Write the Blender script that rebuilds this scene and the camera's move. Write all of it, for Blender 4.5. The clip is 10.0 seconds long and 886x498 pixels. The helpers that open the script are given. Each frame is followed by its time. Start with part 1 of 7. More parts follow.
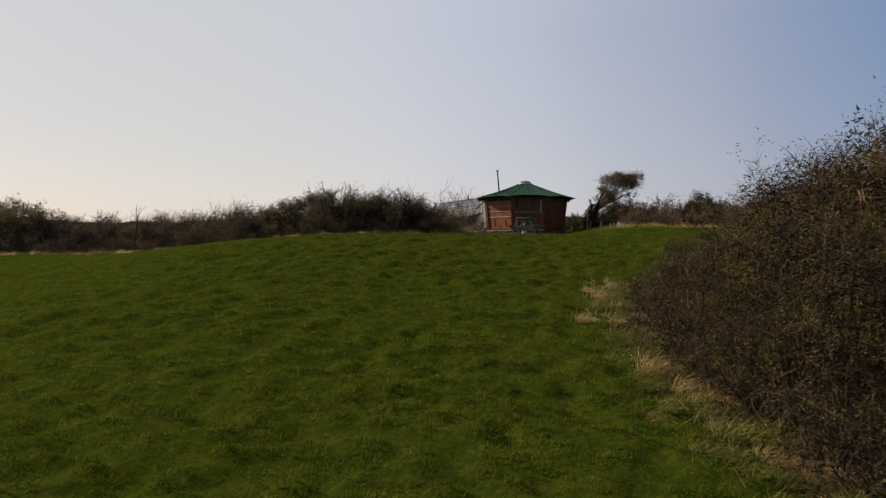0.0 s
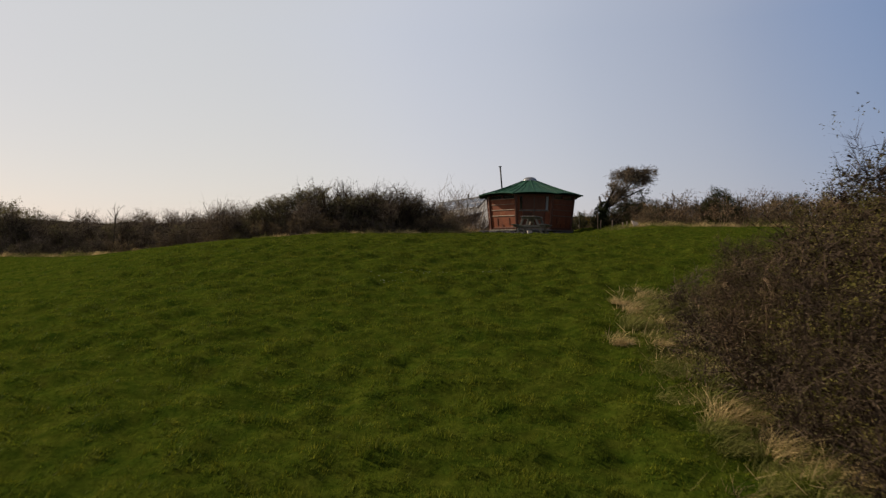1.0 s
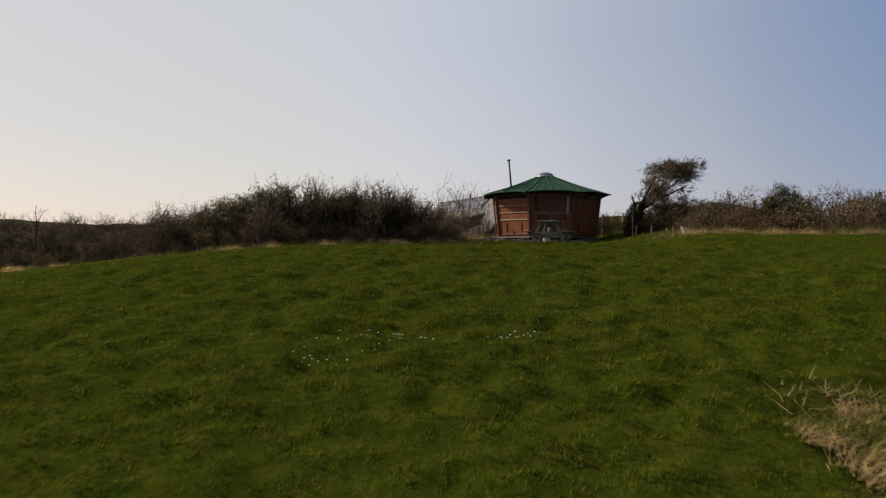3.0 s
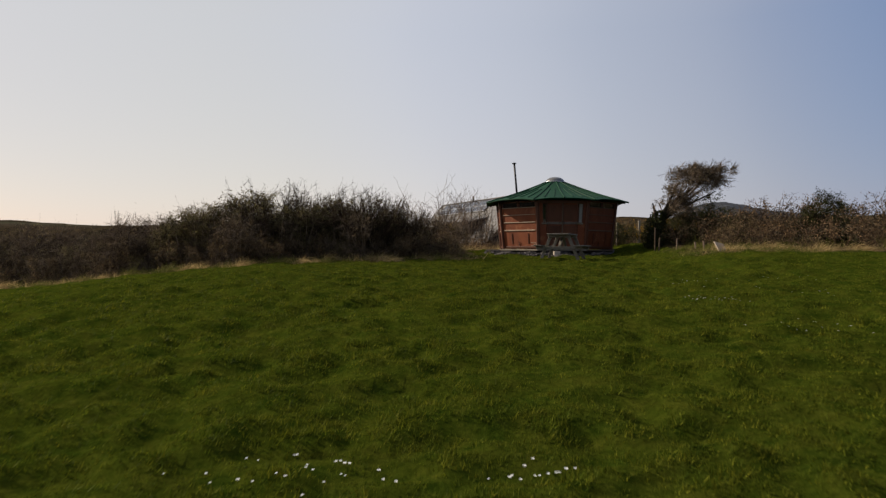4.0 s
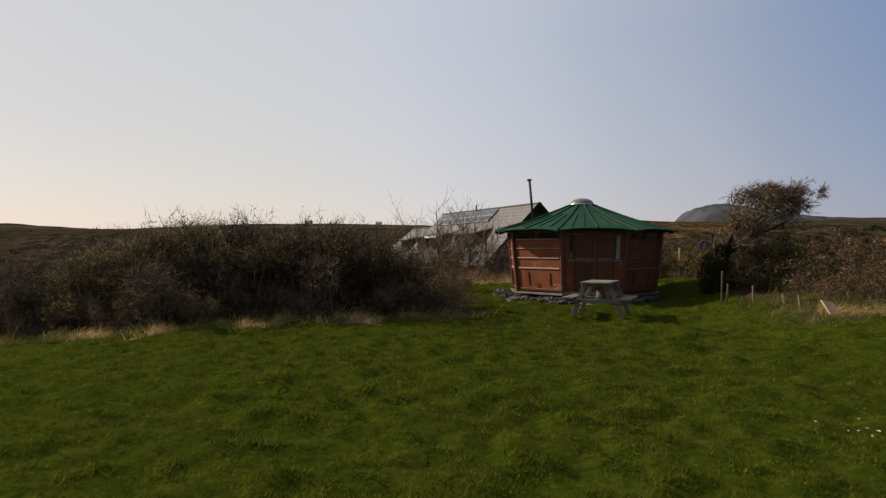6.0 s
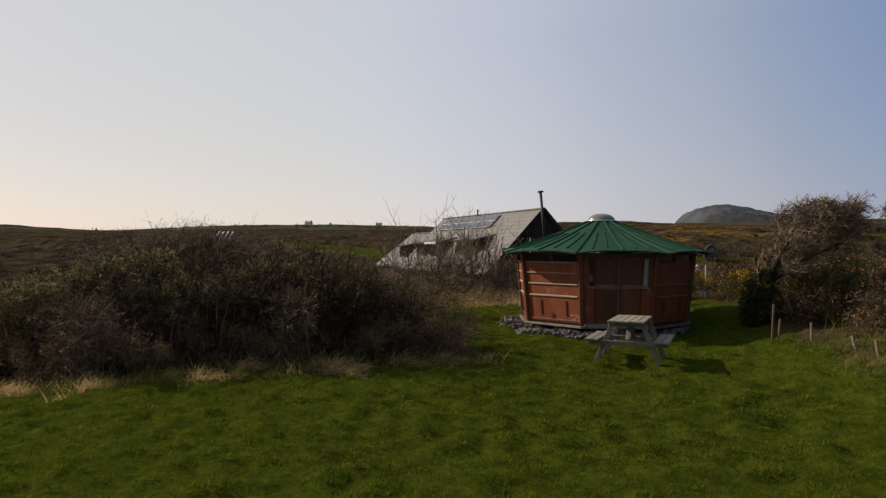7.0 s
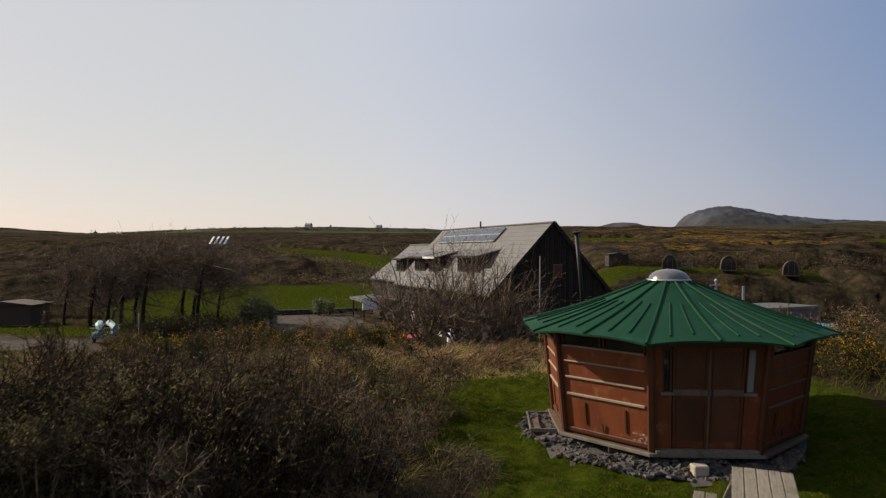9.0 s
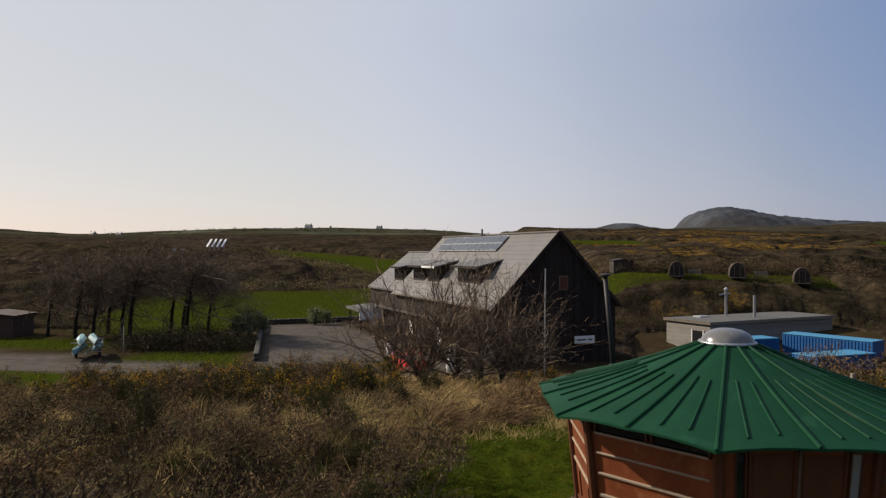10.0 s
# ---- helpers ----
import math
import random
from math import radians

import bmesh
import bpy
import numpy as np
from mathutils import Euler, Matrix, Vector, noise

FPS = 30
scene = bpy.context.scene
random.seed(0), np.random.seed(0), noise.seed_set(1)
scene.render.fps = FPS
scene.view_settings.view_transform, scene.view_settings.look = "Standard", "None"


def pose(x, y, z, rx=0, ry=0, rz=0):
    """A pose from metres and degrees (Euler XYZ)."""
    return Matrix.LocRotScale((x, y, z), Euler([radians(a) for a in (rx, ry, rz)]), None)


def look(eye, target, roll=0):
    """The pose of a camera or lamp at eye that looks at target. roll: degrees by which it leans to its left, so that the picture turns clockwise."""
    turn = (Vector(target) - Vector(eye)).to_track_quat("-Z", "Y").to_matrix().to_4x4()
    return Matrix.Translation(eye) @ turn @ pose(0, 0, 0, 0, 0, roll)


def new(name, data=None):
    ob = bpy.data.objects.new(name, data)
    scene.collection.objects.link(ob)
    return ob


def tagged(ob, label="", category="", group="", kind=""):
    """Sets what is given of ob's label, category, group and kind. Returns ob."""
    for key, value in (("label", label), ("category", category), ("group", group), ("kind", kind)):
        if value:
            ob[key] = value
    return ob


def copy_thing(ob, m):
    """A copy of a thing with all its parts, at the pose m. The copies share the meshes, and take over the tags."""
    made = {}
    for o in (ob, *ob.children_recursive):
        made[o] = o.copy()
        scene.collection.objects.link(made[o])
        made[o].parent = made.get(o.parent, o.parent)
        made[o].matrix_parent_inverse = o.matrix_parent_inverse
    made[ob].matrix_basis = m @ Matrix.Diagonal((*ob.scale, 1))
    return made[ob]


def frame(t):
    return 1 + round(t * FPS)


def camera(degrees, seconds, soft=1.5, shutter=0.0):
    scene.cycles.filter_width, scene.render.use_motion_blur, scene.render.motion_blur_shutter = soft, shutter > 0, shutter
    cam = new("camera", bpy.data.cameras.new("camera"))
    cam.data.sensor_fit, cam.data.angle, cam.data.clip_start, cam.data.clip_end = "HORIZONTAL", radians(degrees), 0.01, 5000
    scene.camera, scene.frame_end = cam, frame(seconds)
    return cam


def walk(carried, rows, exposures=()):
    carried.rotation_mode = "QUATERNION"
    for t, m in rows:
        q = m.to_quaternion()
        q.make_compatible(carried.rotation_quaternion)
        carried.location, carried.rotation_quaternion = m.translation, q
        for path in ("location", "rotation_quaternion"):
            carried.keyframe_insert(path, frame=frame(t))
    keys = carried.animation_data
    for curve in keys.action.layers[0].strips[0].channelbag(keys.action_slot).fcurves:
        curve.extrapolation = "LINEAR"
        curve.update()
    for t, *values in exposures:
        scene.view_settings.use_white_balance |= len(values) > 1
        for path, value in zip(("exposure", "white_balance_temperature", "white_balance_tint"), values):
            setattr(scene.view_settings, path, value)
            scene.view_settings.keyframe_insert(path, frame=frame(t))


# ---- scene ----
cam = camera(66.0, 10.0, soft=1.3, shutter=0.25)
# seconds, x, y, z, yaw, pitch, roll
ROWS = [
    (0.0, -2.438, -40.686, -0.605, 3.373, 0.090, -0.633),
    (0.5, -2.505, -39.550, -0.582, 3.357, 0.098, -0.597),
    (1.0, -2.573, -38.214, -0.555, 3.349, 0.095, -0.550),
    (1.5, -2.666, -36.559, -0.496, 3.351, 0.091, -0.492),
    (2.0, -2.723, -34.948, -0.394, 3.373, 0.081, -0.445),
    (2.5, -2.760, -33.182, -0.234, 3.400, 0.076, -0.405),
    (4.0, -2.714, -28.396, 0.527, 3.823, 0.084, -0.341),
    (4.5, -2.774, -26.821, 0.856, 3.869, 0.100, -0.322),
    (5.0, -2.828, -25.383, 1.162, 3.891, 0.139, -0.298),
    (5.5, -2.890, -23.915, 1.486, 3.944, 0.181, -0.295),
    (7.0, -3.146, -19.734, 2.436, 3.997, 0.267, -0.329),
    (7.5, -3.226, -18.288, 2.762, 4.026, 0.292, -0.333),
    (8.0, -3.326, -16.791, 3.039, 4.030, 0.332, -0.329),
    (8.5, -3.406, -15.242, 3.441, 4.050, 0.351, -0.321),
    (9.0, -3.480, -13.691, 3.838, 4.065, 0.397, -0.324),
    (9.5, -3.569, -12.230, 4.296, 4.079, 0.425, -0.340),
    (10.0, -3.629, -10.817, 4.675, 4.101, 0.431, -0.346),
]
walk(cam, [(t, pose(x, y, z, 90 + pitch, roll, yaw)) for t, x, y, z, yaw, pitch, roll in ROWS], [(0.0, 0.26, 6500, 10), (8.5, 0.27, 6500, 10), (10.0, 0.26, 6250, 10)])

# ---- world, sun, exposure ----
SUN_EL, SUN_AZ = 31.0, 70.0          # degrees up; degrees left of +y
sun_dir = Vector((-math.sin(radians(SUN_AZ)) * math.cos(radians(SUN_EL)), math.cos(radians(SUN_AZ)) * math.cos(radians(SUN_EL)), math.sin(radians(SUN_EL))))
world = bpy.data.worlds.new("sky")
scene.world = world
world.use_nodes = True
wn, wl = world.node_tree.nodes, world.node_tree.links
sky = wn.new("ShaderNodeTexSky")
sky.sky_type, sky.sun_disc = "NISHITA", False
sky.sun_elevation, sky.sun_rotation = radians(SUN_EL), radians(-SUN_AZ)
sky.altitude, sky.air_density, sky.dust_density, sky.ozone_density = 0.0, 1.0, 0.7, 1.6
wn["Background"].inputs["Strength"].default_value = 0.05
# pale sea haze, thickest round the sun
way = wn.new("ShaderNodeTexCoord")
toward = wn.new("ShaderNodeVectorMath")
toward.operation = "DOT_PRODUCT"
toward.inputs[1].default_value = Vector((-0.82, 0.25, 0.515))
wl.new(way.outputs["Generated"], toward.inputs[0])
span = wn.new("ShaderNodeMapRange")
span.inputs["From Min"].default_value, span.inputs["From Max"].default_value = -0.4, 1.0
wl.new(toward.outputs["Value"], span.inputs["Value"])
haze = wn.new("ShaderNodeValToRGB")
for at, tone in ((0.0, (1.5, 2.2, 4.1)), (1.0, (7.6, 7.9, 8.6)), (0.2, (2.3, 3.45, 6.2)), (0.32, (4.35, 5.12, 7.15)), (0.45, (6.25, 6.85, 8.45)), (0.58, (7.75, 8.15, 9.4)), (0.7, (8.2, 8.4, 8.9)), (0.85, (7.9, 8.15, 8.8))):
    stop = haze.color_ramp.elements[0] if at == 0 else haze.color_ramp.elements[-1] if at == 1 else haze.color_ramp.elements.new(at)
    stop.color = (*(c / 12 for c in tone), 1)
haze.color_ramp.interpolation = "CARDINAL"
height = wn.new("ShaderNodeSeparateXYZ")
wl.new(way.outputs["Generated"], height.inputs[0])
low_air = wn.new("ShaderNodeMapRange")
low_air.inputs["From Max"].default_value, low_air.inputs["To Min"].default_value, low_air.inputs["To Max"].default_value = 0.3, 1.0, 0.0
wl.new(height.outputs["Z"], low_air.inputs["Value"])
depth = wn.new("ShaderNodeMath")
depth.operation = "MULTIPLY_ADD"
depth.inputs[1].default_value, depth.inputs[2].default_value = 0.15, -0.06
wl.new(low_air.outputs["Result"], depth.inputs[0])
amount = wn.new("ShaderNodeMath")
wl.new(span.outputs["Result"], amount.inputs[0])
wl.new(depth.outputs["Value"], amount.inputs[1])
wl.new(amount.outputs["Value"], haze.inputs["Fac"])
# the low air is warmer
warm = wn.new("ShaderNodeMix")
warm.data_type, warm.blend_type = "RGBA", "MULTIPLY"
warm.inputs["B"].default_value = (1.0, 0.964, 0.942, 1)
wl.new(low_air.outputs["Result"], warm.inputs["Factor"])
wl.new(haze.outputs["Color"], warm.inputs["A"])
both = wn.new("ShaderNodeMix")
both.data_type, both.blend_type = "RGBA", "ADD"
both.inputs["Factor"].default_value = 1.0
thin = wn.new("ShaderNodeMix")
thin.data_type, thin.blend_type = "RGBA", "MULTIPLY"
thin.inputs["Factor"].default_value, thin.inputs["B"].default_value = 1.0, (0.68, 0.48, 0.32, 1)
wl.new(sky.outputs["Color"], thin.inputs["A"])
wl.new(thin.outputs["Result"], both.inputs["A"])
lift = wn.new("ShaderNodeVectorMath")
lift.operation = "SCALE"
lift.inputs["Scale"].default_value = 12.0
wl.new(warm.outputs["Result"], lift.inputs[0])
wl.new(lift.outputs["Vector"], both.inputs["B"])
wl.new(both.outputs["Result"], wn["Background"].inputs["Color"])
lamp = bpy.data.lights.new("sun", "SUN")
lamp.energy, lamp.angle, lamp.color = 5.0, radians(0.6), (1.0, 0.87, 0.69)
sun = new("sun", lamp)
sun.matrix_world = look(sun_dir * 60, (0, 0, 0))

# ---- mesh and material helpers ----
RNG = np.random.default_rng(7)


def ss(a, b, x):
    t = np.clip((np.asarray(x, float) - a) / (b - a), 0, 1)
    return t * t * (3 - 2 * t)


def mesh_np(name, verts, faces, mat=None, smooth=False):
    """A mesh from an array of points and an array of faces (all triangles or all quads)."""
    verts, faces = np.asarray(verts, np.float32), np.asarray(faces, np.int32)
    me = bpy.data.meshes.new(name)
    n, k = faces.shape
    me.vertices.add(len(verts))
    me.vertices.foreach_set("co", verts.ravel())
    me.loops.add(n * k)
    me.loops.foreach_set("vertex_index", faces.ravel())
    me.polygons.add(n)
    me.polygons.foreach_set("loop_start", np.arange(0, n * k, k, dtype=np.int32))
    me.polygons.foreach_set("use_smooth", np.full(n, smooth, bool))
    me.update(calc_edges=True)
    if mat:
        me.materials.append(mat)
    return me


class Build:
    """Collects points and faces for one mesh."""

    def __init__(self):
        self.v, self.f = [], []

    def add(self, pts, faces):
        o = len(self.v)
        self.v += [tuple(p) for p in pts]
        self.f += [tuple(i + o for i in f) for f in faces]
        return self

    def hexa(self, p):
        """Eight corners: four below, four above, in the same turn."""
        return self.add(p, [(3, 2, 1, 0), (4, 5, 6, 7), (0, 1, 5, 4), (1, 2, 6, 5), (2, 3, 7, 6), (3, 0, 4, 7)])

    def box(self, m, sx, sy, sz, c=0.0):
        """A box of that size about the origin of m, with chamfered edges of c."""
        hx, hy, hz = sx / 2, sy / 2, sz / 2
        c = min(c, 0.45 * min(sx, sy, sz))
        if c <= 0:
            p = [(-hx, -hy, -hz), (hx, -hy, -hz), (hx, hy, -hz), (-hx, hy, -hz), (-hx, -hy, hz), (hx, -hy, hz), (hx, hy, hz), (-hx, hy, hz)]
            return self.hexa([m @ Vector(q) for q in p])
        pts, idx = [], {}
        for sxn in (-1, 1):
            for syn in (-1, 1):
                for szn in (-1, 1):
                    for ax in range(3):
                        q = [sxn * (hx - c), syn * (hy - c), szn * (hz - c)]
                        q[ax] = (sxn * hx, syn * hy, szn * hz)[ax]
                        idx[sxn, syn, szn, ax] = len(pts)
                        pts.append(m @ Vector(q))
        fs = []
        for ax in range(3):
            a, b = (ax + 1) % 3, (ax + 2) % 3
            for s in (-1, 1):
                loop = []
                for u, w in ((-1, -1), (1, -1), (1, 1), (-1, 1)):
                    k = [0, 0, 0]
                    k[ax], k[a], k[b] = s, u, w
                    loop.append(idx[k[0], k[1], k[2], ax])
                fs.append(loop if s > 0 else loop[::-1])
            for u in (-1, 1):
                for w in (-1, 1):
                    k0, k1 = [0, 0, 0], [0, 0, 0]
                    k0[ax], k1[ax] = -1, 1
                    k0[a] = k1[a] = u
                    k0[b] = k1[b] = w
                    q = [idx[(*k0, a)], idx[(*k1, a)], idx[(*k1, b)], idx[(*k0, b)]]
                    fs.append(q if u * w > 0 else q[::-1])
        for k in [(i, j, l) for i in (-1, 1) for j in (-1, 1) for l in (-1, 1)]:
            q = [idx[(*k, 0)], idx[(*k, 1)], idx[(*k, 2)]]
            fs.append(q if k[0] * k[1] * k[2] > 0 else q[::-1])
        return self.add(pts, fs)

    def beam(self, a, b, w, h, c=0.006, up=(0, 0, 1)):
        """A beam from a to b, w wide and h deep (towards up)."""
        a, b = Vector(a), Vector(b)
        y = (b - a).normalized()
        x = y.cross(Vector(up)).normalized()
        z = x.cross(y)
        m = Matrix.Translation((a + b) / 2) @ Matrix((x, y, z)).transposed().to_4x4()
        return self.box(m, w, (b - a).length, h, c)

    def tube(self, path, radii, sides=8, caps=True):
        path = [Vector(p) for p in path]
        if not hasattr(radii, "__len__"):
            radii = [radii] * len(path)
        ring = []
        ref = Vector((0.31, 0.77, 0.55))
        for i, p in enumerate(path):
            d = (path[min(i + 1, len(path) - 1)] - path[max(i - 1, 0)]).normalized()
            x = d.cross(ref).normalized()
            y = d.cross(x)
            ring += [p + (x * math.cos(2 * math.pi * k / sides) + y * math.sin(2 * math.pi * k / sides)) * radii[i] for k in range(sides)]
        fs = []
        for i in range(len(path) - 1):
            for k in range(sides):
                fs.append((i * sides + k, i * sides + (k + 1) % sides, (i + 1) * sides + (k + 1) % sides, (i + 1) * sides + k))
        if caps:
            fs += [tuple(range(sides))[::-1], tuple((len(path) - 1) * sides + k for k in range(sides))]
        return self.add(ring, fs)

    def lathe(self, m, prof, sides=24):
        """Turns a profile of (radius, height) about the z of m."""
        pts = [m @ Vector((r * math.cos(2 * math.pi * k / sides), r * math.sin(2 * math.pi * k / sides), z)) for r, z in prof for k in range(sides)]
        fs = [(i * sides + k, i * sides + (k + 1) % sides, (i + 1) * sides + (k + 1) % sides, (i + 1) * sides + k) for i in range(len(prof) - 1) for k in range(sides)]
        fs.append(tuple((len(prof) - 1) * sides + k for k in range(sides)))
        return self.add(pts, fs)


def part(name, b, mat, parent=None, label="", smooth=False):
    """Links a Build (or a finished mesh) as one object, under parent if there is one."""
    if isinstance(b, Build):
        me = bpy.data.meshes.new(name)
        me.from_pydata(b.v, [], b.f)
        me.validate()
        me.materials.append(mat)
        bm = bmesh.new()
        bm.from_mesh(me)
        bmesh.ops.recalc_face_normals(bm, faces=bm.faces)
        bm.to_mesh(me)
        bm.free()
        for p in me.polygons:
            p.use_smooth = smooth
    else:
        me = b
        if mat and not me.materials:
            me.materials.append(mat)
    ob = new(name, me)
    if parent:
        ob.parent = parent
    if label:
        tagged(ob, label)
    return ob


def thing(name, m, label, category, group="", kind=""):
    ob = new(name)
    ob.empty_display_size = 0.2
    ob.matrix_world = m
    return tagged(ob, label, category, group, kind)


def surface(name, c1, c2, scale=6.0, rough=0.8, bump=0.3, fine=60.0, metal=0.0, rand=0.0, island=0.0, stain=None, stain_scale=0.8, stain_at=0.55, stretch=(1, 1, 1), spec=0.4, dist=0.02):
    """A procedural surface: two tones mixed at two scales, stains, fine relief."""
    mat = bpy.data.materials.new(name)
    mat.use_nodes = True
    n, l = mat.node_tree.nodes, mat.node_tree.links
    bsdf = n["Principled BSDF"]
    tc, mp = n.new("ShaderNodeTexCoord"), n.new("ShaderNodeMapping")
    mp.inputs["Scale"].default_value = stretch
    l.new(tc.outputs["Object"], mp.inputs["Vector"])

    def tex(s, det, vec=mp.outputs["Vector"]):
        t = n.new("ShaderNodeTexNoise")
        t.inputs["Scale"].default_value, t.inputs["Detail"].default_value, t.inputs["Roughness"].default_value = s, det, 0.6
        l.new(vec, t.inputs["Vector"])
        return t.outputs["Fac"]

    big, small = tex(scale, 4), tex(fine, 3)
    add = n.new("ShaderNodeMath")
    add.operation = "MULTIPLY_ADD"
    l.new(small, add.inputs[0])
    add.inputs[1].default_value = 0.5
    half = n.new("ShaderNodeMath")
    half.operation = "MULTIPLY_ADD"
    l.new(big, half.inputs[0])
    half.inputs[1].default_value, half.inputs[2].default_value = 1.6, -0.55
    l.new(half.outputs[0], add.inputs[2])
    mix = n.new("ShaderNodeMix")
    mix.data_type = "RGBA"
    l.new(add.outputs[0], mix.inputs["Factor"])
    mix.inputs["A"].default_value, mix.inputs["B"].default_value = (*c1, 1), (*c2, 1)
    col = mix.outputs["Result"]
    if stain:
        ramp = n.new("ShaderNodeValToRGB")
        ramp.color_ramp.elements[0].position, ramp.color_ramp.elements[1].position = stain_at, min(stain_at + 0.16, 1)
        l.new(tex(stain_scale, 6, tc.outputs["Object"]), ramp.inputs["Fac"])
        m2 = n.new("ShaderNodeMix")
        m2.data_type = "RGBA"
        l.new(ramp.outputs["Color"], m2.inputs["Factor"])
        l.new(col, m2.inputs["A"])
        m2.inputs["B"].default_value = (*stain, 1)
        col = m2.outputs["Result"]
    for amount, node, out in ((rand, "ShaderNodeObjectInfo", "Random"), (island, "ShaderNodeNewGeometry", "Random Per Island")):
        if amount:
            src = n.new(node)
            rng = n.new("ShaderNodeMapRange")
            rng.inputs["To Min"].default_value, rng.inputs["To Max"].default_value = 1 - amount, 1 + amount
            l.new(src.outputs[out], rng.inputs["Value"])
            hsv = n.new("ShaderNodeHueSaturation")
            l.new(rng.outputs["Result"], hsv.inputs["Value"])
            l.new(col, hsv.inputs["Color"])
            col = hsv.outputs["Color"]
    l.new(col, bsdf.inputs["Base Color"])
    bsdf.inputs["Roughness"].default_value, bsdf.inputs["Metallic"].default_value = rough, metal
    bsdf.inputs["Specular IOR Level"].default_value = spec
    if bump:
        bp = n.new("ShaderNodeBump")
        bp.inputs["Strength"].default_value, bp.inputs["Distance"].default_value = bump, dist
        l.new(add.outputs[0], bp.inputs["Height"])
        l.new(bp.outputs["Normal"], bsdf.inputs["Normal"])
    return mat


def leafy(name, c1, c2, rough=0.6, through_light=0.25, vary=0.35, scale=0.6, mottle=0.0):
    """Leaves, blades and twigs: tone by island and by place, with some light through them."""
    mat = bpy.data.materials.new(name)
    mat.use_nodes = True
    n, l = mat.node_tree.nodes, mat.node_tree.links
    bsdf, out = n["Principled BSDF"], n["Material Output"]
    geo = n.new("ShaderNodeNewGeometry")
    noi = n.new("ShaderNodeTexNoise")
    noi.inputs["Scale"].default_value, noi.inputs["Detail"].default_value = scale, 3
    l.new(geo.outputs["Position"], noi.inputs["Vector"])
    mix = n.new("ShaderNodeMix")
    mix.data_type = "RGBA"
    rng = n.new("ShaderNodeMapRange")
    rng.inputs["From Min"].default_value, rng.inputs["From Max"].default_value = 0.32, 0.68
    l.new(noi.outputs["Fac"], rng.inputs["Value"])
    avg = n.new("ShaderNodeMath")
    avg.operation = "MULTIPLY_ADD"
    l.new(geo.outputs["Random Per Island"], avg.inputs[0])
    avg.inputs[1].default_value = 0.3
    h = n.new("ShaderNodeMath")
    h.operation = "MULTIPLY"
    h.inputs[1].default_value = 0.7
    l.new(rng.outputs["Result"], h.inputs[0])
    l.new(h.outputs[0], avg.inputs[2])
    l.new(avg.outputs[0], mix.inputs["Factor"])
    mix.inputs["A"].default_value, mix.inputs["B"].default_value = (*c1, 1), (*c2, 1)
    hsv = n.new("ShaderNodeHueSaturation")
    r2 = n.new("ShaderNodeMapRange")
    r2.inputs["To Min"].default_value, r2.inputs["To Max"].default_value = 1 - vary, 1 + vary
    l.new(geo.outputs["Random Per Island"], r2.inputs["Value"])
    l.new(r2.outputs["Result"], hsv.inputs["Value"])
    l.new(mix.outputs["Result"], hsv.inputs["Color"])
    if mottle:
        fine = n.new("ShaderNodeTexNoise")
        fine.inputs["Scale"].default_value, fine.inputs["Detail"].default_value = 7.0, 4
        l.new(geo.outputs["Position"], fine.inputs["Vector"])
        r3 = n.new("ShaderNodeMapRange")
        r3.inputs["From Min"].default_value, r3.inputs["From Max"].default_value = 0.3, 0.7
        r3.inputs["To Min"].default_value, r3.inputs["To Max"].default_value = 1 - mottle, 1 + mottle
        l.new(fine.outputs["Fac"], r3.inputs["Value"])
        mul = n.new("ShaderNodeMath")
        mul.operation = "MULTIPLY"
        l.new(r2.outputs["Result"], mul.inputs[0])
        l.new(r3.outputs["Result"], mul.inputs[1])
        l.new(mul.outputs[0], hsv.inputs["Value"])
    l.new(hsv.outputs["Color"], bsdf.inputs["Base Color"])
    bsdf.inputs["Roughness"].default_value = rough
    bsdf.inputs["Specular IOR Level"].default_value = 0.03
    if through_light:
        tr = n.new("ShaderNodeBsdfTranslucent")
        l.new(hsv.outputs["Color"], tr.inputs["Color"])
        ms = n.new("ShaderNodeMixShader")
        ms.inputs["Fac"].default_value = through_light
        l.new(bsdf.outputs["BSDF"], ms.inputs[1])
        l.new(tr.outputs["BSDF"], ms.inputs[2])
        l.new(ms.outputs["Shader"], out.inputs["Surface"])
    return mat


# ---- materials ----
M = {}
M["grass_blade"] = leafy("grass_blade", (0.028, 0.055, 0.0042), (0.121, 0.118, 0.0105), 0.7, 0.33, 0.35, 5.0, 0.4)
M["dry_grass"] = leafy("dry_grass", (0.12, 0.084, 0.036), (0.53, 0.39, 0.18), 0.8, 0.5, 0.45, 1.6)
M["rough_grass"] = leafy("rough_grass", (0.05, 0.068, 0.011), (0.18, 0.158, 0.045), 0.7, 0.35, 0.3, 0.9)
M["gorse_leaf"] = leafy("gorse_leaf", (0.022, 0.026, 0.008), (0.07, 0.066, 0.018), 0.6, 0.2, 0.3, 1.0)
M["leaf_thicket"] = leafy("leaf_thicket", (0.02, 0.021, 0.006), (0.115, 0.096, 0.025), 0.55, 0.3, 0.35, 1.3)
M["palm_leaf"] = leafy("palm_leaf", (0.05, 0.062, 0.026), (0.2, 0.21, 0.11), 0.5, 0.25, 0.35, 1.5)
M["sedge"] = leafy("sedge", (0.022, 0.018, 0.008), (0.26, 0.205, 0.1), 0.75, 0.3, 0.6, 0.9)
M["twig"] = leafy("twig", (0.06, 0.044, 0.031), (0.225, 0.165, 0.113), 0.85, 0.0, 0.4, 0.8)
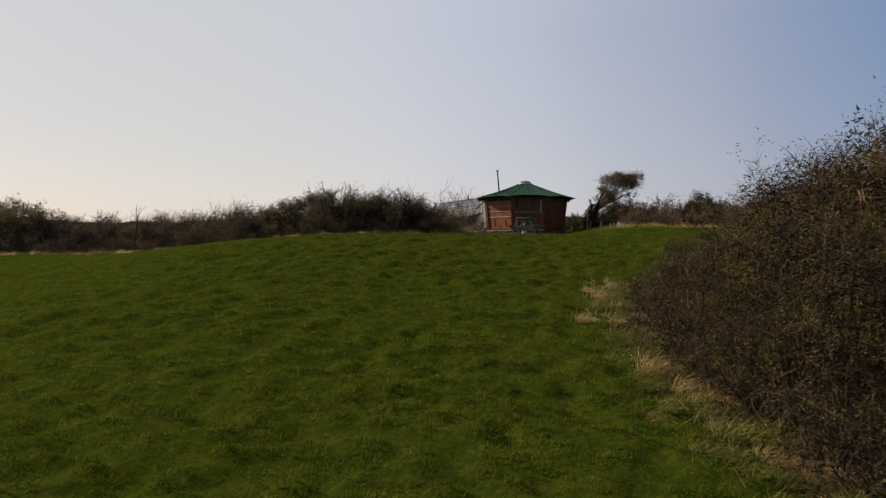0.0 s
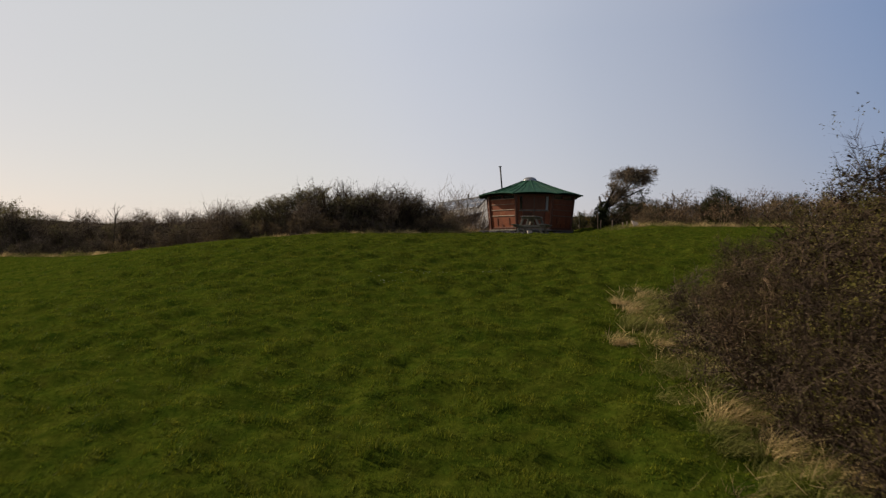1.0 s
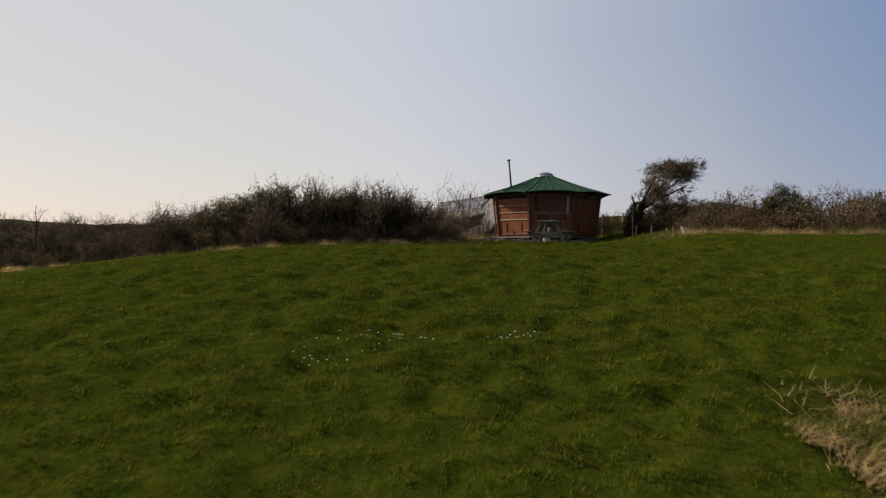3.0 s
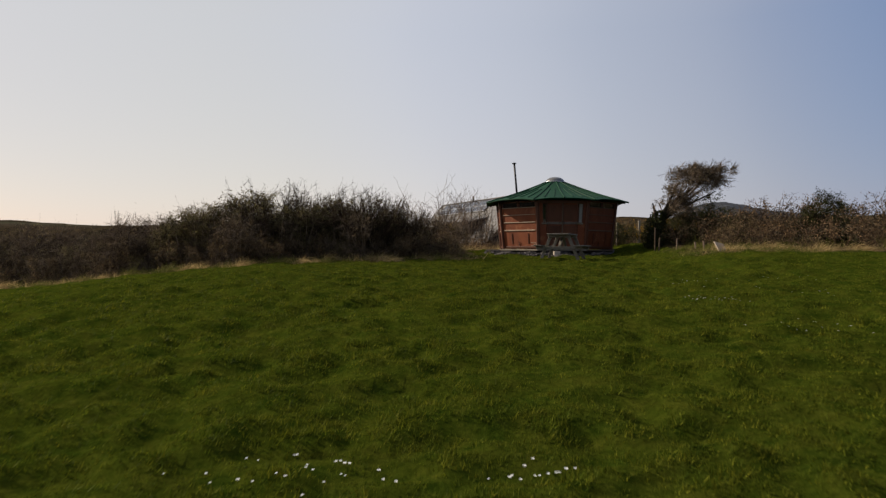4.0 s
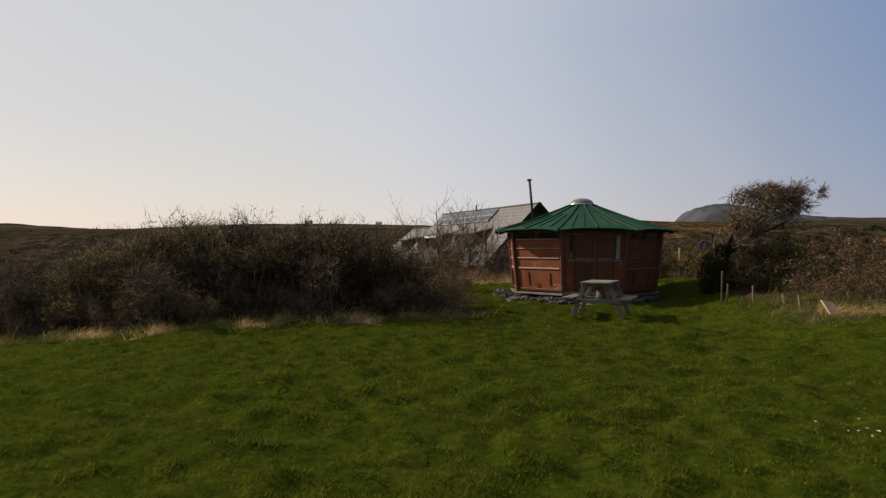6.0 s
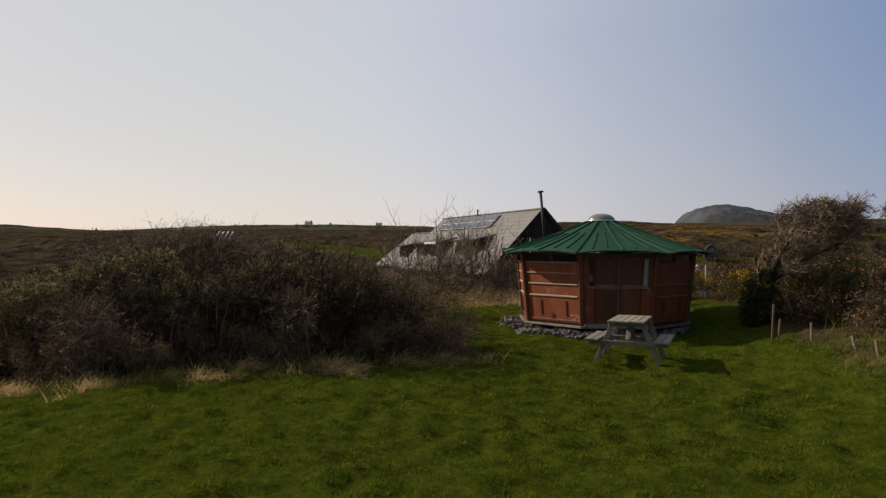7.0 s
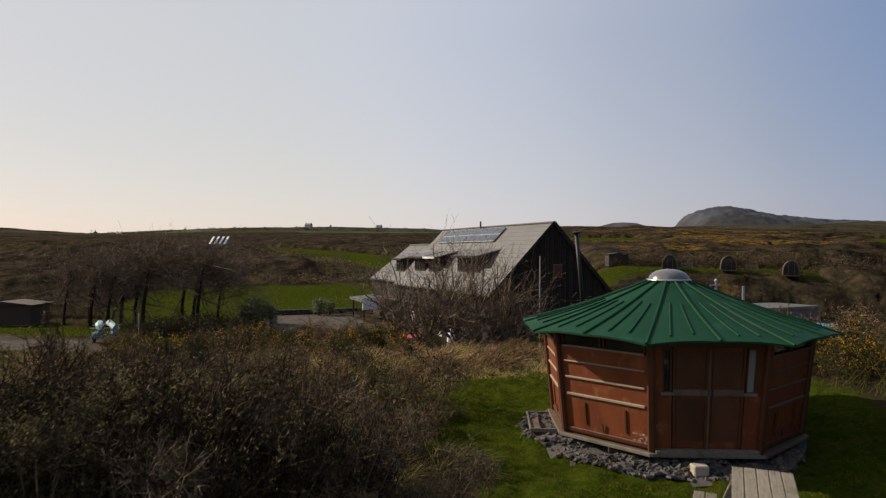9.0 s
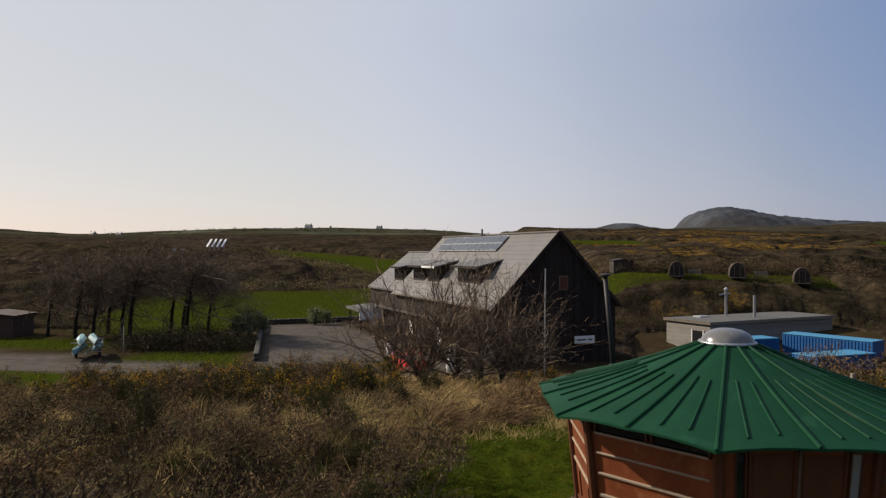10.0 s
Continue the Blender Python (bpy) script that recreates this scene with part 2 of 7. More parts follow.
M["twig_red"] = leafy("twig_red", (0.05588, 0.03438, 0.02234), (0.1548, 0.1032, 0.06017), 0.85, 0.0, 0.4, 0.8)
M["twig_grey"] = leafy("twig_grey", (0.06, 0.043, 0.03), (0.15, 0.112, 0.08), 0.85, 0.0, 0.4, 0.8)
M["leaf_dark"] = leafy("leaf_dark", (0.016, 0.0195, 0.008), (0.055, 0.058, 0.019), 0.5, 0.2, 0.3, 1.0)
M["leaf_olive"] = leafy("leaf_olive", (0.036, 0.036, 0.0085), (0.155, 0.128, 0.034), 0.55, 0.3, 0.28, 1.0)
M["leaf_brown"] = leafy("leaf_brown", (0.064, 0.045, 0.0215), (0.225, 0.16, 0.078), 0.7, 0.4, 0.28, 1.0)
M["leaf_hedge"] = leafy("leaf_hedge", (0.044, 0.042, 0.019), (0.21, 0.172, 0.08), 0.6, 0.4, 0.28, 1.0)
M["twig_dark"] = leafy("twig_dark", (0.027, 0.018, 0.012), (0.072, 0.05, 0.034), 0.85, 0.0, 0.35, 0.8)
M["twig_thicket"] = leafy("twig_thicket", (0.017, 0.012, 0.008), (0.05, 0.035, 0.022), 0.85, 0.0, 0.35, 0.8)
M["grass_tip"] = leafy("grass_tip", (0.03, 0.052, 0.004), (0.085, 0.1, 0.009), 0.6, 0.4, 0.3, 1.5, 0.3)
M["bracken"] = leafy("bracken", (0.036, 0.021, 0.011), (0.25, 0.162, 0.086), 0.8, 0.3, 0.55, 0.9)
M["gorse_gold"] = leafy("gorse_gold", (0.1, 0.066, 0.012), (0.28, 0.165, 0.016), 0.7, 0.2, 0.3, 0.4)
M["gorse_flower"] = leafy("gorse_flower", (0.34, 0.17, 0.008), (0.5, 0.28, 0.012), 0.6, 0.2, 0.25, 2.0)
M["inner"] = leafy("inner_growth", (0.03931, 0.03194, 0.02211), (0.1351, 0.1032, 0.06388), 0.9, 0.1, 0.5, 1.5)
M["bark"] = surface("bark", (0.0105, 0.0084, 0.0063), (0.0294, 0.02436, 0.0189), 9, 0.9, 0.8, 50, stretch=(1, 1, 0.25), spec=0.05)
M["stain_wood"] = surface("stain_wood", (0.082, 0.0182, 0.0058), (0.185, 0.049, 0.0138), 2.2, 0.55, 0.35, 45, rand=0.18, stain=(0.2, 0.075, 0.03), stain_scale=4.5, stain_at=0.57, stretch=(1, 1, 0.3), spec=0.3)
# stained darker than the walls; the door side's shade is in this tone too
M["door_panel"] = surface("door_panel", (0.05, 0.0165, 0.0075), (0.105, 0.036, 0.015), 2.6, 0.55, 0.35, 45, rand=0.15, stretch=(1, 1, 0.3), spec=0.3)
M["worn_rail"] = surface("worn_rail", (0.075, 0.05, 0.036), (0.16, 0.13, 0.105), 7, 0.8, 0.4, 60, rand=0.15)
M["flake"] = surface("flake", (0.26, 0.19, 0.14), (0.36, 0.28, 0.22), 9, 0.8, 0.2, 60)
M["stain_post"] = surface("stain_post", (0.0615, 0.01722, 0.00615), (0.09528, 0.02768, 0.00984), 3.0, 0.5, 0.25, 40, rand=0.1, stretch=(4, 4, 0.6))
M["pale_wood"] = surface("pale_wood", (0.2363, 0.1688, 0.1125), (0.3375, 0.2644, 0.1913), 5, 0.6, 0.25, 60, rand=0.15, stain=(0.25, 0.12, 0.06), stain_scale=2.5, stain_at=0.58)
M["grey_wood"] = surface("grey_wood", (0.105, 0.09, 0.068), (0.235, 0.205, 0.165), 6, 0.85, 0.5, 70, rand=0.22, stain=(0.085, 0.08, 0.05), stain_scale=3.0, stain_at=0.54, stretch=(6, 0.7, 6), spec=0.2)
M["deck_wood"] = surface("deck_wood", (0.07488, 0.04608, 0.0288), (0.1382, 0.09216, 0.0576), 5, 0.75, 0.4, 60, rand=0.15)
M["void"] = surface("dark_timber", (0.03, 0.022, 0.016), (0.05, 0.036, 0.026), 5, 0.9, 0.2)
M["green_roof"] = surface("green_roof", (0.0026, 0.031, 0.0125), (0.0055, 0.048, 0.02), 1.6, 0.65, 0.14, 30, rand=0.08, stain=(0.012, 0.062, 0.03), stain_scale=2.2, stain_at=0.58, spec=0.12)
M["dome"] = surface("dome_plastic", (0.085, 0.08, 0.078), (0.14, 0.134, 0.13), 6, 0.2, 0.05, 40, stain=(0.15, 0.14, 0.13), stain_scale=4, stain_at=0.5, spec=0.7)
M["flue"] = surface("flue_steel", (0.016, 0.016, 0.017), (0.035, 0.032, 0.032), 8, 0.55, 0.05, 60, metal=0.2, spec=0.25)
M["glass"] = surface("dark_glass", (0.012, 0.013, 0.014), (0.02, 0.021, 0.022), 2, 0.06, 0.0, spec=0.7)
M["pale_pane"] = surface("pale_pane", (0.21, 0.21, 0.2), (0.26, 0.26, 0.25), 3, 0.3, 0.0, spec=0.6)
M["slate_chip"] = surface("slate_chip", (0.027, 0.0235, 0.022), (0.082, 0.071, 0.065), 8, 0.75, 0.3, 60, island=0.35, rand=0.3, spec=0.25)
M["slate_roof"] = surface("slate_roof", (0.0766, 0.07086, 0.06702), (0.1302, 0.1206, 0.1149), 0.9, 0.5, 0.4, 12, island=0.1, stain=(0.16, 0.13, 0.1), stain_scale=0.35, stain_at=0.58)
M["dark_clad"] = surface("dark_clad", (0.018, 0.013, 0.011), (0.036, 0.027, 0.022), 2, 0.7, 0.4, 30, rand=0.3, spec=0.15, stretch=(1, 1, 5))
M["white_paint"] = surface("white_paint", (0.612, 0.603, 0.576), (0.72, 0.711, 0.693), 2, 0.5, 0.05)
M["solar"] = surface("solar_glass", (0.035, 0.04, 0.055), (0.06, 0.065, 0.085), 1, 0.12, 0.0, spec=0.8)
M["alu"] = surface("alu", (0.55, 0.55, 0.56), (0.7, 0.7, 0.7), 4, 0.35, 0.05, metal=0.8)
M["steel"] = surface("steel", (0.3, 0.3, 0.31), (0.45, 0.45, 0.45), 4, 0.35, 0.05, metal=0.8)
M["stone"] = surface("stone", (0.05, 0.043, 0.037), (0.13, 0.115, 0.1), 2, 0.85, 0.6, 14, rand=0.2, island=0.2)
M["wall_stone"] = surface("wall_stone", (0.022, 0.019, 0.016), (0.06, 0.052, 0.045), 2, 0.85, 0.6, 14, rand=0.25)
M["hill_rock"] = surface("hill_rock", (0.02, 0.023, 0.03), (0.072, 0.076, 0.085), 0.011, 0.9, 0.7, 0.05, stain=(0.034, 0.033, 0.032), stain_scale=0.006, stain_at=0.5, dist=6.0, spec=0.1)
M["grey_clad"] = surface("grey_clad", (0.13, 0.12, 0.105), (0.24, 0.225, 0.2), 3, 0.8, 0.3, 30, rand=0.14, stretch=(0.3, 0.3, 5))
M["shed_wood"] = surface("shed_wood", (0.03, 0.014, 0.01), (0.055, 0.026, 0.018), 3, 0.75, 0.3, 30, stretch=(1, 1, 5))
M["larch"] = surface("larch", (0.2835, 0.2362, 0.1796), (0.4158, 0.3591, 0.293), 3, 0.7, 0.3, 30, rand=0.12, stretch=(0.3, 0.3, 5))
M["felt"] = surface("felt", (0.07, 0.068, 0.066), (0.11, 0.106, 0.1), 1.2, 0.85, 0.2)
M["blue"] = surface("blue_paint", (0.005, 0.06, 0.2), (0.01, 0.09, 0.26), 2, 0.5, 0.1, rand=0.1)
M["blue_pale"] = surface("blue_pale", (0.036, 0.18, 0.3312), (0.0612, 0.2304, 0.3888), 2, 0.5, 0.1)
M["red"] = surface("red_paint", (0.5, 0.02, 0.02), (0.6, 0.04, 0.03), 2, 0.35, 0.05)
M["rubber"] = surface("rubber", (0.015, 0.015, 0.015), (0.03, 0.03, 0.03), 5, 0.8, 0.1)
M["pod_wood"] = surface("pod_wood", (0.02, 0.0142, 0.011), (0.038, 0.0275, 0.022), 3, 0.7, 0.3, 30, rand=0.1)
M["canoe"] = surface("canoe", (0.09, 0.2, 0.22), (0.3, 0.44, 0.46), 3, 0.4, 0.05, rand=0.3)
M["cream"] = surface("cream_render", (0.5, 0.48, 0.44), (0.62, 0.6, 0.56), 1, 0.8, 0.1)


def vnoise(x, y):
    """Smooth noise from 0 to 1 on a unit lattice."""
    x, y = np.asarray(x, float), np.asarray(y, float)
    i, j = np.floor(x), np.floor(y)
    u, v = x - i, y - j
    u, v = u * u * (3 - 2 * u), v * v * (3 - 2 * v)

    def at(a, b):
        s = np.sin(a * 127.1 + b * 311.7) * 43758.5453
        return s - np.floor(s)

    return (at(i, j) * (1 - u) + at(i + 1, j) * u) * (1 - v) + (at(i, j + 1) * (1 - u) + at(i + 1, j + 1) * u) * v


def H(x, y):
    """The height of the ground."""
    x, y = np.asarray(x, float), np.asarray(y, float)
    ys = [-300, -80, -45, -38, -33, -29.5, -26, -23, -18, -13, -9, -5, 0, 6, 12, 22, 38, 90]
    zs = [-12, -5.2, -3.3, -2.9, -2.45, -1.97, -1.45, -0.98, -0.27, 0.0, 0.06, 0.24, 0.42, 0.5, 0.1, -1.8, -3.9, -4.0]
    z = sum(np.interp(y + o, ys, zs) for o in (-1.6, -0.8, 0, 0.8, 1.6)) / 5
    near = 1 - ss(6, 25, y)
    fall = sum(np.interp(x + o, [-80, -45, -31, -24, -20, -16.7, -14, -12, -10, -8.5, -7], [4.2, 2.4, 1.55, 1.38, 1.16, 0.88, 0.5, 0.28, 0.1, 0.03, 0.0]) for o in (-1, 0, 1)) / 3
    z = z - near * fall
    z = z + 0.42 * ss(1.5, 4.5, x) * ss(-14, -9, y) * (1 - ss(6, 16, y))
    z = z + 5.4 * ss(5, 17, x) * ss(75, 88, y)
    z = z - 1.9 * np.exp(-((x - 20) / 13) ** 4 - ((y - 58) / 11) ** 4)
    d = y + 11
    z = z + np.interp(d, [95, 160, 260, 500, 800, 1250, 1700, 3000, 6000], [0, 5.2, 9.5, 22, 33, 52.5, 45, 40, 20])
    roll = np.sin(x / 61 + 0.7) * 1.1 + np.sin(x / 143 - y / 95) * 1.4 + np.sin(y / 47 + x / 90 + 1.0) * 0.9
    z = z + roll * ss(110, 330, d)
    z = z + (np.sin(x / 310 + 1.1) * 3 + np.sin(x / 173 + y / 260) * 2.5) * ss(400, 1000, d) * (1 - 0.7 * ss(50, 250, x))
    z = z + 4 * np.exp(-((x + 400) / 75) ** 2 - ((y - 480) / 130) ** 2)
    z = z + 2.2 * ss(165, 260, y) * ss(-130, -105, x) * (1 - ss(-40, -10, x)) * (1 - ss(280, 420, y))
    z = z + 3.2 * np.exp(-((x + 95) / 32) ** 2 - ((y - 150) / 34) ** 2) + 1.6 * np.exp(-((x + 48) / 22) ** 2 - ((y - 136) / 14) ** 2)
    # the far ridge rises and dips along the skyline
    u = (x + 3) / np.maximum(d, 1)
    z = z + d / 1207 * ss(300, 600, d) * np.interp(u, [-0.9, -0.75, -0.68, -0.62, -0.54, -0.475, -0.4, -0.315, -0.235, -0.1, 0.0, 0.106, 0.2, 0.263, 0.42, 0.544, 0.8], [-3, -2.6, -7, -10, -8, -4.5, -2, 0, 1, -1, -9, -15, -12, -6, 2, 7, 8])
    # tussocks of the field
    bump = 0.03 * (vnoise(x / 1.3, y / 1.1) - 0.5) + 0.07 * (vnoise(x / 0.5 + 9, y / 0.4) - 0.5) + 0.15 * (vnoise(x / 0.27, y / 0.24 + 5) - 0.5)
    rough = ss(2.4, 4.0, y - hedge_front(x)) * (1 - ss(14, 18, y)) * ss(5.4, 7.0, -x)
    z = z + 0.75 * (vnoise(x / 1.9 + 2, y / 1.7) ** 2 - 0.25) * rough
    return z + bump * (1 - ss(20, 30, np.abs(y + 16)))


def h1(x, y):
    return float(H(x, y))


def hedge_front(x):
    """y of the hedge's foot along the field."""
    return np.interp(x, [-60, -31, -24, -16.7, -13, -11, -9, -7, -5, -3.6], [6, -1.6, -3.7, -7.0, -7.7, -7.9, -7.4, -6.7, -6.0, -5.4])


def drive_south(x):
    """y of the drive's near edge."""
    return 31.5 - 0.34 * (x + 35.5)


def patch(x, y, corners, soft=1.0):
    """1 inside a polygon of corners, 0 outside, with a soft edge."""
    x, y = np.asarray(x, float), np.asarray(y, float)
    c = np.array(corners, float)
    if x.max() < c[:, 0].min() - soft or x.min() > c[:, 0].max() + soft or y.max() < c[:, 1].min() - soft or y.min() > c[:, 1].max() + soft:
        return np.zeros_like(x)
    inside, near = np.zeros(x.shape, bool), np.full(x.shape, 1e9)
    for (ax, ay), (bx, by) in zip(c, np.roll(c, -1, 0)):
        dx, dy = bx - ax, by - ay
        t = np.clip(((x - ax) * dx + (y - ay) * dy) / (dx * dx + dy * dy), 0, 1)
        near = np.minimum(near, np.hypot(x - ax - t * dx, y - ay - t * dy))
        inside ^= ((ay > y) != (by > y)) & (x < dx * (y - ay) / (dy if dy else 1e-9) + ax)
    return ss(-soft, soft, np.where(inside, near, -near))


def lawn(x, y):
    """1 on short grass, 0 on rough ground."""
    x, y = np.asarray(x, float), np.asarray(y, float)
    wob = 0.25 * np.sin(x * 1.7) + 0.2 * np.sin(x * 3.9 + 1)
    left = 1 - ss(-0.3, 0.3, y - hedge_front(x) - wob)
    right = 1 - ss(-0.4, 0.4, y + 8.6 - 0.12 * (x - 4) - wob)
    field = np.where(x < -3.6, left, np.where(x > 3.6, right, 1 - ss(5.5, 7, y)))
    yard = 1 - ss(4.0, 4.7, np.hypot((x + 0.5) / 1.12, (y - 1.6) / 1.4) + 0.15 * np.sin(x * 3) * np.sin(y * 2))
    inner = x + 0.2 - 0.25 * (y + 30) ** 2 / 12 - 0.2 * np.sin(y * 2)
    outer = 5.4 - 0.06 * (y + 30) ** 2 + 0.3 * np.sin(y * 1.3)
    bushy = 1 - ss(0.0, 0.5, inner) * ss(-36, -35, y) * (1 - ss(-26.5, -25, y)) * (1 - ss(-0.8, 0.8, x - outer))
    z = np.maximum(field, yard) * np.where(y > 8, 0, 1) * bushy
    far = patch(x, y, ((-62, 98), (-49, 105.5), (-38, 108), (-26, 113), (-17, 117), (-17, 84), (-21, 80), (-31, 72), (-35, 58), (-44, 58), (-56, 74)))
    far2 = patch(x, y, ((-95, 248), (-67, 226), (-50, 213), (-37, 199), (-22, 185), (-22, 132), (-29, 131), (-33, 137), (-45, 165), (-58, 185), (-76, 214)), 1.5)
    pods = patch(x, y, ((9, 82), (14, 84.5), (20, 85.3), (28, 85.6), (36, 85.2), (43, 84.4), (43, 89), (32, 91), (20, 92), (9, 95)))
    strip = ss(15.5, 16.5, y) * (1 - ss(-0.6, 0.2, y - drive_south(x))) * (1 - ss(-25, -23.6, x)) + ss(45.5, 46.5, y) * (1 - ss(53, 56, y)) * (1 - ss(-40, -38, x)) * ss(-62, -54, x)
    strip = strip + ss(41.5, 42.1, y + 0.26 * (x + 34.5)) * (1 - ss(47, 48.5, y)) * ss(-33, -32, x) * (1 - ss(-23.4, -22.8, x + 0.32 * (y - 40)))
    f3 = patch(x, y, ((95, 214), (122, 226), (180, 240), (180, 190), (96, 138), (80, 128), (84, 150), (104, 190)), 2)
    f4 = patch(x, y, ((-270, 280), (-207, 259), (-184, 238), (-168, 207), (-260, 212)), 3) * 0.8
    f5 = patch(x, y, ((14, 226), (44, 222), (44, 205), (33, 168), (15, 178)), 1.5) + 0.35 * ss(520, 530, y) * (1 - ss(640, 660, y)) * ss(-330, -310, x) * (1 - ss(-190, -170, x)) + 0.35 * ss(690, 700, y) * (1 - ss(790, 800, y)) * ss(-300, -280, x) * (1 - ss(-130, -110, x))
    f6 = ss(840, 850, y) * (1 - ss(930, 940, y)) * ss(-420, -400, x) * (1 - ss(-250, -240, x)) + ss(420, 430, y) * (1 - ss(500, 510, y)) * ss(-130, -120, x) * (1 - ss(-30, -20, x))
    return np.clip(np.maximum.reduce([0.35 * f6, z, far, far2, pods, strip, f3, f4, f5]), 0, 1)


def paved(x, y):
    x, y = np.asarray(x, float), np.asarray(y, float)
    drive = ss(0, 0.5, y - drive_south(x)) * (1 - ss(0, 0.5, y - 41.4 + 0.26 * (x + 34.5))) * (1 - ss(-9, -8, x)) * ss(-90, -80, x)
    yard = ss(36, 37, y) * (1 - ss(0, 0.6, y - 69.0 - 0.57 * (x + 30.9))) * ss(0, 0.5, x + 21.6 + 0.322 * (y - 40)) * (1 - ss(-6, -5.4, x + 0.52 * (y - 41)))
    return np.clip(np.maximum(drive, yard), 0, 1)


def ground_material():
    mat = bpy.data.materials.new("ground")
    mat.use_nodes = True
    n, l = mat.node_tree.nodes, mat.node_tree.links
    bsdf = n["Principled BSDF"]
    geo = n.new("ShaderNodeNewGeometry")

    def tex(s, det=4, rough=0.6):
        t = n.new("ShaderNodeTexNoise")
        t.inputs["Scale"].default_value, t.inputs["Detail"].default_value, t.inputs["Roughness"].default_value = s, det, rough
        l.new(geo.outputs["Position"], t.inputs["Vector"])
        return t.outputs["Fac"]

    def ramp(fac, *stops):
        r = n.new("ShaderNodeValToRGB")
        e = r.color_ramp.elements
        while len(e) < len(stops):
            e.new(0.5)
        for k, (p, c) in enumerate(stops):
            e[k].position, e[k].color = p, (*c, 1)
        l.new(fac, r.inputs["Fac"])
        return r.outputs["Color"]

    def mix(fac, a, b, kind="MIX"):
        m = n.new("ShaderNodeMix")
        m.data_type, m.blend_type = "RGBA", kind
        if isinstance(fac, float):
            m.inputs["Factor"].default_value = fac
        else:
            l.new(fac, m.inputs["Factor"])
        l.new(a, m.inputs["A"])
        l.new(b, m.inputs["B"])
        return m.outputs["Result"]

    def attr(name):
        a = n.new("ShaderNodeAttribute")
        a.attribute_name = name
        return a.outputs["Fac"]

    turf = mix(0.5, ramp(tex(3.2, 5), (0.35, (0.016, 0.03, 0.003)), (0.5, (0.035, 0.045, 0.0045)), (0.66, (0.054, 0.056, 0.007))),
               ramp(tex(9, 6, 0.7), (0.35, (0.006156, 0.01334, 0.001026)), (0.58, (0.041, 0.053, 0.0055)), (0.72, (0.083, 0.084, 0.012))))
    heath = mix(0.5, ramp(tex(0.05, 6), (0.35, (0.024, 0.021, 0.01)), (0.5, (0.04, 0.028, 0.015)), (0.65, (0.06, 0.042, 0.022))),
                ramp(tex(0.6, 6, 0.7), (0.3, (0.015, 0.013, 0.008)), (0.55, (0.042, 0.03, 0.018)), (0.75, (0.08, 0.058, 0.034))))
    tar = ramp(tex(0.8, 6), (0.3, (0.066, 0.058, 0.05)), (0.7, (0.11, 0.098, 0.086)))
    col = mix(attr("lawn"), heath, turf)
    col = mix(attr("paved"), col, tar)
    l.new(col, bsdf.inputs["Base Color"])
    bsdf.inputs["Roughness"].default_value = 0.9
    bsdf.inputs["Specular IOR Level"].default_value = 0.0
    bp = n.new("ShaderNodeBump")
    bp.inputs["Strength"].default_value, bp.inputs["Distance"].default_value = 0.7, 0.05
    l.new(tex(14, 6, 0.75), bp.inputs["Height"])
    l.new(bp.outputs["Normal"], bsdf.inputs["Normal"])
    return mat


def make_ground():
    def axis(c, fine, near, coarse, half, far, n):
        k = np.linspace(0, 1, n)[1:]
        pos = np.concatenate([np.arange(0, near, fine), np.arange(near, half, coarse), half + (far - half) * (np.expm1(k * 6.0) / np.expm1(6.0))])
        return np.concatenate([-pos[:0:-1], pos]) + c

    xs = axis(-3.0, 0.14, 8, 0.65, 26, 5200, 54)
    ys = axis(-20.0, 0.14, 17, 0.65, 36, 5200, 82)
    gx, gy = np.meshgrid(xs, ys)
    v = np.stack([gx, gy, H(gx, gy)], -1).reshape(-1, 3)
    nx, ny = len(xs), len(ys)
    i = (np.arange(ny - 1)[:, None] * nx + np.arange(nx - 1)[None]).ravel()
    me = mesh_np("ground", v, np.stack([i, i + 1, i + nx + 1, i + nx], 1), ground_material(), True)
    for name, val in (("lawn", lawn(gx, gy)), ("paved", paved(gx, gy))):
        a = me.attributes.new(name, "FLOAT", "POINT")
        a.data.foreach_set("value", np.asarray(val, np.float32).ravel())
    return tagged(new("ground", me), "rolling field of short green grass, rough heath and distant rocky hill", "ground", kind="structure")


make_ground()


